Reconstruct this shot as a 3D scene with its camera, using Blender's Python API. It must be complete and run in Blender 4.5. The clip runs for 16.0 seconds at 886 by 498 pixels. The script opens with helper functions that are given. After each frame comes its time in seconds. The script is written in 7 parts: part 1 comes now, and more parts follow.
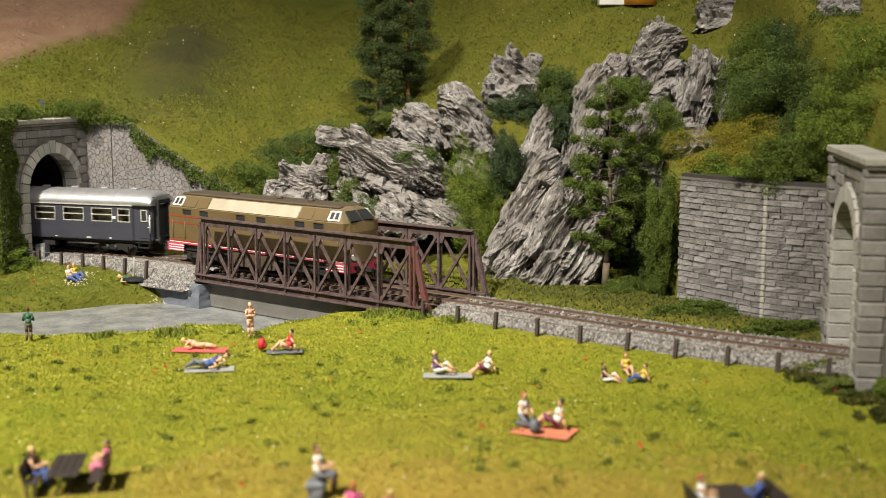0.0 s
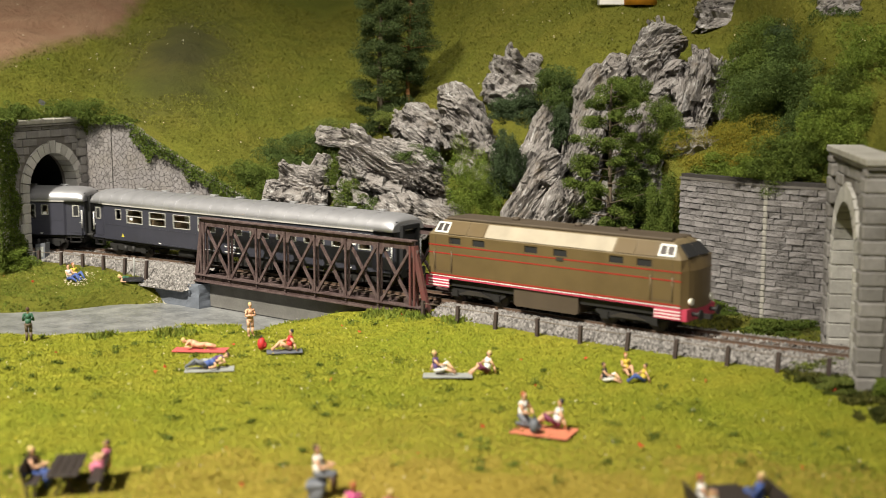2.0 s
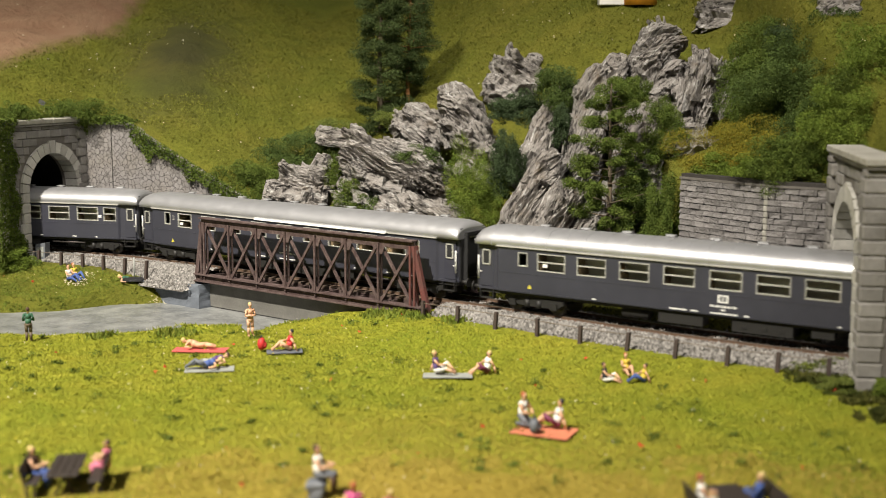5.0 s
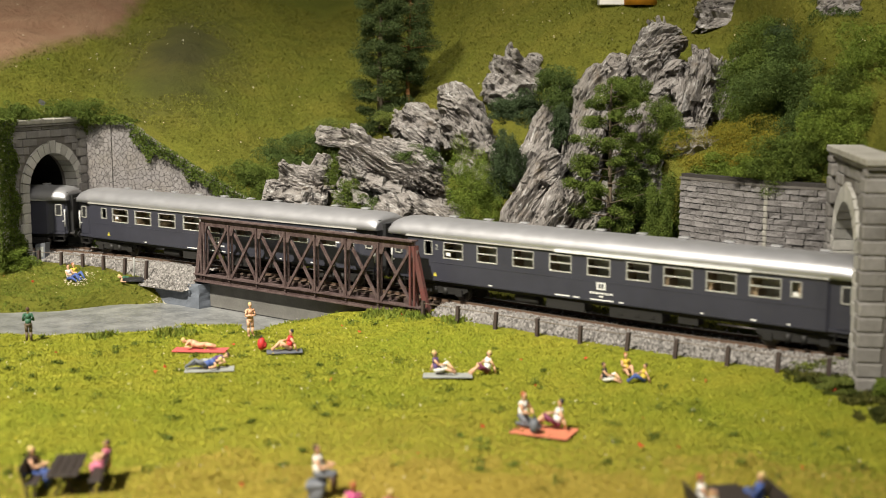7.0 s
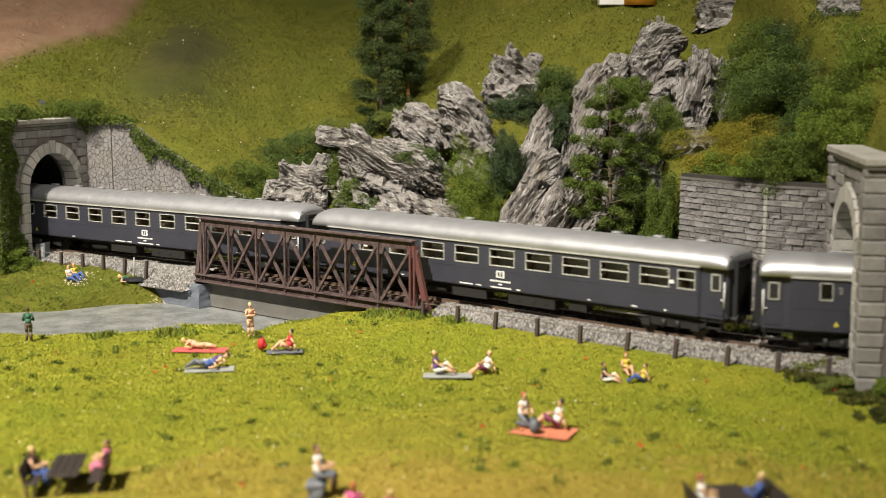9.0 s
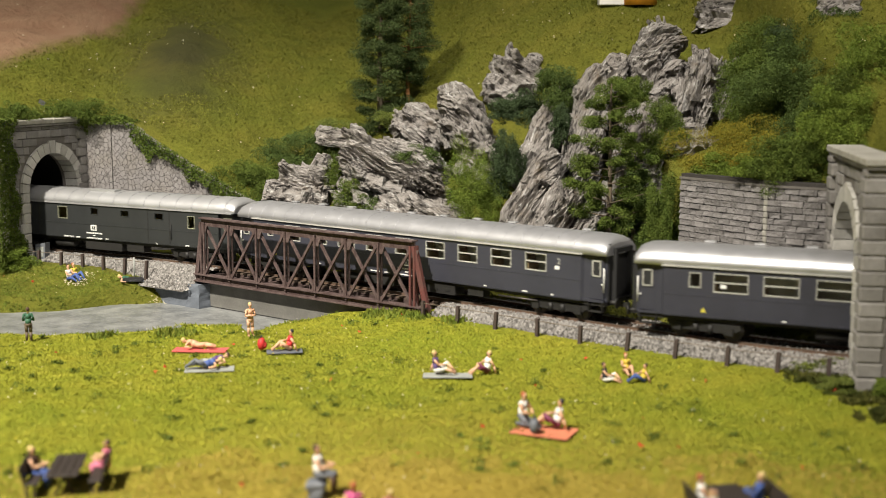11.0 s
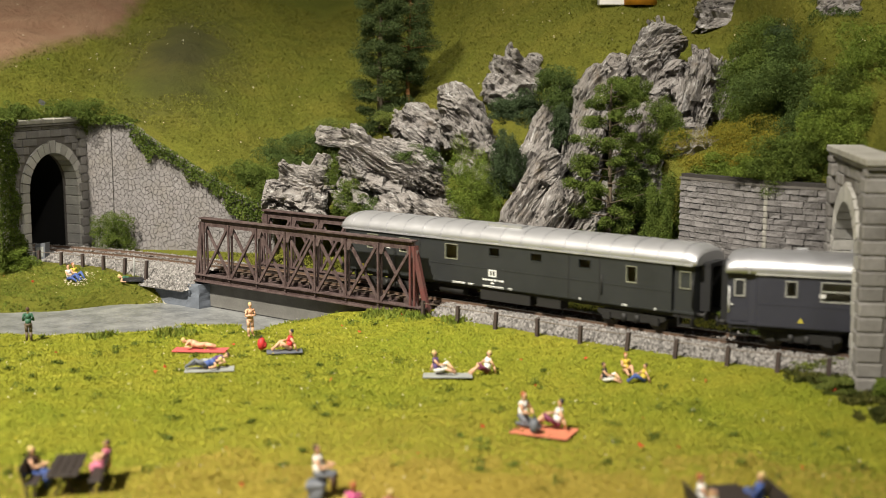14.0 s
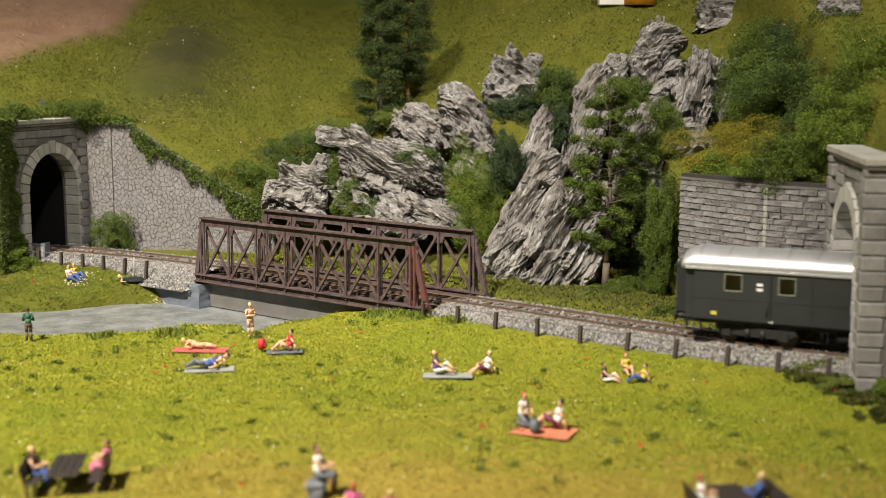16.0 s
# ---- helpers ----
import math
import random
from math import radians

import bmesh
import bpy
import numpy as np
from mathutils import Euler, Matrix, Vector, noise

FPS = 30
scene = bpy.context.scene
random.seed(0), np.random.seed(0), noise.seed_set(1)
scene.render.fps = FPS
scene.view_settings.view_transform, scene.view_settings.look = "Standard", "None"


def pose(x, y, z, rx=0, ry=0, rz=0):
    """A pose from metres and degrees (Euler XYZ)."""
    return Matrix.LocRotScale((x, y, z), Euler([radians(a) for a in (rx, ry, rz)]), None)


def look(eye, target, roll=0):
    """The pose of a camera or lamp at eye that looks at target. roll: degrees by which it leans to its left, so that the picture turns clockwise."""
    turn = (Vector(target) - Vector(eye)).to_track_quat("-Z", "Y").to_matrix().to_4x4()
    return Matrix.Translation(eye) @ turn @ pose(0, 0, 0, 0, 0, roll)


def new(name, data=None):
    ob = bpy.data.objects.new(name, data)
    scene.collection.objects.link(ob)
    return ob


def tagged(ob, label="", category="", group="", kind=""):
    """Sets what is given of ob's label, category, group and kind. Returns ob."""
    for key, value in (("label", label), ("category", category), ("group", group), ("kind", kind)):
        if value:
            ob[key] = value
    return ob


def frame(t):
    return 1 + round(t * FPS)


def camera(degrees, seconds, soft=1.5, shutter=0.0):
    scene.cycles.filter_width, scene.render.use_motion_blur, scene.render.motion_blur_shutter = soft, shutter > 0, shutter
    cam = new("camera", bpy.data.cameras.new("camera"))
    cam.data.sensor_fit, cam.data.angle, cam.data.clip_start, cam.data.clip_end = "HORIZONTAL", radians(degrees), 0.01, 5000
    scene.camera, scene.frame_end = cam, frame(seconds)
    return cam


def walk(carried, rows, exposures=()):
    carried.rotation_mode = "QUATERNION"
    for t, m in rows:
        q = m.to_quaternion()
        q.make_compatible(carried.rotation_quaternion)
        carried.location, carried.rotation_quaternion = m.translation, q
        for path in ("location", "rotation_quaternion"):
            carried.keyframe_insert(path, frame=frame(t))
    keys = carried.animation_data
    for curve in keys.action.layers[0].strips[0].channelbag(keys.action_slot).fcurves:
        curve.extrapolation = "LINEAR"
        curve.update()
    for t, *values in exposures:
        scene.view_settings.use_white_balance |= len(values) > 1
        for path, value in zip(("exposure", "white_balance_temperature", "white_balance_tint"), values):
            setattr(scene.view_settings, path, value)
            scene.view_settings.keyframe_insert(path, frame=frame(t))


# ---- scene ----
S = 1 / 87.0            # the layout is 1:87; plan numbers below are prototype metres
SPEED = 10.527          # prototype metres a second
cam = camera(39.81, 16.0, soft=0.75, shutter=0.35)
EYE_H = 12.224
cam.data.dof.use_dof = True
cam.data.dof.focus_distance, cam.data.dof.aperture_fstop = 0.84, 11.0
walk(cam, [(0.0, pose(0, 0, EYE_H * S, 90 - 8.424, 0, 0)), (16.0, pose(0, 0, EYE_H * S, 90 - 8.424, 0, 0))],
     exposures=[(0.0, 0.0), (16.0, 0.0)])

# world: the dim hall round the layout
world = bpy.data.worlds.new("hall")
scene.world = world
world.use_nodes = True
world.node_tree.nodes["Background"].inputs[0].default_value = (1.0, 0.95, 0.88, 1)
world.node_tree.nodes["Background"].inputs[1].default_value = 0.13


def hall_spotlight(eye, target, cone, radius, watts, colour):
    data = bpy.data.lights.new("hall_spotlight", "SPOT")
    data.spot_size, data.spot_blend, data.shadow_soft_size = radians(cone), 1.0, radius
    data.energy, data.color = watts, colour
    ob = new("hall_spotlight", data)
    ob.matrix_world = look(eye, target)
    return ob


# exhibition spotlights above the visitors: the main one to the west, a weaker one to the east
hall_spotlight((-0.90, -0.45, 1.75), (-0.35, 0.55, 0.0), 41, 0.045, 540, (1.0, 0.93, 0.80))
hall_spotlight((0.42, -0.75, 1.80), (0.08, 1.08, 0.20), 28, 0.05, 200, (1.0, 0.94, 0.84))

# ---- materials ----


def nodes_of(name):
    m = bpy.data.materials.new(name)
    m.use_nodes = True
    nt = m.node_tree
    return m, nt, nt.nodes["Principled BSDF"]


def mix_rgb(nt, fac, a, b, mode="MIX"):
    n = nt.nodes.new("ShaderNodeMix")
    n.data_type, n.blend_type = "RGBA", mode
    for sock, val in ((n.inputs["Factor"], fac), (n.inputs["A"], a), (n.inputs["B"], b)):
        if isinstance(val, (int, float)):
            sock.default_value = val
        elif isinstance(val, tuple):
            sock.default_value = (*val, 1) if len(val) == 3 else val
        else:
            nt.links.new(val, sock)
    return n.outputs["Result"]


def noise_tex(nt, size, detail=4, rough=0.6, coords=None):
    """Noise whose lumps measure about size prototype metres."""
    n = nt.nodes.new("ShaderNodeTexNoise")
    n.inputs["Scale"].default_value = 1 / (size * S)
    n.inputs["Detail"].default_value = detail
    n.inputs["Roughness"].default_value = rough
    if coords is None:
        coords = nt.nodes.new("ShaderNodeTexCoord").outputs["Object"]
    nt.links.new(coords, n.inputs["Vector"])
    return n.outputs["Fac"]


def ramp(nt, fac, lo, hi):
    n = nt.nodes.new("ShaderNodeMapRange")
    n.inputs["From Min"].default_value, n.inputs["From Max"].default_value = lo, hi
    nt.links.new(fac, n.inputs["Value"])
    return n.outputs["Result"]


def bump(nt, bsdf, height, depth, strength=1.0, chain=None):
    n = nt.nodes.new("ShaderNodeBump")
    n.inputs["Distance"].default_value = depth * S
    n.inputs["Strength"].default_value = strength
    nt.links.new(height, n.inputs["Height"])
    if chain is not None:
        nt.links.new(chain, n.inputs["Normal"])
    nt.links.new(n.outputs["Normal"], bsdf.inputs["Normal"])
    return n.outputs["Normal"]


def grainy(name, colour, other, size=0.5, fine=0.08, rough=0.8, metal=0.0, depth=0.03, island=0.0, piece=0.0, spec=0.3):
    """Two-scale surface: patches of size, grain of fine, relief of depth (all prototype metres)."""
    m, nt, b = nodes_of(name)
    patch = ramp(nt, noise_tex(nt, size, 5), 0.35, 0.68)
    grain = ramp(nt, noise_tex(nt, fine, 3, 0.7), 0.3, 0.72)
    c = mix_rgb(nt, patch, colour, other)
    dark = tuple(0.62 * v for v in colour)
    half = nt.nodes.new("ShaderNodeMath")
    half.operation = "MULTIPLY"
    half.inputs[1].default_value = 0.55
    nt.links.new(grain, half.inputs[0])
    c = mix_rgb(nt, half.outputs[0], c, dark)
    if island or piece:
        if island:
            r = nt.nodes.new("ShaderNodeNewGeometry").outputs["Random Per Island"]
        else:
            r = nt.nodes.new("ShaderNodeObjectInfo").outputs["Random"]
        hsv = nt.nodes.new("ShaderNodeHueSaturation")
        amount = island or piece
        mr = nt.nodes.new("ShaderNodeMapRange")
        mr.inputs["To Min"].default_value, mr.inputs["To Max"].default_value = 1 - amount, 1 + amount
        nt.links.new(r, mr.inputs["Value"])
        nt.links.new(mr.outputs["Result"], hsv.inputs["Value"])
        nt.links.new(c, hsv.inputs["Color"])
        c = hsv.outputs["Color"]
    nt.links.new(c, b.inputs["Base Color"])
    b.inputs["Roughness"].default_value, b.inputs["Metallic"].default_value = rough, metal
    b.inputs["Specular IOR Level"].default_value = spec
    if depth:
        n1 = bump(nt, b, noise_tex(nt, fine, 4, 0.7), depth)
    return m


def leafy(name, a, b_col, rough=0.75, spread=0.35):
    """Small leaves: hue between two greens per leaf."""
    m, nt, b = nodes_of(name)
    r = nt.nodes.new("ShaderNodeNewGeometry").outputs["Random Per Island"]
    c = mix_rgb(nt, r, a, b_col)
    c = mix_rgb(nt, ramp(nt, noise_tex(nt, 0.9, 3), 0.35, 0.7), c, tuple(v * (1 - spread) for v in a))
    nt.links.new(c, b.inputs["Base Color"])
    b.inputs["Roughness"].default_value = rough
    b.inputs["Specular IOR Level"].default_value = 0.15
    return m


def turf(name, a, b_col, c_col, size, stain_or_shade=None, dirt_or_shade=(0.045, 0.042, 0.022), grow=1.0, soil=False, tall=1.0):
    """Static-grass ground: yellowish, green and bare patches."""
    m, nt, b = nodes_of(name)
    big = ramp(nt, noise_tex(nt, size, 4), 0.36, 0.66)
    mid = ramp(nt, noise_tex(nt, size * 0.22, 5), 0.42, 0.70)
    fine = ramp(nt, noise_tex(nt, 0.10, 3, 0.75), 0.32, 0.72)
    c = mix_rgb(nt, big, a, b_col)
    half = nt.nodes.new("ShaderNodeMath")
    half.operation = "MULTIPLY"
    half.inputs[1].default_value = 0.6
    nt.links.new(mid, half.inputs[0])
    c = mix_rgb(nt, half.outputs[0], c, c_col)
    c = mix_rgb(nt, fine, mix_rgb(nt, 0.55, c, (0.02, 0.03, 0.003)), c)
    if stain_or_shade:
        # patch of its own shape: meadow stain, or shading put into the hill's colour
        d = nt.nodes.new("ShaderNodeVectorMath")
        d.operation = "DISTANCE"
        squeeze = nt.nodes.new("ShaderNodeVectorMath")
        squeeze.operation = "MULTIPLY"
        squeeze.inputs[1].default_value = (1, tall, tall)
        d.inputs[1].default_value = (stain_or_shade[0] * S, stain_or_shade[1] * tall * S, stain_or_shade[2] * tall * S)
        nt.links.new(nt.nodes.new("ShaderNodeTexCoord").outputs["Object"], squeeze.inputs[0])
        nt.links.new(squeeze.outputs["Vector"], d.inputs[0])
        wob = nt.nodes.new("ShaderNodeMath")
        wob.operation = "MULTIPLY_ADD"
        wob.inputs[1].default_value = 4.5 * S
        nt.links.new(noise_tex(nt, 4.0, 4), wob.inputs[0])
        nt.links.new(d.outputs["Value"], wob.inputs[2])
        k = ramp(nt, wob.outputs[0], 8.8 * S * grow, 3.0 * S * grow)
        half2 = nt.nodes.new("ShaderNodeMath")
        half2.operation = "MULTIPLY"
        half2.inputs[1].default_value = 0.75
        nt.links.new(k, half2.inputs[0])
        c = mix_rgb(nt, half2.outputs[0], c, dirt_or_shade)
    if soil:
        # bare ground above a slanting, ragged line
        def side(normal, lo, hi):
            dot = nt.nodes.new("ShaderNodeVectorMath")
            dot.operation = "DOT_PRODUCT"
            dot.inputs[1].default_value = normal
            nt.links.new(nt.nodes.new("ShaderNodeTexCoord").outputs["Object"], dot.inputs[0])
            add = nt.nodes.new("ShaderNodeMath")
            add.operation = "MULTIPLY_ADD"
            add.inputs[1].default_value = 4.0 * S
            nt.links.new(noise_tex(nt, 1.8, 5, 0.7), add.inputs[0])
            nt.links.new(dot.outputs["Value"], add.inputs[2])
            return ramp(nt, add.outputs[0], lo * S, hi * S)
        both = nt.nodes.new("ShaderNodeMath")
        both.operation = "MULTIPLY"
        nt.links.new(side((-1.9, 1.0, 0.0), 153.6, 157.6), both.inputs[0])
        nt.links.new(side((-1.0, 0.0, 0.0), 28.0, 29.8), both.inputs[1])
        earth = mix_rgb(nt, ramp(nt, noise_tex(nt, 2.5, 5), 0.35, 0.7), (0.235, 0.135, 0.085), (0.28, 0.18, 0.115))
        c = mix_rgb(nt, both.outputs[0], c, earth)
    nt.links.new(c, b.inputs["Base Color"])
    b.inputs["Roughness"].default_value = 0.95
    b.inputs["Specular IOR Level"].default_value = 0.1
    n1 = bump(nt, b, noise_tex(nt, 0.55, 3), 0.25, 0.8)
    bump(nt, b, noise_tex(nt, 0.09, 3, 0.8), 0.10, 1.0, n1)
    return m


def rocky(name):
    """Layered limestone: streaks run along the object's own x."""
    m, nt, b = nodes_of(name)
    co = nt.nodes.new("ShaderNodeTexCoord").outputs["Object"]
    mp = nt.nodes.new("ShaderNodeMapping")
    mp.inputs["Scale"].default_value = (0.22, 0.7, 1.0)
    nt.links.new(co, mp.inputs["Vector"])
    streak = noise_tex(nt, 0.42, 7, 0.72, mp.outputs["Vector"])
    streak2 = noise_tex(nt, 0.16, 4, 0.7, mp.outputs["Vector"])
    crust = noise_tex(nt, 1.6, 5, 0.6)
    c = mix_rgb(nt, ramp(nt, crust, 0.35, 0.7), (0.352, 0.327, 0.306), (0.215, 0.191, 0.17))
    c = mix_rgb(nt, ramp(nt, streak, 0.55, 0.64), c, (0.55, 0.53, 0.51))
    c = mix_rgb(nt, ramp(nt, streak, 0.455, 0.40), c, (0.045, 0.038, 0.034))
    c = mix_rgb(nt, ramp(nt, streak2, 0.44, 0.36), c, (0.06, 0.052, 0.047))
    moss = ramp(nt, noise_tex(nt, 2.3, 5, 0.65), 0.60, 0.76)
    c = mix_rgb(nt, moss, c, (0.16, 0.115, 0.065))
    nt.links.new(c, b.inputs["Base Color"])
    b.inputs["Roughness"].default_value = 0.85
    n1 = bump(nt, b, streak, 0.45, 0.9)
    bump(nt, b, streak2, 0.16, 0.9, n1)
    return m


def rubble(name):
    """Rubble masonry of irregular stones with raised joints."""
    m, nt, b = nodes_of(name)
    co = nt.nodes.new("ShaderNodeTexCoord").outputs["Object"]
    warp = nt.nodes.new("ShaderNodeTexNoise")
    warp.inputs["Scale"].default_value = 1 / (0.35 * S)
    nt.links.new(co, warp.inputs["Vector"])
    shift = nt.nodes.new("ShaderNodeVectorMath")
    shift.operation = "MULTIPLY_ADD"
    shift.inputs[1].default_value = (0.26 * S,) * 3
    nt.links.new(warp.outputs["Color"], shift.inputs[0])
    nt.links.new(co, shift.inputs[2])
    co = shift.outputs["Vector"]
    v = nt.nodes.new("ShaderNodeTexVoronoi")
    v.feature = "DISTANCE_TO_EDGE"
    v.inputs["Scale"].default_value = 1 / (0.33 * S)
    v2 = nt.nodes.new("ShaderNodeTexVoronoi")
    v2.inputs["Scale"].default_value = 1 / (0.33 * S)
    for n in (v, v2):
        nt.links.new(co, n.inputs["Vector"])
    joint = ramp(nt, v.outputs["Distance"], 0.0, 0.07)
    sep = nt.nodes.new("ShaderNodeSeparateColor")
    nt.links.new(v2.outputs["Color"], sep.inputs[0])
    c = mix_rgb(nt, sep.outputs[0], (0.195, 0.181, 0.178), (0.24, 0.224, 0.22))
    c = mix_rgb(nt, ramp(nt, noise_tex(nt, 2.2, 5), 0.45, 0.75), c, (0.20, 0.18, 0.16))
    c = mix_rgb(nt, joint, (0.145, 0.132, 0.126), c)
    nt.links.new(c, b.inputs["Base Color"])
    b.inputs["Roughness"].default_value = 0.9
    n1 = bump(nt, b, joint, 0.07, 1.0)
    bump(nt, b, noise_tex(nt, 0.15, 4), 0.09, 0.9, n1)
    return m


M = {
    "meadow": turf("meadow_turf", (0.27, 0.305, 0.026), (0.36, 0.335, 0.036), (0.165, 0.21, 0.022), 5.0, (0.0, 33.5, -1.5), (0.38, 0.26, 0.055), 2.1),
    # the hill's dark patch is shading put into the turf colour
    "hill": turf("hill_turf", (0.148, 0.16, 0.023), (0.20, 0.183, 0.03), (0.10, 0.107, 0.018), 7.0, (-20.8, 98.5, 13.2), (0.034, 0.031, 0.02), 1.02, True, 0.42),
    "rock": rocky("cliff_rock"),
    "rubble": rubble("rubble_masonry"),
    "stone": grainy("portal_stone", (0.265, 0.252, 0.238), (0.18, 0.168, 0.158), 1.0, 0.12, 0.88, 0, 0.035, piece=0.16),
    "stone_plain": grainy("portal_mortar", (0.17, 0.155, 0.14), (0.12, 0.11, 0.10), 1.2, 0.15, 0.9, 0, 0.04),
    "ring": grainy("arch_ring_stone", (0.52, 0.505, 0.465), (0.38, 0.365, 0.335), 0.8, 0.12, 0.88, 0, 0.035, piece=0.2),
    "coping": grainy("coping_stone", (0.40, 0.385, 0.34), (0.28, 0.265, 0.23), 0.9, 0.12, 0.85, 0, 0.03, piece=0.1),
    "brick": grainy("ashlar_brick", (0.315, 0.297, 0.29), (0.185, 0.172, 0.166), 0.5, 0.12, 0.9, 0, 0.14, piece=0.22),
    "mortar": grainy("dark_mortar", (0.05, 0.045, 0.04), (0.035, 0.032, 0.03), 0.8, 0.1, 0.95, 0, 0.03),
    # near-black colour stands in for the unlit depth of the bores
    "bore_dark": grainy("tunnel_dark", (0.006, 0.0055, 0.005), (0.004, 0.004, 0.004), 1.0, 0.2, 0.95, 0, 0.02),
    "ballast": grainy("ballast_bed", (0.13, 0.12, 0.11), (0.075, 0.068, 0.06), 0.5, 0.12, 0.95, 0, 0.1),
    "pebble": grainy("ballast_stone", (0.27, 0.255, 0.24), (0.20, 0.188, 0.176), 0.5, 0.1, 0.9, 0, 0.02, island=0.5),
    "rail": grainy("rail_steel", (0.16, 0.105, 0.075), (0.22, 0.15, 0.11), 0.8, 0.1, 0.5, 0.4, 0.01),
    "railtop": grainy("rail_head", (0.55, 0.52, 0.48), (0.42, 0.38, 0.34), 1.5, 0.1, 0.3, 0.9, 0.0),
    "sleeper": grainy("sleeper_wood", (0.085, 0.06, 0.045), (0.12, 0.09, 0.07), 0.4, 0.06, 0.85, 0, 0.02, piece=0.25),
    "rust": grainy("bridge_rust", (0.060, 0.036, 0.034), (0.145, 0.105, 0.098), 0.35, 0.07, 0.75, 0.0, 0.03),
    "redrust": grainy("bridge_red_rust", (0.14, 0.045, 0.04), (0.105, 0.055, 0.048), 0.5, 0.07, 0.7, 0.0, 0.03),
    "concrete": grainy("abutment_stone", (0.17, 0.19, 0.225), (0.12, 0.135, 0.16), 0.7, 0.1, 0.8, 0, 0.06),
    "grey_wall": grainy("bridge_girder_grey", (0.17, 0.165, 0.15), (0.12, 0.115, 0.105), 1.2, 0.12, 0.85, 0, 0.03),
    "post": grainy("fence_post", (0.055, 0.04, 0.035), (0.08, 0.06, 0.05), 0.3, 0.05, 0.8, 0, 0.01),
    "wire": grainy("fence_rail", (0.14, 0.11, 0.085), (0.20, 0.16, 0.12), 0.5, 0.06, 0.7, 0, 0.01),
    "bark": grainy("tree_bark", (0.16, 0.125, 0.085), (0.10, 0.08, 0.055), 0.4, 0.08, 0.9, 0, 0.04),
    "orange_bark": grainy("pine_bark", (0.32, 0.15, 0.05), (0.22, 0.11, 0.05), 0.4, 0.08, 0.9, 0, 0.04),
}


def water_material():
    m, nt, b = nodes_of("river_water")
    c = mix_rgb(nt, ramp(nt, noise_tex(nt, 1.3, 5, 0.65), 0.40, 0.68), (0.145, 0.15, 0.15), (0.27, 0.275, 0.27))
    c = mix_rgb(nt, ramp(nt, noise_tex(nt, 0.25, 3, 0.7), 0.55, 0.8), c, (0.36, 0.36, 0.35))
    nt.links.new(c, b.inputs["Base Color"])
    b.inputs["Roughness"].default_value = 0.32
    bump(nt, b, noise_tex(nt, 0.3, 4), 0.05, 0.8)
    return m


M["water"] = water_material()

# ---- track line ----
KNOT_S = [-200, -90, -48, -36, -24, -12, 0, 12, 24, 36, 60, 200]
KNOT_A = [-25, -20, 1.6, -15, -29.7, -38.9, -37.3, -40.6, -28.4, -13.5, 10, 25]
_g = np.linspace(-200, 200, 2001)
_th = np.radians(np.interp(_g, KNOT_S, KNOT_A))
_th = np.convolve(np.pad(_th, 20, "edge"), np.ones(41) / 41, "valid")


def _sum(d):
    a = np.concatenate([[0], np.cumsum((d[1:] + d[:-1]) / 2 * np.diff(_g))])
    return a - np.interp(0, _g, a)


_tx, _ty = -1.168 + _sum(np.cos(_th)), 66.386 + _sum(np.sin(_th))


def track(s):
    """Place and heading of the track's middle line at the distance s."""
    return float(np.interp(s, _g, _tx)), float(np.interp(s, _g, _ty)), float(np.interp(s, _g, _th))


def beside(s, off, z=0.0):
    """Point off the line: off > 0 is the valley side."""
    x, y, a = track(s)
    return Vector((x + math.sin(a) * off, y - math.cos(a) * off, z))


# ---- mesh helpers (prototype metres) ----


def box(bm, x0, x1, y0, y1, z0, z1, m=None, mi=0):
    vs = [bm.verts.new(v) for v in ((x0, y0, z0), (x1, y0, z0), (x1, y1, z0), (x0, y1, z0), (x0, y0, z1), (x1, y0, z1), (x1, y1, z1), (x0, y1, z1))]
    if m is not None:
        for v in vs:
            v.co = m @ v.co
    out = []
    for f in ((3, 2, 1, 0), (4, 5, 6, 7), (0, 1, 5, 4), (1, 2, 6, 5), (2, 3, 7, 6), (3, 0, 4, 7)):
        fc = bm.faces.new([vs[i] for i in f])
        fc.material_index = mi
        out.append(fc)
    return vs


def chamfer_box(bm, x0, x1, y0, y1, z0, z1, c, m=None, mi=0):
    """A box with its edges bevelled by c."""
    b2 = bmesh.new()
    box(b2, x0, x1, y0, y1, z0, z1, None, mi)
    bmesh.ops.bevel(b2, geom=b2.edges[:], offset=c, segments=1, affect="EDGES")
    add_bm(bm, b2, m, mi)


def add_bm(bm, b2, m=None, mi=0):
    mp = {v: bm.verts.new(m @ v.co if m is not None else v.co) for v in b2.verts}
    for f in b2.faces:
        try:
            nf = bm.faces.new([mp[v] for v in f.verts])
            nf.material_index, nf.smooth = f.material_index, f.smooth
        except ValueError:
            pass
    b2.free()


def beam(bm, p, q, w, h, up=(0, 0, 1), mi=0):
    """A bar of w x h from p to q."""
    p, q = Vector(p), Vector(q)
    d = q - p
    t = d.normalized()
    side = t.cross(Vector(up))
    if side.length < 1e-4:
        side = t.cross(Vector((1, 0, 0)))
    side.normalize()
    u = side.cross(t)
    m = Matrix((t, side, u)).transposed().to_4x4()
    m.translation = p
    box(bm, 0, d.length, -w / 2, w / 2, -h / 2, h / 2, m, mi)


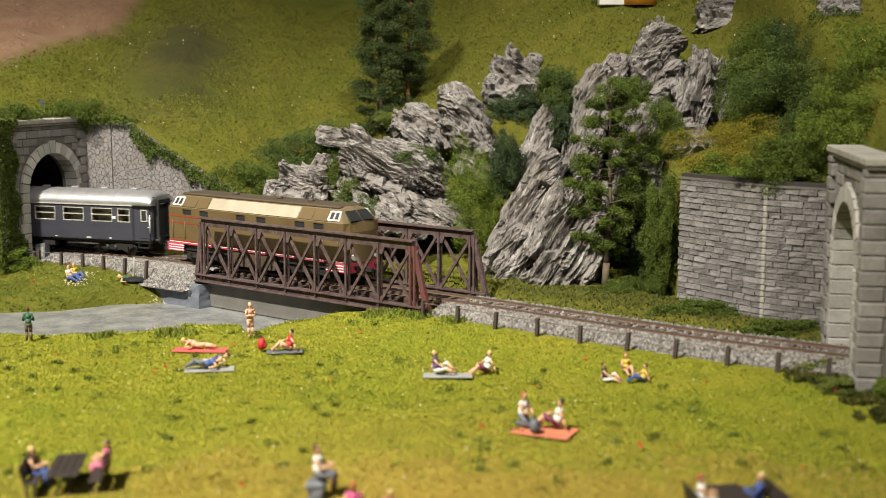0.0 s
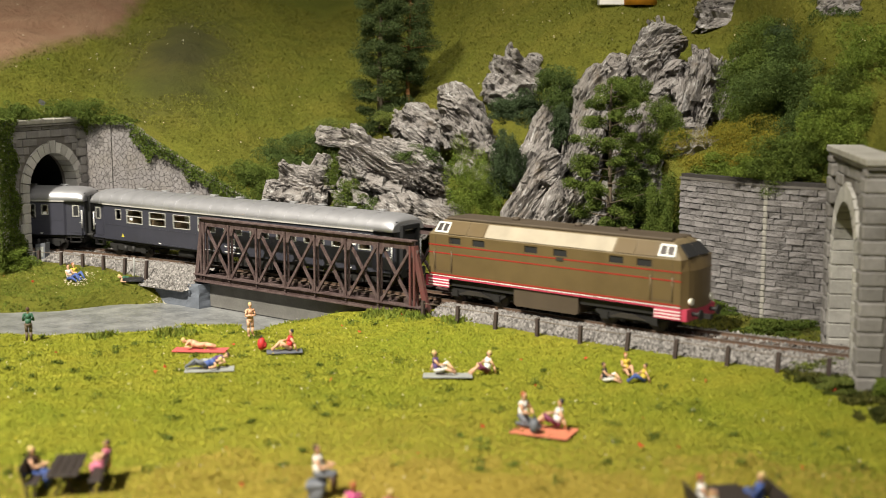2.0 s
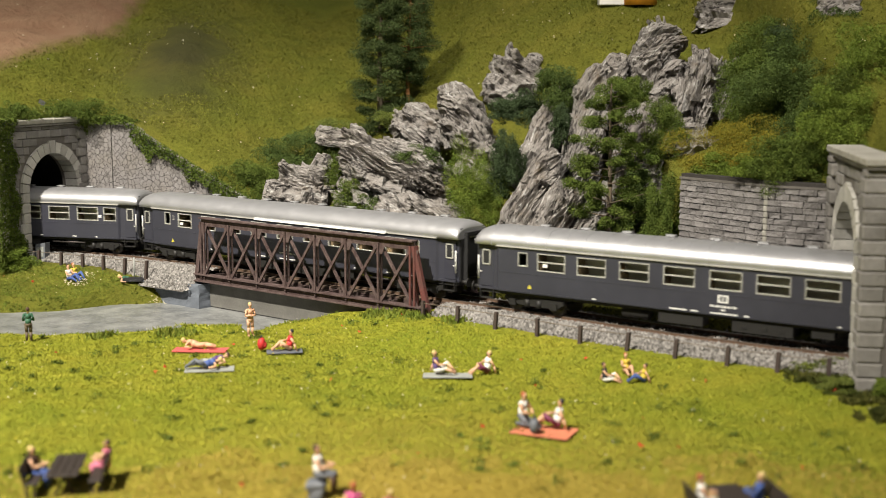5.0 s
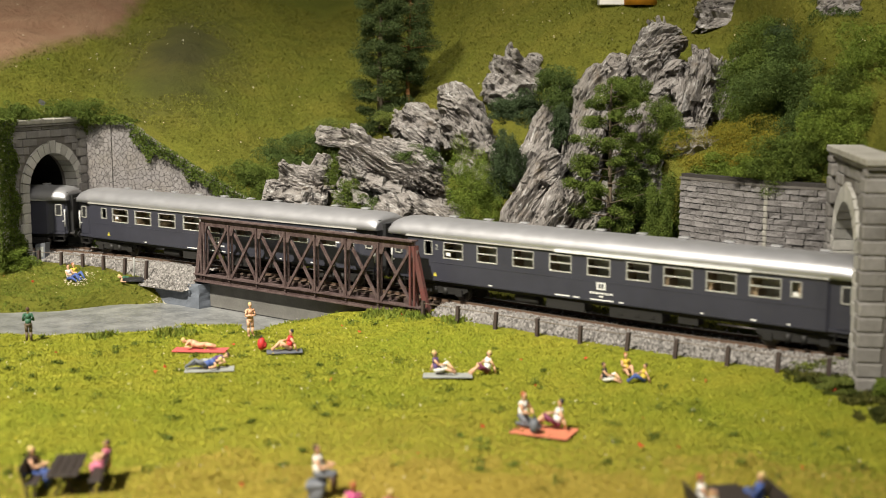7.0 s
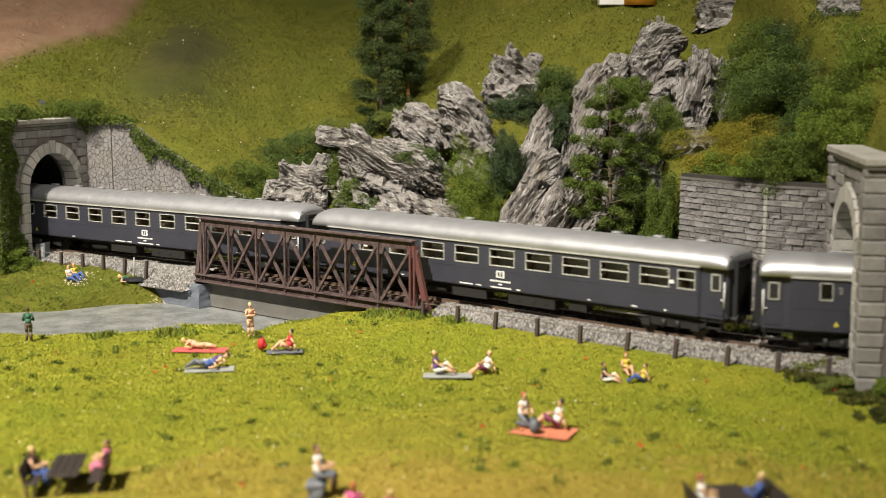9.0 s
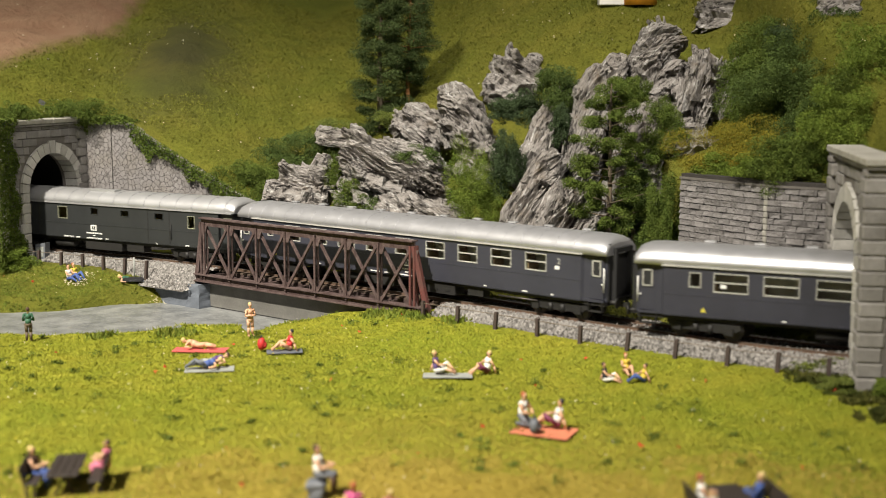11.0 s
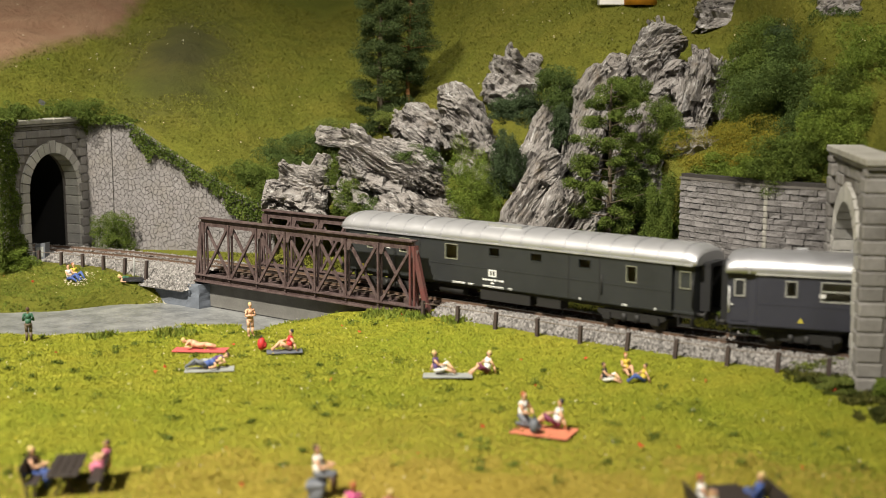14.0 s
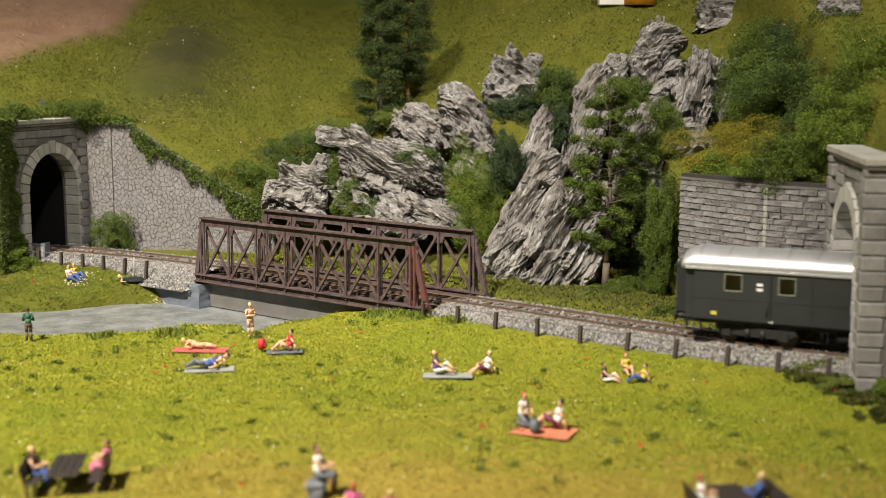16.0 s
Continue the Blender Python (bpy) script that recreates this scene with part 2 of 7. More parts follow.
def rod(bm, p, q, r0, r1=None, n=8, mi=0, smooth=True):
    """A round tapered bar."""
    r1 = r0 if r1 is None else r1
    p, q = Vector(p), Vector(q)
    t = (q - p).normalized()
    a = t.orthogonal().normalized()
    b = t.cross(a)
    lo = [bm.verts.new(p + (a * math.cos(2 * math.pi * i / n) + b * math.sin(2 * math.pi * i / n)) * r0) for i in range(n)]
    hi = [bm.verts.new(q + (a * math.cos(2 * math.pi * i / n) + b * math.sin(2 * math.pi * i / n)) * r1) for i in range(n)]
    for i in range(n):
        f = bm.faces.new((lo[i], lo[(i + 1) % n], hi[(i + 1) % n], hi[i]))
        f.smooth, f.material_index = smooth, mi
    for ring in (lo[::-1], hi):
        bm.faces.new(ring).material_index = mi


def ball(bm, c, r, mi=0, seg=10, rings=7):
    """An ellipsoid with radii r (a number or three)."""
    r = (r, r, r) if isinstance(r, (int, float)) else r
    b2 = bmesh.new()
    bmesh.ops.create_uvsphere(b2, u_segments=seg, v_segments=rings, radius=1)
    for f in b2.faces:
        f.smooth = True
    add_bm(bm, b2, Matrix.Translation(c) @ Matrix.Diagonal((*r, 1)), mi)
    for f in bm.faces[-seg * rings:]:
        f.material_index = mi


def prism(bm, pts, y0, y1, mi=0):
    """A polygon in x, z drawn out from y0 to y1."""
    a = [bm.verts.new((x, y0, z)) for x, z in pts]
    b = [bm.verts.new((x, y1, z)) for x, z in pts]
    n = len(pts)
    for i in range(n):
        bm.faces.new((a[i], b[i], b[(i + 1) % n], a[(i + 1) % n])).material_index = mi
    bm.faces.new(a[::-1]).material_index = mi
    bm.faces.new(b).material_index = mi


def mesh_of(name, bm, mats):
    bmesh.ops.recalc_face_normals(bm, faces=bm.faces[:])
    for v in bm.verts:
        v.co *= S
    me = bpy.data.meshes.new(name)
    bm.to_mesh(me)
    bm.free()
    for m in mats if isinstance(mats, (list, tuple)) else [mats]:
        me.materials.append(m)
    return me


def mesh_np(name, verts, faces, mats, smooth=False, index=None):
    """A mesh from arrays; every face has the same number of corners."""
    verts, faces = np.asarray(verts, np.float32) * S, np.asarray(faces, np.int32)
    me = bpy.data.meshes.new(name)
    me.vertices.add(len(verts))
    me.vertices.foreach_set("co", verts.ravel())
    k = faces.shape[1]
    me.loops.add(faces.size)
    me.loops.foreach_set("vertex_index", faces.ravel())
    me.polygons.add(len(faces))
    me.polygons.foreach_set("loop_start", np.arange(0, faces.size, k, dtype=np.int32))
    me.polygons.foreach_set("use_smooth", np.full(len(faces), smooth))
    for m in mats if isinstance(mats, (list, tuple)) else [mats]:
        me.materials.append(m)
    if index is not None:
        me.polygons.foreach_set("material_index", np.asarray(index, np.int32))
    me.update(calc_edges=True)
    me.validate()
    return me


def at(x, y, z, rx=0, ry=0, rz=0):
    return pose(x * S, y * S, z * S, rx, ry, rz)


def thing(name, m, label, category, group="", kind="", data=None):
    ob = new(name, data)
    ob.matrix_world = m
    return tagged(ob, label, category, group, kind)


def part(name, bm, mats, parent, label="", m=None):
    ob = new(name, mesh_of(name, bm, mats) if isinstance(bm, bmesh.types.BMesh) else bm)
    ob.parent = parent
    if m is not None:
        ob.matrix_basis = m
    if label:
        tagged(ob, label)
    return ob


def vnoise(x, y, seed=0):
    """Smooth value noise on arrays, about -1 to 1."""
    xi, yi = np.floor(x).astype(np.int64), np.floor(y).astype(np.int64)
    xf, yf = x - xi, y - yi
    u, v = xf * xf * (3 - 2 * xf), yf * yf * (3 - 2 * yf)

    def h(a, b):
        n = (a * 374761393 + b * 668265263 + seed * 974711) & 0xFFFFFFFF
        n = ((n ^ (n >> 13)) * 1274126177) & 0xFFFFFFFF
        return ((n ^ (n >> 16)) & 0xFFFF) / 32767.5 - 1
    return (h(xi, yi) * (1 - u) + h(xi + 1, yi) * u) * (1 - v) + (h(xi, yi + 1) * (1 - u) + h(xi + 1, yi + 1) * u) * v


def hash3(a, b, c, seed=0):
    n = (a.astype(np.int64) * 374761393 + b.astype(np.int64) * 668265263 + c.astype(np.int64) * 1440662683 + seed * 974711) & 0xFFFFFFFF
    n = ((n ^ (n >> 13)) * 1274126177) & 0xFFFFFFFF
    return ((n ^ (n >> 16)) & 0xFFFF) / 32767.5 - 1


def vnoise3(p, seed=0):
    i = np.floor(p)
    f = p - i
    f = f * f * (3 - 2 * f)
    out = 0
    for dx in (0, 1):
        for dy in (0, 1):
            for dz in (0, 1):
                w = (f[:, 0] if dx else 1 - f[:, 0]) * (f[:, 1] if dy else 1 - f[:, 1]) * (f[:, 2] if dz else 1 - f[:, 2])
                out = out + w * hash3(i[:, 0] + dx, i[:, 1] + dy, i[:, 2] + dz, seed)
    return out


def sstep(a, b, x):
    t = np.clip((x - a) / (b - a), 0, 1)
    return t * t * (3 - 2 * t)


# ---- the ground: meadow, river bed, embankment and hill in one sheet ----
RIVER = [(-60, 64.0, 3.4), (-40, 66.5, 3.4), (-28, 67.8, 3.5), (-21.5, 69.0, 4.1), (-17.5, 70.6, 5.2), (-14, 71.2, 5.6), (-9, 71.0, 5.2), (-5.3, 71.0, 3.6)]     # x, y, half width
HILL_X = [-200, -60, -33, -29.4, -26.3, -20.5, -11.4, -6, 0, 5, 9, 12.75, 13.1, 16.1, 19.3, 20.6, 30, 60, 200]
TOE_Y = [60, 72, 76.5, 78.6, 87.6, 85.25, 81.85, 80.5, 77, 73, 71.5, 70, 65.9, 61.5, 59.1, 46, 42, 36, 30]
TOE_Z = [8, 8.5, 8.6, 8.6, 8.6, 8.2, 2.5, 1.2, 0.3, 0.2, 0.2, 0.6, 5.9, 6.2, 8.2, 8.3, 8.4, 8, 8]
TOP_Y = [72, 80, 84, 86, 90, 88, 88, 88, 89, 87, 84, 82, 81, 80, 76, 64, 60, 50, 44]
TOP_Z = [9, 9.5, 9.4, 9.4, 9.6, 9.0, 5.4, 6.0, 9.6, 12.4, 13.2, 13.4, 13.0, 12.6, 12.8, 12.6, 12, 11, 10]


def river_distance(x, y):
    """Distance outside the water's edge, negative inside."""
    d = np.full(np.shape(x), 1e9)
    for (ax, ay, ar), (bx, by, br) in zip(RIVER, RIVER[1:]):
        t = np.clip(((x - ax) * (bx - ax) + (y - ay) * (by - ay)) / ((bx - ax) ** 2 + (by - ay) ** 2), 0, 1)
        d = np.minimum(d, np.hypot(x - ax - t * (bx - ax), y - ay - t * (by - ay)) - ar - t * (br - ar))
    return d + 0.35 * vnoise(x / 1.7, y / 1.7, 12)


_ts = np.arange(-60, 60, 1.0)
_tp = [np.interp(_ts, _g, a) for a in (_tx, _ty, _th)]


def off_track(x, y):
    """Signed distance from the track: negative on the hill side."""
    shp = np.shape(x)
    x, y = np.ravel(x), np.ravel(y)
    out = np.empty(len(x))
    for i in range(0, len(x), 4000):
        dx, dy = x[i:i + 4000, None] - _tp[0], y[i:i + 4000, None] - _tp[1]
        k = np.argmin(dx * dx + dy * dy, 1)
        a = _tp[2][k]
        r = np.arange(len(k))
        out[i:i + 4000] = dx[r, k] * np.sin(a) - dy[r, k] * np.cos(a)
    return out.reshape(shp)


def ground_z(x, y):
    x, y = np.asarray(x, float), np.asarray(y, float)
    d = off_track(x, y)
    base = -1.45 + 0.16 * vnoise(x / 5, y / 5, 1) + 0.07 * vnoise(x / 1.3, y / 1.3, 2)
    verge = np.where(d > 0, -0.58 + (base + 0.58) * sstep(2.8, 8.0, d), -0.75 + 0.55 * sstep(2.4, 4.5, -d))
    rd = river_distance(x, y)
    open_side = np.where(d > -3.2, 1, 0)
    z = verge - sstep(4.0, 0.4, rd) * np.where((x < -11) & (d < 9), 0.22, 0.55) * open_side - sstep(0.5, -1.2, rd) * 1.7 * open_side
    ty, tz, cy, cz = (np.interp(x, HILL_X, k) for k in (TOE_Y, TOE_Z, TOP_Y, TOP_Z))
    rough = 0.28 * vnoise(x / 3.1, y / 3.1, 3) + 0.10 * vnoise(x / 0.9, y / 0.9, 4)
    k = np.clip((y - ty) / (cy - ty), 0, 1)
    k = k ** np.interp(x, [-8, 1, 12, 14, 20, 22], [1.0, 1.7, 2.2, 2.6, 2.2, 1.2])
    up = tz + (cz - tz) * k + 0.44 * np.maximum(y - cy, 0) - 0.0016 * np.maximum(y - cy, 0) ** 2 + rough
    return np.where(y > ty, np.maximum(up, z), z)


def far_bank(x, y):
    """The drier strip between the river and the tunnel track."""
    return (x < -10) & (y > np.interp(x, [-60, -28, -14], [64, 67.8, 71.2]))


def build_ground():
    xs = np.concatenate([np.linspace(-190, -46, 30)[:-1], np.arange(-46, 36, 0.42), np.linspace(36, 190, 30)])
    ys = np.concatenate([np.linspace(-60, 30, 24)[:-1], np.arange(30, 112, 0.42), np.linspace(112, 190, 24)])
    gx, gy = np.meshgrid(xs, ys)
    gz = ground_z(gx, gy)
    nx, ny = len(xs), len(ys)
    i = (np.arange(ny - 1)[:, None] * nx + np.arange(nx - 1)).ravel()
    faces = np.stack([i, i + 1, i + nx + 1, i + nx], 1)
    fx, fy = gx.ravel()[i], gy.ravel()[i]
    ty = np.interp(fx, HILL_X, TOE_Y)
    idx = np.where((fy > ty - 0.5) | ((fx > -24) & (off_track(fx, fy) < -2.4)) | far_bank(fx, fy), 1, 0)
    zz = gz.ravel()[faces]
    steep = zz.max(1) - zz.min(1) > 0.5
    bore = (np.abs(off_track(fx, fy)) < 3.3) & steep & ((fx < -24) | (fx > 15.5))
    faces, idx = faces[~bore], idx[~bore]
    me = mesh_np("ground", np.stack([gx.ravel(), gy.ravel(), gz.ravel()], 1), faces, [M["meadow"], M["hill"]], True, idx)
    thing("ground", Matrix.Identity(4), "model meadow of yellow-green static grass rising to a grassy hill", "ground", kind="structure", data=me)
    # water surface
    wx = np.linspace(-62, -0.5, 80)
    wy = np.linspace(61, 79, 30)
    ax, ay = np.meshgrid(wx, wy)
    j = (np.arange(29)[:, None] * 80 + np.arange(79)).ravel()
    me = mesh_np("water", np.stack([ax.ravel(), ay.ravel(), np.full(ax.size, -2.3)], 1), np.stack([j, j + 1, j + 81, j + 80], 1), M["water"], True)
    thing("water", Matrix.Identity(4), "grey still river of cast resin with pale ripples", "river", kind="structure", data=me)


build_ground()

# ---- track ----
BRIDGE = (-15.6, 2.6)


def sweep(name, s0, s1, step, section, mats, z=0.0):
    """A cross-section (off, z) drawn along the track; the section is open."""
    ss = np.arange(s0, s1 + 1e-6, step)
    vs, fs = [], []
    k = len(section)
    for s in ss:
        for off, h in section:
            vs.append(beside(s, off, h))
    for i in range(len(ss) - 1):
        for j in range(k - 1):
            a = i * k + j
            fs.append((a, a + k, a + k + 1, a + 1))
    return mesh_np(name, [tuple(v) for v in vs], fs, mats)


def build_track():
    bed = [(-3.3, -0.95), (-2.7, -0.62), (-1.75, -0.2), (1.75, -0.2), (3.0, -0.85), (3.5, -1.3)]
    for a, b in ((-56, BRIDGE[0] - 0.3), (BRIDGE[1] + 0.3, 44)):
        me = sweep("ballast_bed", a, b, 0.8, bed, M["ballast"])
        thing("ballast", Matrix.Identity(4), "grey crushed-stone ballast bed under the track", "ballast", kind="structure", data=me)
    line = thing("railway_track", Matrix.Identity(4), "single railway track, rusty rails on dark sleepers", "track", kind="structure")
    for side in (-0.75, 0.75):
        sec = [(side - 0.11, -0.16), (side - 0.04, -0.12), (side - 0.045, 0.0), (side + 0.045, 0.0), (side + 0.04, -0.12), (side + 0.11, -0.16)]
        me = sweep("rail", -60, 48, 0.5, sec, [M["rail"], M["railtop"]])
        idx = np.zeros(len(me.polygons), np.int32)
        idx[2::5] = 1
        me.polygons.foreach_set("material_index", idx)
        part("rail", me, None, line)
    bm = bmesh.new()
    box(bm, -0.13, 0.13, -1.3, 1.3, -0.24, -0.14)
    me = mesh_of("sleeper", bm, M["sleeper"])
    s = -36.0
    while s < 27:
        x, y, a = track(s)
        part("sleeper", me, None, line, "", at(x, y, 0, 0, 0, math.degrees(a)))
        s += 0.62
    # loose ballast stones on both shoulders
    rng = np.random.default_rng(5)
    n = 26000
    ss = rng.uniform(-34, 26, n)
    ss = ss[(ss < BRIDGE[0]) | (ss > BRIDGE[1])]
    n = len(ss)
    off = np.where(rng.random(n) < 0.72, rng.uniform(0.8, 3.45, n), rng.uniform(-2.9, 0.8, n))
    xs, ys, th = (np.interp(ss, _g, a) for a in (_tx, _ty, _th))
    z = np.interp(off, [p[0] for p in bed], [p[1] for p in bed]) + 0.02
    c = np.stack([xs + np.sin(th) * off, ys - np.cos(th) * off, z], 1)
    base = np.array([(1, 0, -.4), (-.5, .9, -.4), (-.6, -.8, -.3), (0.1, 0.0, .8), (.5, .5, .3)])
    fs = np.array([(0, 1, 4), (1, 3, 4), (0, 4, 3), (1, 2, 3), (2, 0, 3)])
    ang = rng.uniform(0, 6.28, n)
    size = rng.uniform(0.06, 0.14, n)
    ca, sa = np.cos(ang), np.sin(ang)
    v = base[None] * size[:, None, None] * rng.uniform(0.7, 1.3, (n, 1, 3))
    vv = np.stack([v[..., 0] * ca[:, None] - v[..., 1] * sa[:, None], v[..., 0] * sa[:, None] + v[..., 1] * ca[:, None], v[..., 2]], -1) + c[:, None]
    me = mesh_np("ballast_stones", vv.reshape(-1, 3), (fs[None] + 5 * np.arange(n)[:, None, None]).reshape(-1, 3), M["pebble"])
    thing("ballast_stones", Matrix.Identity(4), "loose pale grey ballast stones along the sleepers", "ballast", kind="stuff", data=me)


build_track()

# ---- low railing of dark posts beside the track ----
POSTS_LEFT = [-31.4, -29.6, -27.6, -25.6, -23.7, -21.8, -19.8]
POSTS_RIGHT = [2.6, 4.9, 7.3, 9.9, 12.3, 14.7, 17.0, 19.3, 21.4, 23.4]


def fence_run(stations, label):
    f = thing("lineside_railing", Matrix.Identity(4), label, "railing")
    rng = random.Random(3)
    tops = []
    for s in stations:
        p = beside(s, 3.15, -1.1)
        q = beside(s, 3.15, 0.28) + Vector((rng.uniform(0, .12), rng.uniform(-.05, .05), 0))
        bm = bmesh.new()
        _, _, a = track(s)
        beam(bm, p, q, 0.17, 0.17, (math.cos(a), math.sin(a), 0))
        part("post", bm, M["post"], f)
        tops.append(q)
    for a, b in zip(tops, tops[1:]):
        for drop in (0.12,):
            bm = bmesh.new()
            rod(bm, a - Vector((0, 0, drop)), b - Vector((0, 0, drop)), 0.022, n=5)
            part("rail_wire", bm, M["wire"], f)


fence_run(POSTS_LEFT, "low railing of dark posts beside the tunnel track")
fence_run(POSTS_RIGHT, "low railing of dark leaning posts beside the track")

# ---- truss bridge ----


def build_bridge():
    xa, ya, _ = track(BRIDGE[0])
    xb, yb, _ = track(BRIDGE[1])
    a = math.atan2(yb - ya, xb - xa)
    L = math.hypot(xb - xa, yb - ya)
    br = thing("truss_bridge", at(xa, ya, 0, 0, 0, math.degrees(a)), "rust-brown steel truss railway bridge over the river", "bridge")
    n = 8
    for side, y in (("near", -2.62), ("far", 2.62)):
        z0, z1 = -0.42, 3.0
        for name, zc, h, x0, x1 in (("lower_chord", z0, 0.34, 0.0, L), ("upper_chord", z1, 0.44, 0.62, L - 0.95)):
            bm = bmesh.new()
            box(bm, x0, x1, y - 0.06, y + 0.06, zc - h / 2, zc + h / 2)
            box(bm, x0, x1, y - 0.26, y + 0.26, zc + h / 2 - 0.002, zc + h / 2 + 0.07)
            if name == "lower_chord":
                box(bm, x0, x1, y - 0.26, y + 0.26, zc - h / 2 - 0.07, zc - h / 2 + 0.002)
            part(name, bm, M["rust"], br)
        for xp, xq, mat in ((0.1, 0.72, "rust"), (L - 0.1, L - 1.0, "redrust" if side == "near" else "rust")):
            bm = bmesh.new()
            beam(bm, (xp, y, z0), (xq, y, z1), 0.30, 0.22, (0, 1, 0))
            part("end_post", bm, M[mat], br)
        xs = [0.75 + (L - 1.8) * i / (n - 1) for i in range(n)]
        for i, x in enumerate(xs):
            for dx in ((-0.12, 0.16) if i in (0, n - 1) else (0.0,)):
                bm = bmesh.new()
                w = 0.09
                for yy in (-0.13, 0.13):
                    beam(bm, (x + dx, y + yy, z0), (x + dx, y + yy, z1), 0.12, w, (0, 1, 0))
                part("vertical", bm, M["redrust"] if i == n - 1 and side == "near" else M["rust"], br)
            bm = bmesh.new()
            prism(bm, [(x - 0.42, z1 - 0.2), (x + 0.42, z1 - 0.2), (x + 0.25, z1 - 0.62), (x - 0.25, z1 - 0.62)], y - 0.09, y - 0.05)
            part("gusset", bm, M["rust"], br)
            bm = bmesh.new()
            prism(bm, [(x - 0.42, z0 + 0.17), (x + 0.42, z0 + 0.17), (x + 0.22, z0 + 0.5), (x - 0.22, z0 + 0.5)], y - 0.09, y - 0.05)
            part("gusset", bm, M["rust"], br)
        for x0, x1 in zip(xs, xs[1:]):
            for p, q, yy in (((x0 + 0.1, z0 + 0.15), (x1 - 0.1, z1 - 0.2), -0.10), ((x0 + 0.1, z1 - 0.2), (x1 - 0.1, z0 + 0.15), 0.08)):
                bm = bmesh.new()
                beam(bm, (p[0], y + yy, p[1]), (q[0], y + yy, q[1]), 0.15, 0.12, (0, 1, 0))
                part("diagonal", bm, M["rust"], br)
    for i in range(n):
        x = 0.75 + (L - 1.8) * i / (n - 1)
        bm = bmesh.new()
        box(bm, x - 0.12, x + 0.12, -2.55, 2.55, -0.72, -0.32)
        part("cross_girder", bm, M["rust"], br)
    for y in (-0.8, 0.8):
        bm = bmesh.new()
        box(bm, 0, L, y - 0.13, y + 0.13, -0.55, -0.25)
        part("stringer", bm, M["rust"], br)
    bm = bmesh.new()
    box(bm, 0.2, L - 0.2, -2.3, 2.3, -0.86, -0.74)
    part("deck_plate", bm, M["grey_wall"], br)
    bm = bmesh.new()
    for i in range(2):
        box(bm, 0.3, L - 0.3, -2.2 + i * 2.3, -2.12 + i * 2.3, -2.24, -0.87)
    part("plate_girder", bm, M["grey_wall"], br)
    # abutments of bluish stone
    for x0, x1, z0, z1 in ((-4.6, 0.7, -3.4, -0.82), (L - 0.7, L + 2.0, -3.0, -0.66)):
        bm = bmesh.new()
        box(bm, x0, x1, -3.05, 3.2, z0, z1)
        bmesh.ops.subdivide_edges(bm, edges=bm.edges[:], cuts=9, use_grid_fill=True)
        for v in bm.verts:
            k = noise.noise(v.co * 0.7) * 0.22 + noise.noise(v.co * 2.7) * 0.10
            v.co += Vector((0.6 * k, 0.7 * k, 0.25 * k if v.co.z < z1 - 0.01 else -abs(k) * 0.2))
        ab = thing("bridge_abutment", at(xa, ya, 0, 0, 0, math.degrees(a)), "rough blue-grey stone abutment under the bridge end", "abutment", "bridge abutments", "", mesh_of("bridge_abutment", bm, M["concrete"]))


build_bridge()

# ---- masonry ----


def arch_points(r, spring, n, foot):
    """From the left foot over the crown to the right foot, in y, z."""
    pts = [(r, foot)]
    pts += [(r * math.cos(math.pi * i / n), spring + r * math.sin(math.pi * i / n)) for i in range(n + 1)]
    return pts + [(-r, foot)]


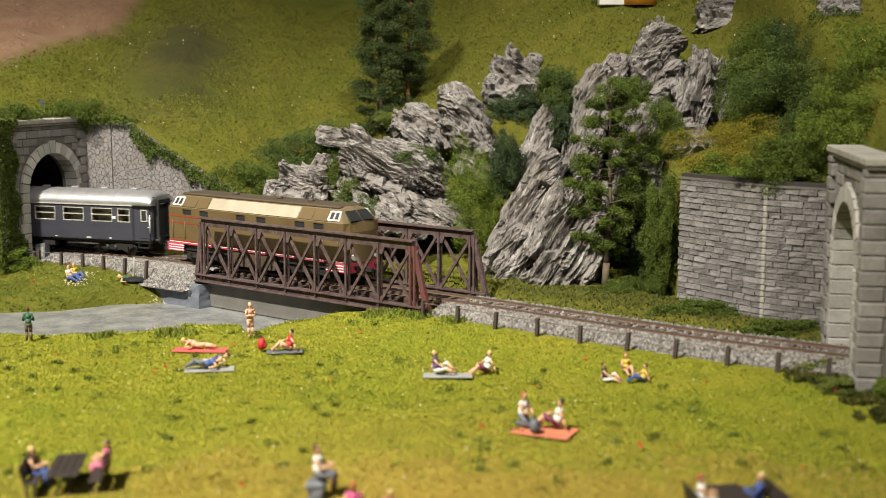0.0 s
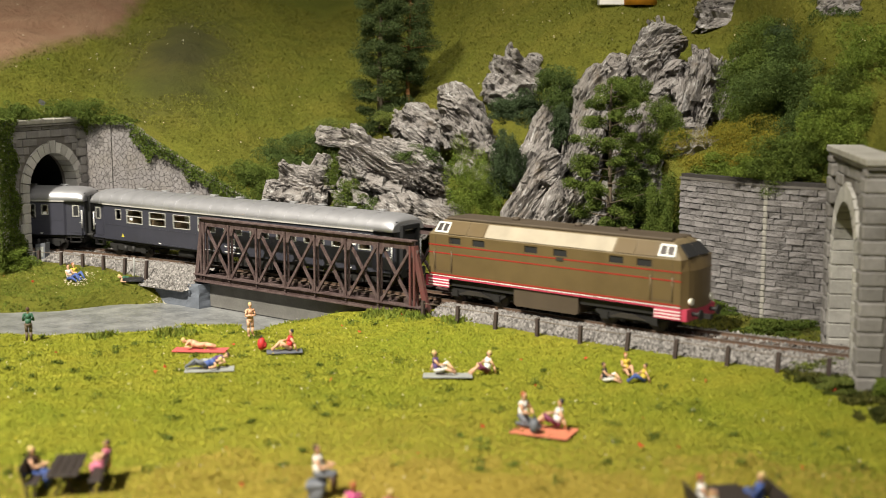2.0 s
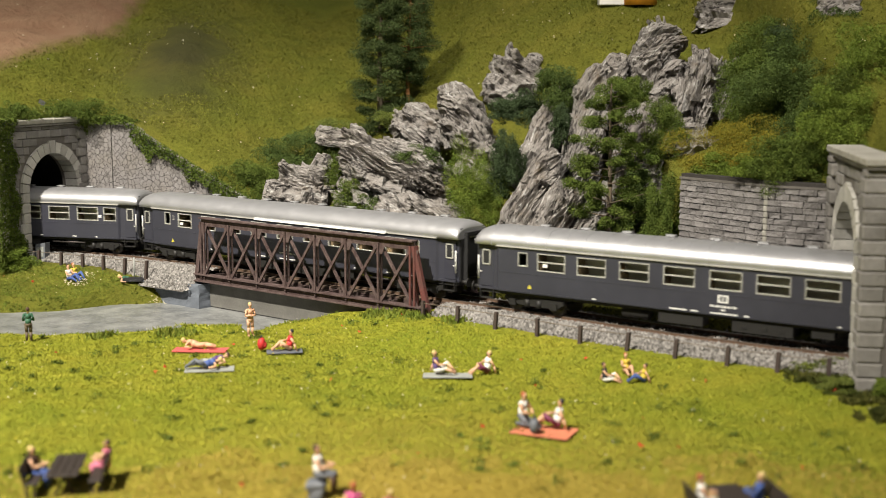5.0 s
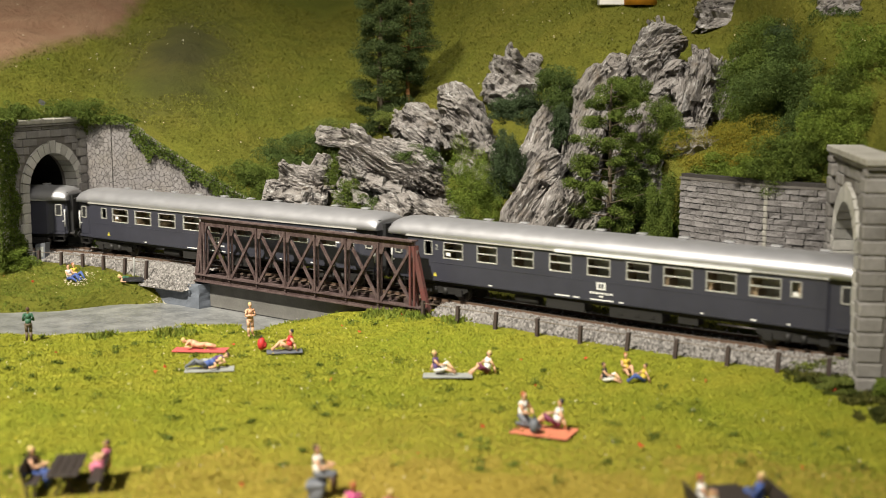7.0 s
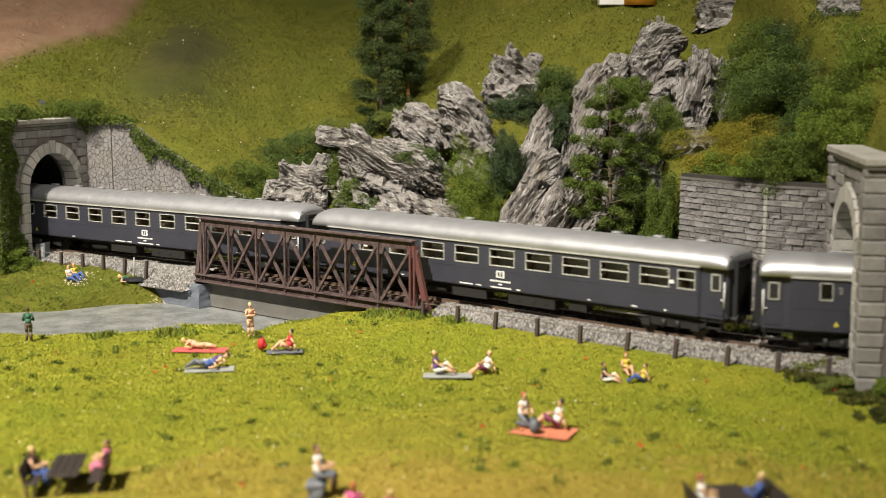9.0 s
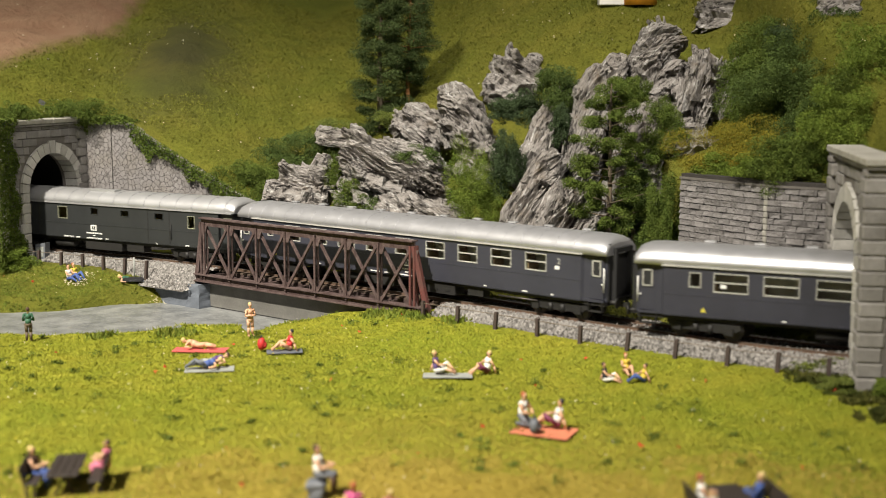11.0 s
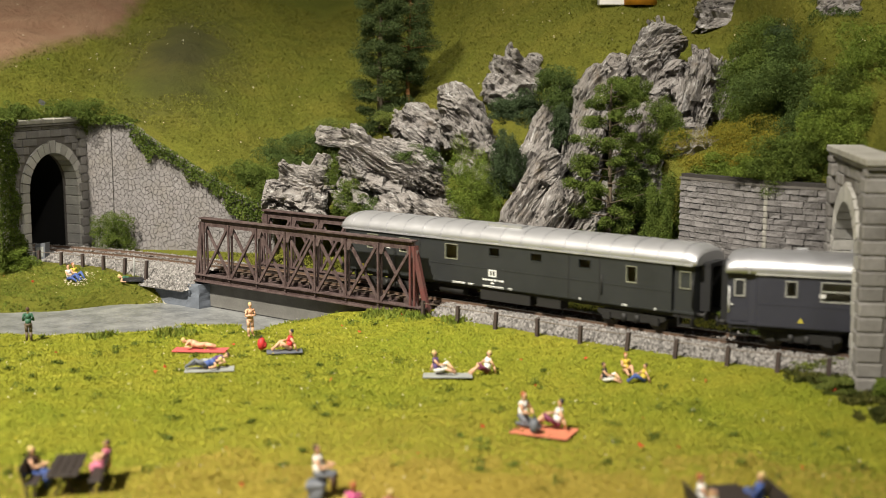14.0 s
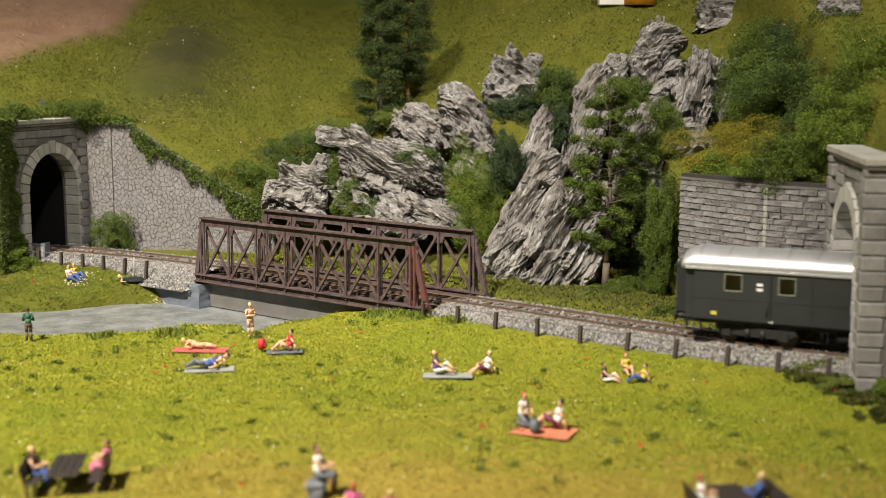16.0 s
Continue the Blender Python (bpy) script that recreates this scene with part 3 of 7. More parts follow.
def portal(name, m, half_l, half_r, top, foot, label, depth=1.2):
    """A tunnel portal in x (into the hill), y (across), z."""
    r, spring, ring = 2.5, 4.0, 0.72
    ob = thing(name, m, label, "tunnel portal", kind="structure")
    # backing wall with the arched opening
    bm = bmesh.new()
    inner = arch_points(r + 0.05, spring, 16, foot)
    outer = []
    for y, z in inner:
        if z <= spring + 0.01:
            outer.append((half_l if y > 0 else -half_r, z))
        else:
            t = (z - spring) / (r + 0.05)
            k = y / (r + 0.05)
            side = half_l if y > 0 else half_r
            sc = min(side / max(abs(k), 1e-6), (top - spring) / max(t, 1e-6))
            outer.append((k * sc, spring + t * sc))
    lay = []
    for x in (0.06, depth):
        lay.append(([bm.verts.new((x, y, z)) for y, z in inner], [bm.verts.new((x, y, z)) for y, z in outer]))
    (i0, o0), (i1, o1) = lay
    for k in range(len(inner) - 1):
        bm.faces.new((i0[k], i0[k + 1], o0[k + 1], o0[k]))
        bm.faces.new((i1[k + 1], i1[k], o1[k], o1[k + 1]))
        bm.faces.new((i0[k + 1], i0[k], i1[k], i1[k + 1]))
        bm.faces.new((o0[k], o0[k + 1], o1[k + 1], o1[k]))
    for y, s in ((half_l, 1), (-half_r, -1)):
        # square off the upper corners
        box(bm, 0.065, depth - 0.005, min(y, y - s * 1.6), max(y, y - s * 1.6), spring + 2.2, top)
    part("backing", bm, M["stone_plain"], ob)
    # ring stones and jambs
    nv = 15
    for i in range(nv):
        a0, a1 = math.pi * i / nv + 0.012, math.pi * (i + 1) / nv - 0.012
        bm = bmesh.new()
        rr = ring + (0.12 if i == nv // 2 else 0.0)
        pts = [(r * math.cos(a0), spring + r * math.sin(a0)), ((r + rr) * math.cos(a0), spring + (r + rr) * math.sin(a0)),
               ((r + rr) * math.cos(a1), spring + (r + rr) * math.sin(a1)), (r * math.cos(a1), spring + r * math.sin(a1))]
        lo = [bm.verts.new((-0.12, y, z)) for y, z in pts]
        hi = [bm.verts.new((0.9, y, z)) for y, z in pts]
        for k in range(4):
            bm.faces.new((lo[k], lo[(k + 1) % 4], hi[(k + 1) % 4], hi[k]))
        bm.faces.new(lo)
        bm.faces.new(hi[::-1])
        part("voussoir", bm, M["ring"], ob)
    rng = random.Random(name)
    nj = 7
    for sgn in (1, -1):
        for i in range(nj):
            z0 = foot + (spring - foot) * i / nj + 0.015
            z1 = foot + (spring - foot) * (i + 1) / nj - 0.015
            w = ring + (0.1 if i % 2 else -0.06)
            bm = bmesh.new()
            chamfer_box(bm, -0.12 - rng.uniform(0, .04), 1.0, min(sgn * r, sgn * (r + w)), max(sgn * r, sgn * (r + w)), z0, z1, 0.04)
            part("jamb_stone", bm, M["ring"], ob)
    # coursed face blocks
    h = 0.52
    z = foot
    row = 0
    while z < top - 0.1:
        z1 = min(z + h, top) - 0.03
        zc = (z + z1) / 2
        lim = r + ring + 0.14
        if zc > spring:
            lim = math.sqrt(max(0.0, (r + ring + 0.16) ** 2 - (z - spring) ** 2)) if (z - spring) < r + ring + 0.16 else 0.0
        for sgn, half in ((1, half_l), (-1, half_r)):
            y = half - (0.35 if row % 2 else 0.0)
            edge = half
            while edge > lim + 0.12:
                w = rng.uniform(0.75, 1.25)
                y = max(edge - w, lim)
                if y - lim < 0.3:
                    y = lim
                bm = bmesh.new()
                chamfer_box(bm, -rng.uniform(0.0, 0.05), 0.2, min(sgn * (y + .015), sgn * (edge - .015)), max(sgn * (y + .015), sgn * (edge - .015)), z + .015, z1, 0.03)
                part("block", bm, M["stone"], ob)
                edge = y
        z += h
        row += 1
    # quoin piers at both ends, turning the corner
    for sgn, half in ((1, half_l), (-1, half_r)):
        z, k = foot, 0
        while z < top - 0.05:
            z1 = min(z + 0.62, top)
            bm = bmesh.new()
            w = 0.95 if k % 2 else 0.72
            chamfer_box(bm, -0.24 - rng.uniform(0, .04), 0.62 + rng.uniform(0, .1) + 0.12 * (k % 2), min(sgn * (half + .07), sgn * (half - w)), max(sgn * (half + .07), sgn * (half - w)), z + .015, z1 - .015, 0.06)
            part("quoin", bm, M["stone"], ob)
            z, k = z1, k + 1
    # coping course and string course
    for z0, z1, out, mat in ((top, top + 0.16, 0.22, "stone"), (top + 0.16, top + 0.46, 0.30, "coping")):
        y = -half_r - out
        while y < half_l + out - 0.05:
            w = min(1.3, half_l + out - y)
            bm = bmesh.new()
            chamfer_box(bm, -out, depth + 0.1, y + 0.01, y + w - 0.01, z0, z1, 0.04)
            part("coping_stone", bm, M[mat], ob)
            y += w
    # bore lining: the darkness inside is put into its near-black colour
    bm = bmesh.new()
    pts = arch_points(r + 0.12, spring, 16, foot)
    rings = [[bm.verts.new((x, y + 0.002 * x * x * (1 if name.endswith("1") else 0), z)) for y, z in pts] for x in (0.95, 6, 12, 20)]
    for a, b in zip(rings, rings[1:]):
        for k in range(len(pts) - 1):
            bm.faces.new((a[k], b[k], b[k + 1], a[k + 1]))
    part("tunnel_lining", bm, M["bore_dark"], ob)
    return ob


lx, ly, la = track(-30.8)
portal("tunnel_portal_1", at(lx, ly, 0, 0, 0, math.degrees(la) + 180), 4.6, 3.6, 8.35, -0.75, "weathered grey stone tunnel portal hung with ivy")
portal("tunnel_portal_2", at(17.5, 52.6, 0, 0, 0, -8), 3.9, 4.7, 8.25, -0.75, "pale grey stone tunnel portal with rounded arch")


def wall_matrix(p, q):
    """Local x runs from p to q along the wall, y points into the hill."""
    return at(p[0], p[1], 0, 0, 0, math.degrees(math.atan2(q[1] - p[1], q[0] - p[0]))), math.hypot(q[0] - p[0], q[1] - p[1])


def brick_wall(name, p, q, z0, z1, label, seed):
    m, L = wall_matrix(p, q)
    ob = thing(name, m, label, "retaining wall", kind="structure")
    bm = bmesh.new()
    box(bm, 0, L, 0.05, 0.75, z0, z1)
    part("backing", bm, M["mortar"], ob)
    rng = random.Random(seed)
    shapes = {}
    h = 0.305
    n = int((z1 - z0) / h)
    for row in range(n):
        x = -rng.uniform(0, 0.9)
        while x < L - 0.02:
            w = rng.choice((0.6, 0.75, 0.9, 1.1))
            a, b = max(x, 0.0), min(x + w, L)
            x += w
            if b - a < 0.12:
                continue
            key = (round(b - a, 2), rng.randrange(3))
            if key not in shapes:
                bm = bmesh.new()
                vs = box(bm, 0.012, key[0] - 0.02, 0.0, 0.2, 0.02, h - 0.022)
                for v in vs:
                    if v.co.y < 0.01:
                        v.co += Vector((rng.uniform(-.012, .012), rng.uniform(-.09, .03), rng.uniform(-.014, .014)))
                shapes[key] = mesh_of("brick", bm, M["brick"])
            part("brick", shapes[key], None, ob, "", at(a, 0, z0 + row * h))
    bm = bmesh.new()
    box(bm, -0.02, L + 0.02, -0.06, 0.8, z0 + n * h, z0 + n * h + 0.12)
    part("capping", bm, M["stone_plain"], ob)


brick_wall("wall_east", (15.93, 60.0), (18.9, 57.8), -0.6, 6.7, "grey ashlar retaining wall beside the portal", 4)
brick_wall("wall_corner", (12.6, 64.7), (15.93, 60.0), -0.6, 6.7, "grey ashlar retaining wall turning the corner", 5)


def lit_corner_strip(x, y, z0, z1, turn):
    """Pale narrow stones added along the walls' corner to draw its lit edge."""
    ob = thing("corner_edge", at(x, y, 0, 0, 0, turn), "added pale narrow stones drawing the lit corner of the retaining wall", "wall edge", kind="structure")
    bm = bmesh.new()
    chamfer_box(bm, -0.11, 0.11, -0.1, 0.2, 0.015, 0.29, 0.03)
    me = mesh_of("corner_stone", bm, M["coping"])
    for k in range(int((z1 - z0) / 0.305)):
        part("corner_stone", me, None, ob, "", at(0.012 * (-1) ** k, 0, z0 + k * 0.305))


lit_corner_strip(15.93, 60.0, -0.6, 6.7, -45)

brick_wall("wall_wing", (18.05, 48.6), (23.5, 47.6), -0.9, 7.6, "grey ashlar wing wall beyond the portal", 9)


def rubble_wall():
    p = (-26.2, 86.9)
    q = (-11.3, 81.2)
    m, L = wall_matrix(p, q)
    bm = bmesh.new()
    zb = -1.2
    prof = [(0.0, 8.5), (0.9, 8.45), (4.2, 8.45), (5.3, 8.0), (6.6, 7.1), (8.7, 6.0), (11.0, 4.8), (13.2, 3.7), (L, 2.6)]
    prism(bm, [(0, zb)] + [(L, zb)] + prof[::-1], 0, 0.8)
    thing("wall_west", m, "retaining wall of grey rubble masonry beside the tunnel", "retaining wall", kind="structure", data=mesh_of("wall_west", bm, M["rubble"]))
    bm = bmesh.new()
    box(bm, 3.2, 3.26, -0.03, 0.1, zb, 8.4)
    thing("wall_joint", m, "dark vertical joint strip in the rubble wall", "wall joint", kind="structure", data=mesh_of("wall_joint", bm, M["mortar"]))


rubble_wall()

# ---- train ----


def paint(name, colour, rough=0.45, metal=0.0, dirt_or_shade=0.25, relief=0.006):
    m, nt, b = nodes_of(name)
    c = mix_rgb(nt, ramp(nt, noise_tex(nt, 1.8, 5), 0.40, 0.75), colour, tuple(v * (1 - dirt_or_shade) for v in colour))
    nt.links.new(c, b.inputs["Base Color"])
    b.inputs["Metallic"].default_value = metal
    rr = ramp(nt, noise_tex(nt, 0.6, 4), 0.2, 0.8)
    mr = nt.nodes.new("ShaderNodeMapRange")
    mr.inputs["To Min"].default_value, mr.inputs["To Max"].default_value = rough - 0.06, rough + 0.1
    nt.links.new(rr, mr.inputs["Value"])
    nt.links.new(mr.outputs["Result"], b.inputs["Roughness"])
    if relief:
        bump(nt, b, noise_tex(nt, 0.35, 3), relief, 0.5)
    return m


def glass_material():
    m, nt, b = nodes_of("window_glass")
    b.inputs["Base Color"].default_value = (0.86, 0.89, 0.86, 1)
    b.inputs["Transmission Weight"].default_value = 1.0
    b.inputs["Roughness"].default_value = 0.05
    b.inputs["IOR"].default_value = 1.1
    return m


M.update({
    "coach": paint("slate_grey_coach_paint", (0.040, 0.041, 0.056), 0.38),
    "van": paint("dark_grey_van_paint", (0.027, 0.029, 0.030), 0.42),
    "roof": paint("aluminium_roof_paint", (0.50, 0.50, 0.52), 0.40, 0.70, 0.12, 0),
    "vanroof": paint("pale_roof_paint", (0.54, 0.54, 0.55), 0.40, 0.65, 0.12, 0),
    "frame": paint("cream_window_frame", (0.42, 0.415, 0.375), 0.45),
    "vanframe": paint("olive_window_frame", (0.22, 0.22, 0.16), 0.45),
    "chassis": paint("black_underframe", (0.016, 0.015, 0.014), 0.6),
    "rubber": paint("gangway_rubber", (0.012, 0.012, 0.013), 0.7),
    "inner": paint("coach_interior", (0.50, 0.47, 0.36), 0.7),
    "vaninner": paint("ochre_van_interior", (0.34, 0.27, 0.10), 0.7),
    "seat": paint("seat_brown", (0.26, 0.18, 0.11), 0.8),
    "letter": paint("white_lettering", (0.75, 0.75, 0.72), 0.6, 0, 0.05),
    "yellow": paint("yellow_marking", (0.55, 0.48, 0.05), 0.6, 0, 0.05),
    "brown": paint("chestnut_loco_paint", (0.122, 0.084, 0.036), 0.42),
    "isabella": paint("pale_brown_loco_paint", (0.165, 0.125, 0.068), 0.40),
    "cream": paint("cream_roof_panel_paint", (0.40, 0.35, 0.265), 0.33),
    "redline": paint("red_stripe", (0.30, 0.024, 0.016), 0.45, 0, 0.1),
    "pink": paint("crimson_skirt", (0.46, 0.05, 0.095), 0.45, 0, 0.1),
    "darkroof": paint("sooty_loco_roof", (0.075, 0.055, 0.035), 0.6),
    "wheel": paint("wheel_steel", (0.10, 0.09, 0.085), 0.4, 0.7),
    "lens": paint("lamp_lens", (0.75, 0.72, 0.6), 0.2),
    "glass": glass_material(),
})


def cells(bm, y0, y1, x0, x1, z0, z1, holes):
    """A wall slab in x, z with rectangular holes."""
    xs = sorted({x0, x1, *[h[0] for h in holes], *[h[1] for h in holes]})
    zs = sorted({z0, z1, *[h[2] for h in holes], *[h[3] for h in holes]})
    grid = {}
    for y in (y0, y1):
        for i, x in enumerate(xs):
            for j, z in enumerate(zs):
                grid[y, i, j] = bm.verts.new((x, y, z))
    solid = lambda i, j: 0 <= i < len(xs) - 1 and 0 <= j < len(zs) - 1 and not any(
        h[0] <= (xs[i] + xs[i + 1]) / 2 <= h[1] and h[2] <= (zs[j] + zs[j + 1]) / 2 <= h[3] for h in holes)
    for i in range(len(xs) - 1):
        for j in range(len(zs) - 1):
            if not solid(i, j):
                continue
            for y in (y0, y1):
                bm.faces.new([grid[y, i, j], grid[y, i + 1, j], grid[y, i + 1, j + 1], grid[y, i, j + 1]])
            for di, dj, e in ((-1, 0, ((i, j), (i, j + 1))), (1, 0, ((i + 1, j), (i + 1, j + 1))), (0, -1, ((i, j), (i + 1, j))), (0, 1, ((i, j + 1), (i + 1, j + 1)))):
                if not solid(i + di, j + dj):
                    a, b = e
                    bm.faces.new([grid[y0, *a], grid[y0, *b], grid[y1, *b], grid[y1, *a]])


def window_unit(parent, w, y, bars=1, frame_mat="frame"):
    """One framed window with its pane, in the side at y."""
    x0, x1, z0, z1 = w
    s = -1 if y < 0 else 1
    bm = bmesh.new()
    t = 0.042
    ya, yb = y - 0.05, y + 0.05
    for a in ((x0, x1, z0, z0 + t), (x0, x1, z1 - t, z1), (x0, x0 + t, z0 + t, z1 - t), (x1 - t, x1, z0 + t, z1 - t)):
        box(bm, a[0], a[1], ya, yb, a[2], a[3])
    if bars:
        zm = z0 + (z1 - z0) * 0.52
        box(bm, x0 + t, x1 - t, ya + .01, yb - .01, zm - 0.026, zm + 0.026)
    fr = part("window_frame", bm, M[frame_mat], parent)
    bm = bmesh.new()
    box(bm, x0 + t, x1 - t, y - 0.012, y + 0.012, z0 + t, z1 - t)
    part("pane", bm, M["glass"], fr).visible_shadow = False
    return fr


WHEELS = []
BOGIES = []


def bogie(parent, x, wheelbase, r=0.47):
    """A two-axle bogie with two wheelsets under a vehicle."""
    bm = bmesh.new()
    for y in (-1.05, 1.05):
        prism(bm, [(-wheelbase / 2 - 0.55, 0.62), (-wheelbase / 2 - 0.2, 0.42), (-0.5, 0.36), (0.5, 0.36), (wheelbase / 2 + 0.2, 0.42), (wheelbase / 2 + 0.55, 0.62), (wheelbase / 2 + 0.5, 0.78), (-wheelbase / 2 - 0.5, 0.78)], y - 0.07, y + 0.07)
        for xx in (-wheelbase / 2, wheelbase / 2):
            box(bm, xx - 0.2, xx + 0.2, y * 1.06 - 0.1, y * 1.06 + 0.1, 0.32, 0.66)
        for xx in (-0.35, 0.35):
            rod(bm, (xx, y * 1.08, 0.3), (xx, y * 1.08, 0.7), 0.13, n=8)
    box(bm, -0.4, 0.4, -1.0, 1.0, 0.5, 0.85)
    b = part("bogie", bm, M["chassis"], parent, "black two-axle bogie", at(x, 0, 0))
    BOGIES.append((b, parent, x))
    for xx in (-wheelbase / 2, wheelbase / 2):
        bm = bmesh.new()
        for y in (-0.76, 0.76):
            rod(bm, (0, y - 0.07, 0), (0, y + 0.07, 0), r, n=16)
            rod(bm, (0, y * 0.92 - 0.02, 0), (0, y * 0.92 + 0.02, 0), r + 0.05, n=16)
            for k in range(4):
                beam(bm, (0, y * 1.1, 0), (r * 0.75 * math.cos(k * math.pi / 2), y * 1.1, r * 0.75 * math.sin(k * math.pi / 2)), 0.05, 0.07, (0, 1, 0))
        rod(bm, (0, -0.8, 0), (0, 0.8, 0), 0.09, n=8)
        w = part("wheelset", bm, M["wheel"], b, "", at(xx, 0, r))
        WHEELS.append((w, xx, r))
    return b


def buffers(parent, x, sgn):
    for y in (-0.87, 0.87):
        bm = bmesh.new()
        rod(bm, (x, y, 1.05), (x + sgn * 0.42, y, 1.05), 0.10, n=10)
        rod(bm, (x + sgn * 0.40, y, 1.05), (x + sgn * 0.47, y, 1.05), 0.24, n=14)
        part("buffer", bm, M["chassis"], parent)
    bm = bmesh.new()
    box(bm, min(x, x + sgn * 0.55), max(x, x + sgn * 0.55), -0.12, 0.12, 0.75, 0.95)
    part("coupling", bm, M["chassis"], parent)


def roof_section(half, eave, crown, n=14, shoulder=0.42):
    pts = []
    for i in range(n + 1):
        a = math.pi * i / n
        c = math.cos(a)
        y = half * math.copysign(abs(c) ** 0.78, c)
        z = eave + (crown - eave) * math.sin(a) ** 0.8
        pts.append((y, z))
    return pts


def loft_roof(bm, L, half, eave, crown, round_end=0.9, n=14):
    """A long vaulted roof whose ends curve down."""
    stations = [(-L, 0.62, 0.96), (-L + 0.12, 0.82, 0.985), (-L + 0.4, 0.94, 1.0), (-L + round_end, 1.0, 1.0)]
    xs = stations + [(x, 1.0, 1.0) for x in np.linspace(-L + round_end, L - round_end, 14)[1:-1]] + [(-x, h, w) for x, h, w in stations[::-1]]
    rings = []
    for x, h, w in xs:
        rings.append([bm.verts.new((x, y * w, eave + (z - eave) * h)) for y, z in roof_section(half, eave, crown, n)])
    for a, b in zip(rings, rings[1:]):
        for k in range(n):
            f = bm.faces.new((a[k], a[k + 1], b[k + 1], b[k]))
            f.smooth = True
        bm.faces.new((a[0], b[0], b[n], a[n]))
    bm.faces.new(rings[0])
    bm.faces.new(rings[-1][::-1])


def text_part(body, parent, x, y, z, size, mat="letter"):
    cu = bpy.data.curves.new("lettering", "FONT")
    cu.body, cu.size, cu.align_x, cu.align_y, cu.extrude = body, size * S, "CENTER", "CENTER", 0.004 * S
    ob = bpy.data.objects.new("tmp_text", cu)
    me = bpy.data.meshes.new_from_object(ob)
    bpy.data.objects.remove(ob)
    me.materials.append(M[mat])
    return part("lettering", me, None, parent, "", at(x, y, z, 90, 0, 0))


def marks(parent, y, x, letter="coach"):
    """White emblem plate with dark bars and unreadable lines of small writing, on the side at y."""
    bm = bmesh.new()
    box(bm, x - 0.25, x + 0.25, y - 0.012, y + 0.01, 1.66, 2.02)
    part("emblem_plate", bm, M["letter"], parent, "white emblem plate with dark bars")
    for a, b in ((-0.15, -0.03), (0.03, 0.15)):
        bm = bmesh.new()
        box(bm, x + a, x + b, y - 0.02, y + 0.005, 1.72, 1.96)
        part("emblem_bar", bm, M[letter], parent)
    bm = bmesh.new()
    xx = x - 0.62
    rng = random.Random(int(x * 10) + 7)
    while xx < x + 0.6:
        w = rng.uniform(0.07, 0.2)
        box(bm, xx, xx + w, y - 0.01, y + 0.01, 1.44, 1.53)
        xx += w + 0.05
    part("small_writing", bm, M["letter"], parent)
    bm = bmesh.new()
    box(bm, x - 0.1, x + 0.12, y - 0.01, y + 0.01, 1.29, 1.36)
    part("small_writing", bm, M["letter"], parent)
    for a, b in ((-2.6, -1.75), (-1.55, -1.2), (-0.6, 0.7), (1.0, 1.25), (5.2, 5.35), (-6.6, -6.4), (7.6, 7.9), (9.3, 9.45)):
        bm = bmesh.new()
        box(bm, x + a, x + b, y - 0.01, y + 0.01, 1.10, 1.19)
        part("stencil_mark", bm, M["letter"], parent)


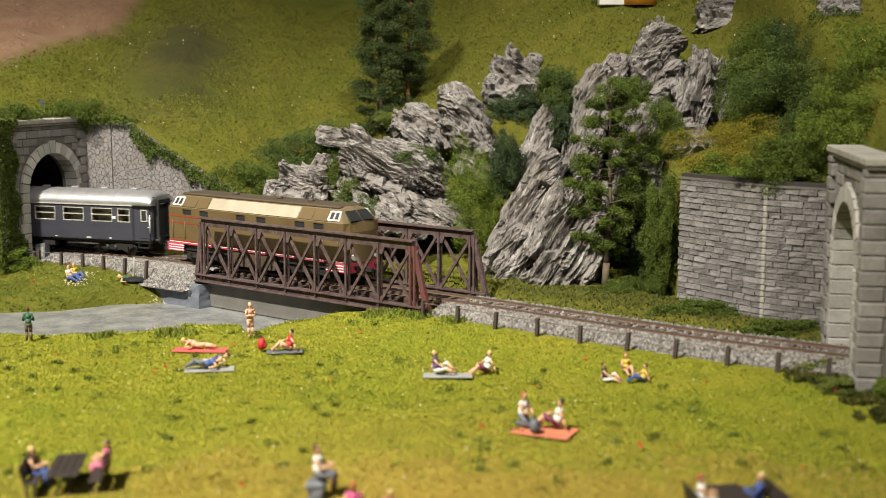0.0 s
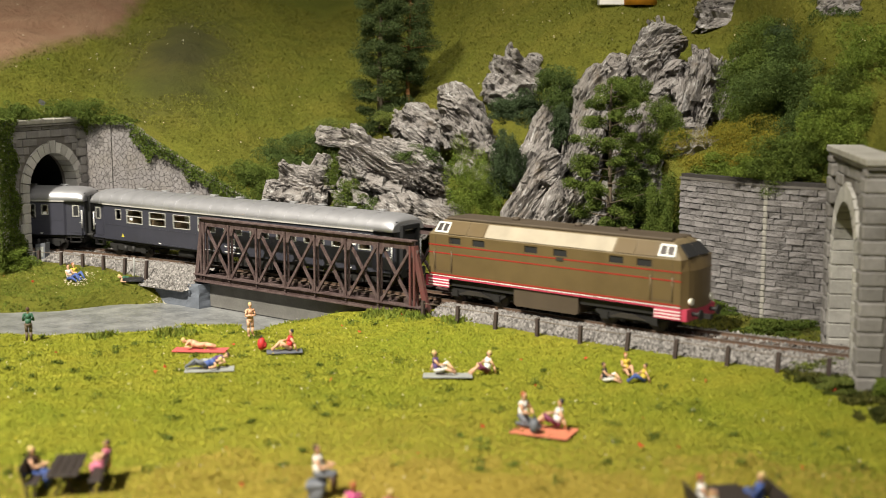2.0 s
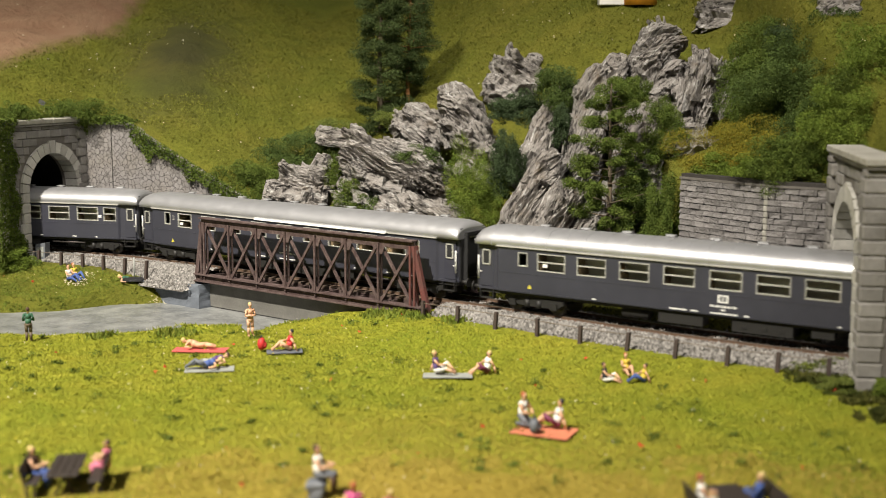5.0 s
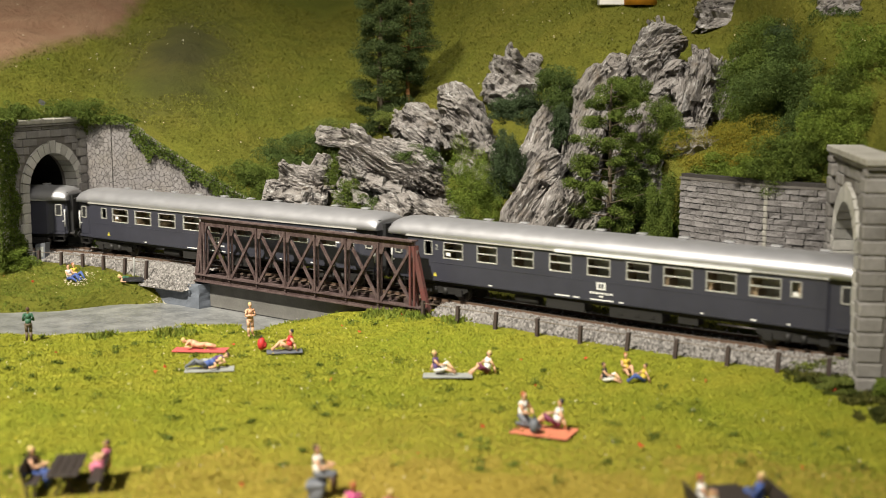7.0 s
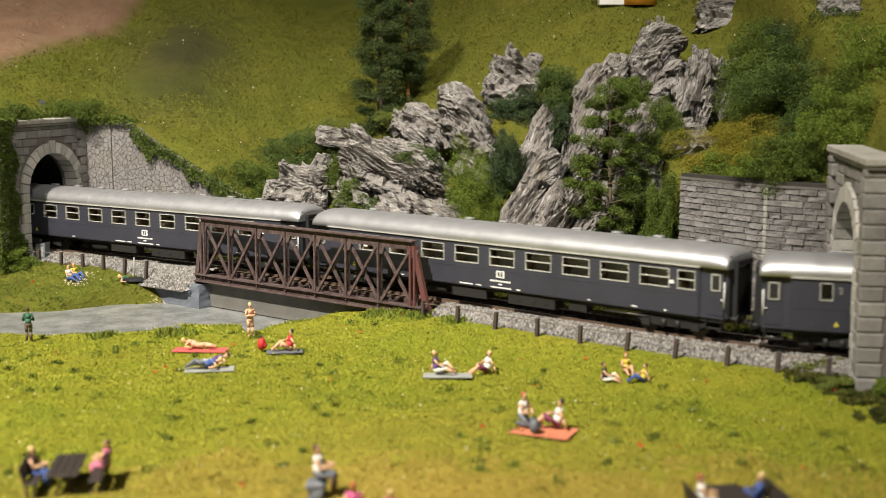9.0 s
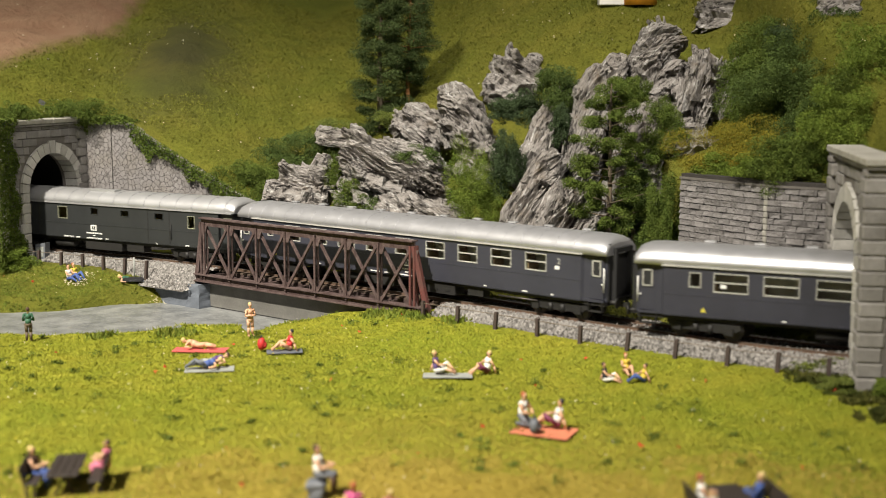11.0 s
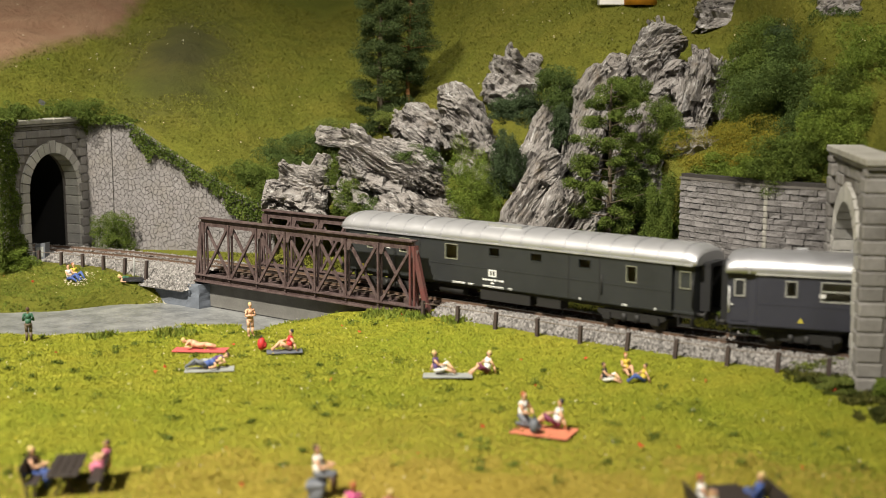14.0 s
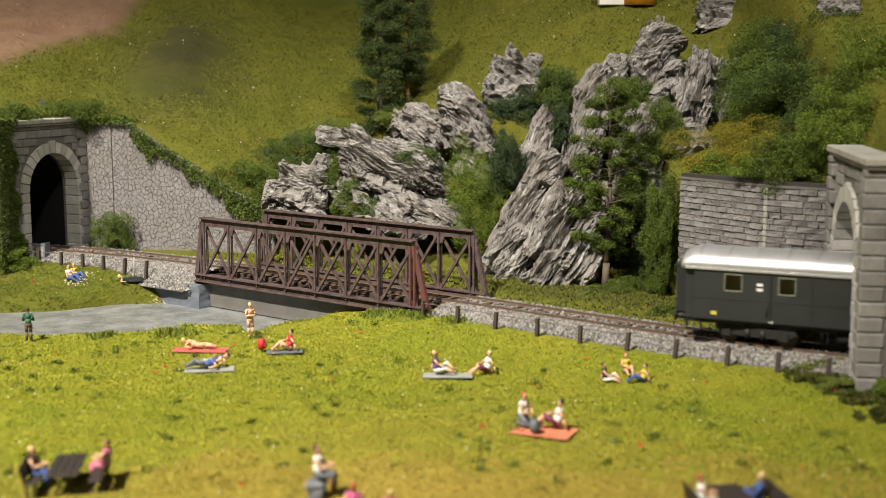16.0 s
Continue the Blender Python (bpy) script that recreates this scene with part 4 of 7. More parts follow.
def coach(label, windows, class_mark=None, ribs=False, white_strip=None, mark_x=-9.95):
    """An express coach: x forward, y to the hill, wheels on z = 0."""
    v = thing("railway_coach", Matrix.Identity(4), label, "railway coach", "coaches of the train")
    L, Y, Z0, Z1 = 12.32, 1.41, 1.05, 3.34
    R = 0.9     # the rear vestibule is longer
    holes = [(a, b, z0, z1) for a, b, z0, z1 in windows]
    for y0, y1, yb in ((-Y, -Y + 0.08, -Y - 0.012), (Y - 0.08, Y, Y - 0.012)):
        bm = bmesh.new()
        cells(bm, y0, y1, -11.0 - R, 11.0, Z0, Z1, holes)
        bs = part("body_side", bm, M["coach"], v)
        for za, zb in ((2.02, 2.07), (1.10, 1.13)):
            bm = bmesh.new()
            box(bm, -11.0 - R, 11.0, yb, yb + 0.024, za, zb)
            part("bead", bm, M["coach"], bs)
    bm = bmesh.new()
    box(bm, -L - R + 0.1, L - 0.1, -Y + 0.1, Y - 0.1, Z0, Z0 + 0.12)
    part("floor_pan", bm, M["coach"], v)
    for sgn in (-1, 1):
        # recessed entrance bays narrowing to the end wall
        bm = bmesh.new()
        e = 0.0 if sgn > 0 else R
        xa, xb = sgn * (11.0 + e), sgn * (L + e)
        for s in (-1, 1):
            pts = [(xa, s * Y), (sgn * (11.15 + e), s * (Y - 0.16)), (xb, s * (Y - 0.32)), (xb, s * (Y - 0.42)), (xa, s * (Y - 0.1))]
            lo = [bm.verts.new((x, y, Z0 + 0.02)) for x, y in pts]
            hi = [bm.verts.new((x, y, Z1)) for x, y in pts]
            for k in range(5):
                bm.faces.new((lo[k], lo[(k + 1) % 5], hi[(k + 1) % 5], hi[k]))
            bm.faces.new(lo)
            bm.faces.new(hi)
        box(bm, min(xb, xb - sgn * 0.08), max(xb, xb - sgn * 0.08), -Y + 0.3, Y - 0.3, Z0, 3.6)
        part("entrance_bay", bm, M["coach"], v)
        for s in (-1, 1):
            bm = bmesh.new()
            yy = s * (Y - 0.215)
            box(bm, min(sgn * (11.4 + e), sgn * (12.18 + e)), max(sgn * (11.4 + e), sgn * (12.18 + e)), yy - 0.03, yy + 0.03, 1.2, 3.2)
            d = part("door", bm, M["coach"], v)
            w = (min(sgn * (11.56 + e), sgn * (12.04 + e)), max(sgn * (11.56 + e), sgn * (12.04 + e)), 2.3, 3.08)
            bm = bmesh.new()
            yo = yy + s * 0.05
            for a in ((w[0], w[1], w[2], w[2] + .06), (w[0], w[1], w[3] - .06, w[3]), (w[0], w[0] + .06, w[2], w[3]), (w[1] - .06, w[1], w[2], w[3])):
                box(bm, a[0], a[1], yo - .03, yo + .02, a[2], a[3])
            part("door_frame", bm, M["frame"], d)
            bm = bmesh.new()
            box(bm, w[0] + .06, w[1] - .06, yo - .022, yo + .01, w[2] + .06, w[3] - .06)
            part("door_pane", bm, M["rubber"], d)
            bm = bmesh.new()
            for xx in (12.24,):
                rod(bm, (sgn * (xx + e), yo + s * .05, 1.55), (sgn * (xx + e), yo + s * .05, 2.75), 0.035, n=6)
            box(bm, sgn * (12.12 + e) - .04, sgn * (12.12 + e) + .04, yo, yo + s * .06, 1.9, 1.96)
            part("handrail", bm, M["letter"], d)
        # black rubber gangway with a plate over the end wall
        bm = bmesh.new()
        x0, x1 = min(sgn * (L + e), sgn * (L + e + 0.3)), max(sgn * (L + e), sgn * (L + e + 0.3))
        for y in (-0.78, 0.58):
            box(bm, x0, x1, y, y + 0.2, 1.1, 3.5)
        box(bm, x0, x1, -0.78, 0.78, 3.45, 3.68)
        box(bm, x0, x1, -0.55, 0.55, 1.15, 1.25)
        # the end wall's shade is put into this wide black plate
        box(bm, min(sgn * (L + e - .03), sgn * (L + e + .06)), max(sgn * (L + e - .03), sgn * (L + e + .06)), -1.05, 1.05, 1.1, 3.9)
        part("gangway", bm, M["rubber"], v)
        buffers(v, sgn * (L + e), sgn)
    bm = bmesh.new()
    loft_roof(bm, L + R / 2 + 0.1, Y + 0.05, Z1, 4.24)
    bmesh.ops.translate(bm, verts=bm.verts[:], vec=(-R / 2, 0, 0))
    rf = part("roof", bm, M["roof"], v, "silver-grey vaulted roof")
    if ribs:
        for x in np.arange(-12.3, 11.6, 1.04):
            bm = bmesh.new()
            sec = roof_section(Y + 0.056, Z1, 4.248)
            for (y0, z0), (y1, z1) in zip(sec, sec[1:]):
                beam(bm, (x, y0, z0), (x, y1, z1), 0.05, 0.016)
            part("roof_rib", bm, M["roof"], rf)
    bm = bmesh.new()
    for y in (-Y - 0.06, Y + 0.06):
        box(bm, -11.1 - R, 11.1, y - 0.03, y + 0.03, Z1 - 0.02, Z1 + 0.04)
    part("gutter", bm, M["frame"], rf)
    # roof ventilators in two rows
    for x in np.arange(-10.2, 10.4, 2.27):
        for y in (0.45,):
            bm = bmesh.new()
            rod(bm, (x, y, 4.1), (x, y, 4.27), 0.09, n=8)
            box(bm, x - 0.24, x + 0.24, y - 0.13, y + 0.13, 4.26, 4.33)
            part("roof_vent", bm, M["vanroof"], v)
    if white_strip:
        bm = bmesh.new()
        box(bm, white_strip[0], white_strip[1], -Y - 0.11, -Y - 0.02, Z1 - 0.05, Z1 + 0.07)
        part("destination_strip", bm, M["letter"], v, "white strip along the roof edge")
    for y in (-Y, Y):
        for a, b, z0, z1 in windows:
            window_unit(v, (a, b, z0, z1), y + (0.03 if y < 0 else -0.03), 1 if b - a > 0.7 else 0)
    # inside: corridor wall, seats
    bm = bmesh.new()
    box(bm, -10.9, 10.9, -0.25, -0.20, 1.2, 3.3)
    part("corridor_wall", bm, M["inner"], v)
    bm = bmesh.new()
    for x in np.arange(-9.8, 10, 2.17):
        box(bm, x - 0.05, x + 0.05, -1.25, -0.26, 1.2, 3.2)
        for s in (-1, 1):
            box(bm, min(x + s * .06, x + s * .25), max(x + s * .06, x + s * .25), -1.2, -0.26, 1.5, 2.55)
    part("seat_row", bm, M["seat"], v)
    marks(v, -Y, 0.0)
    for x in (10.95 - 1.3, -9.2):
        bm = bmesh.new()
        box(bm, x - 0.13, x + 0.13, -Y - 0.012, -Y + 0.01, 2.45, 2.62)
        part("notice_plate", bm, M["letter"], v)
    if class_mark:
        text_part(class_mark, v, mark_x, -Y - 0.016, 2.85, 0.40, "frame")
    bm = bmesh.new()
    prism(bm, [(-10.2, 1.3), (-9.95, 1.3), (-10.075, 1.52)], -Y - 0.012, -Y + 0.01)
    part("warning_sign", bm, M["yellow"], v)
    # underframe and boxes
    bm = bmesh.new()
    box(bm, -12.25 - R, 12.25, -1.2, 1.2, 0.86, 1.05)
    box(bm, -3.2, -1.0, -1.25, -0.5, 0.42, 0.9)
    box(bm, 0.4, 3.2, -1.25, -0.4, 0.38, 0.9)
    box(bm, 4.0, 5.0, -1.2, -0.6, 0.5, 0.9)
    for x in (1.0, 1.9, 2.7):
        box(bm, x - .12, x + .12, -1.28, -1.24, 0.55, 0.7)
    rod(bm, (-5.2, -0.8, 0.62), (-3.8, -0.8, 0.62), 0.26, n=10)
    part("underframe", bm, M["chassis"], v)
    bm = bmesh.new()
    rod(bm, (6.0, -1.22, 0.72), (8.4, -1.22, 0.72), 0.05, n=6)
    part("brake_pipe", bm, M["wheel"], v)
    for sgn in (-1, 1):
        for s in (-1, 1):
            bm = bmesh.new()
            x0 = sgn * (11.75 + (0.0 if sgn > 0 else R))
            box(bm, x0 - 0.4, x0 + 0.4, min(s * 1.05, s * 1.3), max(s * 1.05, s * 1.3), 0.55, 0.6)
            box(bm, x0 - 0.4, x0 - 0.36, min(s * 1.05, s * 1.3), max(s * 1.05, s * 1.3), 0.55, 1.05)
            box(bm, x0 + 0.36, x0 + 0.4, min(s * 1.05, s * 1.3), max(s * 1.05, s * 1.3), 0.55, 1.05)
            part("step", bm, M["chassis"], v)
    for x in (-9.9, 9.5):
        bogie(v, x, 2.5)
    return v


WZ = (2.24, 3.13)
FIRST = [(x, x + 1.56, *WZ) for x in (-9.65, -7.45, -5.2, -2.94, -0.69, 1.52, 3.71, 5.87, 8.0)] + [(9.95, 10.86, *WZ), (-10.75, -10.2, 2.4, 3.1)]
SECOND = [(x, x + 1.28, 2.30, 3.17) for x in (-9.52, -7.35, -5.14, -2.95, -0.79, 1.35)] + [(x, x + 1.48, 2.22, 3.14) for x in (3.29, 5.43, 7.5)] + [(-10.8, -10.25, 2.4, 3.17), (9.4, 9.9, 2.4, 3.1)]
THIRD = [(7.75 - 2.13 * k, 9.03 - 2.13 * k, 2.26, 3.15) for k in range(9)] + [(-10.75, -10.25, 2.4, 3.12)]


def locomotive():
    v = thing("diesel_locomotive", Matrix.Identity(4), "two-tone brown diesel locomotive with red lines and striped skirt", "locomotive")
    H, Y = 7.45, 1.48
    side_w = [(a, a + 0.78, 3.12, 3.46) for a in (-6.12, -4.56, -1.28, 0.46, 3.64, 5.14)]
    bm = bmesh.new()
    for y0, y1 in ((-Y, -Y + 0.1), (Y - 0.1, Y)):
        cells(bm, y0, y1, -H, H, 1.28, 3.56, side_w)
    for sgn in (-1, 1):
        # bowed nose
        ring = []
        for z, dx, yy in ((1.28, 0.36, 1.44), (3.05, 0.32, 1.44), (3.56, 0.16, 1.44)):
            row = []
            for k in range(9):
                t = -1 + k / 4
                row.append(bm.verts.new((sgn * (H + dx * (1 - t * t) ** 0.6), t * yy, z)))
            ring.append(row)
        for a, b in zip(ring, ring[1:]):
            for k in range(8):
                bm.faces.new((a[k], a[k + 1], b[k + 1], b[k]))
    part("body", bm, M["brown"], v, "chestnut brown body side")
    # sloped upper side with cab fronts
    bm = bmesh.new()
    prof = [(3.56, Y - 0.01, H), (4.28, 0.98, H - 0.62), (4.42, 0.5, H - 0.75)]
    rows = []
    for z, y, h in prof:
        rows.append([bm.verts.new(p) for p in ((-h, -y, z), (h, -y, z), (h + 0.16, 0, z), (h, y, z), (-h, y, z), (-h - 0.16, 0, z))])
    for a, b in zip(rows, rows[1:]):
        for k in range(6):
            bm.faces.new((a[k], a[(k + 1) % 6], b[(k + 1) % 6], b[k]))
    part("upper_body", bm, M["isabella"], v, "pale brown sloping upper body")
    bm = bmesh.new()
    box(bm, -H + 0.75, H - 0.75, -0.95, 0.95, 4.29, 4.45)
    bmesh.ops.bevel(bm, geom=bm.edges[:], offset=0.05, segments=1, affect="EDGES")
    part("roof", bm, M["darkroof"], v, "sooty dark roof strip")
    for x in (-3.0, 0.8, 3.4):
        bm = bmesh.new()
        rod(bm, (x, 0.2, 4.44), (x, 0.2, 4.60), 0.22, 0.18, n=10)
        part("roof_fan", bm, M["darkroof"], v)
    # slanted panels proud of the upper side
    tilt = math.atan2(4.28 - 3.56, Y - 0.98)
    for s in (-1, 1):
        for x0, x1, mat in ((-6.2, -5.0, "brown"), (-4.95, -3.9, "brown"), (-3.8, 3.8, "cream"), (3.9, 4.95, "brown"), (5.0, 6.2, "brown")):
            bm = bmesh.new()
            p0 = Vector((0, s * (Y - 0.03), 3.62))
            p1 = Vector((0, s * (1.0), 4.24))
            nrm = Vector((0, s * 0.82, 0.57)) * 0.03
            q = [bm.verts.new(Vector((x, 0, 0)) + p + n) for n in (nrm * -0.5, nrm) for x, p in ((x0, p0), (x1, p0), (x1, p1), (x0, p1))]
            for f in ((0, 1, 2, 3), (4, 5, 6, 7), (0, 1, 5, 4), (1, 2, 6, 5), (2, 3, 7, 6), (3, 0, 4, 7)):
                bm.faces.new([q[i] for i in f])
            part("panel", bm, M[mat], v)
        # cab side windows with white frames
        for sgn in (-1, 1):
            bm = bmesh.new()
            ins = bmesh.new()
            xa, xb = sgn * 6.2, sgn * 7.1
            m0 = Vector((0, s * (Y - 0.06), 3.66))
            m1 = Vector((0, s * 1.08, 4.18))
            n0 = Vector((0, s * 0.82, 0.57)) * 0.05
            for u0, u1, v0, v1 in ((0, 1, 0, .14), (0, 1, .86, 1), (0, .1, .1, .9), (.9, 1, .1, .9), (.46, .54, .1, .9)):
                q = []
                for n in (0, 1):
                    for u, w in ((u0, v0), (u1, v0), (u1, v1), (u0, v1)):
                        slope = -sgn * 0.08 * w * u
                        q.append(bm.verts.new(Vector((xa + (xb - xa) * u + slope, 0, 0)) + m0.lerp(m1, w) + n0 * n))
                for f in ((0, 1, 2, 3), (4, 5, 6, 7), (0, 1, 5, 4), (1, 2, 6, 5), (2, 3, 7, 6), (3, 0, 4, 7)):
                    bm.faces.new([q[i] for i in f])
            q = []
            for n in (0.2, 0.55):
                for u, w in ((0.05, 0.05), (0.95, 0.05), (0.95, 0.95), (0.05, 0.95)):
                    q.append(ins.verts.new(Vector((xa + (xb - xa) * u - sgn * 0.08 * w * u, 0, 0)) + m0.lerp(m1, w) + n0 * n))
            for f in ((0, 1, 2, 3), (4, 5, 6, 7), (0, 1, 5, 4), (1, 2, 6, 5), (2, 3, 7, 6), (3, 0, 4, 7)):
                ins.faces.new([q[i] for i in f])
            fr = part("cab_window_frame", bm, M["letter"], v, "white framed cab window")
            part("cab_pane", ins, M["wheel"], fr)
        # engine room windows
    for y in (-Y, Y):
        s = -1 if y < 0 else 1
        for w in side_w:
            bm = bmesh.new()
            box(bm, w[0], w[1], y - s * 0.06 - .01, y - s * 0.06 + .01, w[2], w[3])
            part("side_window", bm, M["rubber"], v, "dark engine-room window")
        bm = bmesh.new()
        for z in (2.97, 2.56):
            box(bm, -H - 0.02, H + 0.02, y - 0.012, y + 0.012, z, z + 0.06)
        box(bm, -H, H, y - 0.012, y + 0.012, 1.42, 1.5)
        part("red_line", bm, M["redline"], v)
        bm = bmesh.new()
        box(bm, -H, H, y - 0.016, y + 0.016, 1.355, 1.39)
        part("white_line", bm, M["letter"], v)
        bm = bmesh.new()
        box(bm, -H, H, y - 0.014, y + 0.014, 1.26, 1.33)
        part("crimson_line", bm, M["pink"], v)
        for sgn in (-1, 1):
            bm = bmesh.new()
            x0, x1 = sorted((sgn * 6.1, sgn * (H + 0.02)))
            box(bm, x0, x1, y - 0.02, y + 0.02, 0.78, 1.27)
            part("skirt", bm, M["pink"], v, "crimson skirt")
            bm = bmesh.new()
            for z in (0.87, 1.02, 1.17):
                box(bm, x0, x1, y - 0.03, y + 0.03, z - 0.028, z + 0.028)
            part("skirt_stripe", bm, M["letter"], v)
            bm = bmesh.new()
            for xx in (5.9, 7.05):
                rod(bm, (sgn * xx, y + s * 0.05, 1.6), (sgn * xx, y + s * 0.05, 2.75), 0.022, n=6)
            part("handrail", bm, M["isabella"], v)
            bm = bmesh.new()
            for xx in (5.98, 7.0):
                box(bm, sgn * xx - .012, sgn * xx + .012, y - 0.006, y + 0.006, 1.5, 3.5)
            box(bm, min(sgn * 6, sgn * 7.0), max(sgn * 6, sgn * 7.0), y - 0.006, y + 0.006, 1.62, 1.65)
            part("door_seam", bm, M["darkroof"], v)
        bm = bmesh.new()
        box(bm, 0.62, 1.05, y - 0.03, y + 0.03, 2.90, 3.08)
        part("maker_plate", bm, M["wheel"], v)
    for sgn in (-1, 1):
        bm = bmesh.new()
        box(bm, min(sgn * (H - .1), sgn * (H + .3)), max(sgn * (H - .1), sgn * (H + .3)), -1.4, 1.4, 0.75, 1.3)
        part("buffer_beam", bm, M["pink"], v, "crimson buffer beam")
        buffers(v, sgn * (H + 0.3), sgn)
        for y in (-0.95, 0.95):
            bm = bmesh.new()
            rod(bm, (sgn * (H + .1), y, 1.62), (sgn * (H + .34), y, 1.62), 0.17, n=12)
            part("headlight", bm, M["lens"], v, "round headlight")
        # windscreen
        bm = bmesh.new()
        for y0, y1 in ((-1.02, -0.06), (0.06, 1.02)):
            q = [bm.verts.new(p) for p in ((sgn * (H + 0.07), y0, 3.66), (sgn * (H + 0.07), y1, 3.66), (sgn * (H - 0.42), y1 * .86, 4.18), (sgn * (H - 0.42), y0 * .86, 4.18),
                                           (sgn * (H + 0.16), y0, 3.68), (sgn * (H + 0.16), y1, 3.68), (sgn * (H - 0.36), y1 * .86, 4.21), (sgn * (H - 0.36), y0 * .86, 4.21))]
            for f in ((0, 1, 2, 3), (4, 5, 6, 7), (0, 1, 5, 4), (1, 2, 6, 5), (2, 3, 7, 6), (3, 0, 4, 7)):
                bm.faces.new([q[i] for i in f])
        part("windscreen", bm, M["rubber"], v, "dark split windscreen")
    bm = bmesh.new()
    box(bm, -H + 0.2, H - 0.2, -1.25, 1.25, 0.86, 1.3)
    part("underframe", bm, M["chassis"], v)
    bm = bmesh.new()
    prism(bm, [(-1.95, 1.28), (-1.95, 0.42), (-1.8, 0.32), (1.75, 0.32), (1.9, 0.42), (1.9, 1.28)], -1.4, 1.4)
    part("fuel_tank", bm, M["darkroof"], v, "brown fuel tank")
    for x in (-4.6, 4.6):
        b = bogie(v, x, 2.7, 0.5)
        bm = bmesh.new()
        for y in (-1.3, 1.3):
            prism(bm, [(-1.0, 0.5), (1.0, 0.5), (0.35, 0.74), (-0.35, 0.74)], y - 0.05, y + 0.05)
        part("spring", bm, M["wheel"], b)
    return v


def luggage_van():
    v = thing("luggage_van", Matrix.Identity(4), "dark grey luggage van with pale vaulted roof", "railway coach")
    L, Y, Z0, Z1 = 10.85, 1.38, 1.08, 3.36
    wins = [(-9.05, -8.25, 2.40, 3.19), (-6.7, -5.95, 2.38, 3.17), (-3.55, -2.7, 2.32, 3.14), (-0.7, 0.0, 2.70, 3.18), (1.88, 2.6, 2.70, 3.14), (4.69, 5.43, 2.65, 3.12), (7.35, 7.93, 2.24, 3.05)]
    for y0, y1, yb in ((-Y, -Y + 0.08, -Y - 0.014), (Y - 0.08, Y, Y - 0.012)):
        bm = bmesh.new()
        cells(bm, y0, y1, -10.4, 9.75, Z0, Z1, wins)
        bs = part("body_side", bm, M["van"], v)
        for za, zb in ((2.03, 2.09), (1.12, 1.15)):
            bm = bmesh.new()
            box(bm, -10.4, 9.75, yb, yb + 0.026, za, zb)
            part("bead", bm, M["van"], bs)
    bm = bmesh.new()
    box(bm, -L, L, -Y + 0.1, Y - 0.1, Z0, Z0 + 0.1)
    part("floor_pan", bm, M["van"], v)
    bm = bmesh.new()
    box(bm, -10.2, 9.6, -0.55, -0.50, 1.3, 3.3)
    part("inner_partition", bm, M["vaninner"], v)
    for x in (-10.4, 9.67):
        bm = bmesh.new()
        box(bm, x, x + 0.08, -Y + 0.08, Y - 0.08, Z0 + .1, Z1)
        part("bulkhead", bm, M["van"], v)
    for xa, xb in ((9.8, 10.8), (-10.8, -10.42)):
        bm = bmesh.new()
        for s in (-1, 1):
            box(bm, xa, xb, min(s * 1.1, s * 1.2), max(s * 1.1, s * 1.2), Z0, Z1)
        box(bm, xb - 0.08 if xb > 0 else xa, xb if xb > 0 else xa + 0.08, -1.1, 1.1, Z0, 3.8)
        part("end_platform", bm, M["van"], v)
    for s in (-1, 1):
        yy = s * 1.21
        window_unit(v, (10.08, 10.66, 2.24, 3.05), yy, 0, "vanframe")
        bm = bmesh.new()
        rod(bm, (10.76, s * 1.27, 1.4), (10.76, s * 1.27, 2.7), 0.035, n=6)
        part("handrail", bm, M["chassis"], v)
    for y in (-Y, Y):
        for w in wins:
            window_unit(v, w, y + (0.03 if y < 0 else -0.03), 0, "vanframe" if w[2] < 2.5 else "van")
        s = -1 if y < 0 else 1
        for x0, x1 in ((4.15, 5.9), (-8.0 + .9, -6.98 + 0.0), (-6.98, -5.25)):
            bm = bmesh.new()
            for x in (x0, x1):
                box(bm, x - .02, x + .02, y - 0.02, y + 0.02, 1.16, 3.3)
            box(bm, x0, x1, y - 0.012, y + 0.012, 3.28, 3.32)
            part("sliding_door_seam", bm, M["chassis"], v)
        bm = bmesh.new()
        rod(bm, (6.05, y + s * 0.05, 1.5), (6.05, y + s * 0.05, 2.5), 0.03, n=6)
        rod(bm, (-8.05 + .9, y + s * 0.05, 1.4), (-8.05 + .9, y + s * 0.05, 2.0), 0.03, n=6)
        part("handrail", bm, M["chassis"], v)
    bm = bmesh.new()
    loft_roof(bm, L + 0.15, Y + 0.06, Z1, 4.22, 0.5)
    rf = part("roof", bm, M["vanroof"], v, "pale silver vaulted roof")
    for x in np.arange(-10.2, 10.6, 1.28):
        bm = bmesh.new()
        sec = roof_section(Y + 0.075, Z1, 4.235)
        for (y0, z0), (y1, z1) in zip(sec, sec[1:]):
            beam(bm, (x, y0, z0), (x, y1, z1), 0.06, 0.02)
        part("roof_rib", bm, M["roof"], rf)
    bm = bmesh.new()
    box(bm, -1.2, 0.9, -0.75, -0.1, 4.05, 4.3)
    part("roof_hatch", bm, M["vanroof"], rf)
    bm = bmesh.new()
    box(bm, -10.8, 10.8, -Y - 0.09, -Y - 0.03, Z1 - 0.03, Z1 + 0.04)
    part("gutter", bm, M["vanroof"], rf)
    marks(v, -Y, -0.45, "van")
    bm = bmesh.new()
    box(bm, -7.62, -7.36, -Y - 0.012, -Y + .01, 2.72, 2.84)
    part("notice_plate", bm, M["letter"], v)
    bm = bmesh.new()
    box(bm, -7.62, -7.36, -Y - 0.012, -Y + .01, 2.5, 2.62)
    part("notice_plate", bm, M["letter"], v)
    bm = bmesh.new()
    box(bm, -9.6, -9.35, -Y - 0.012, -Y + .01, 1.3, 1.46)
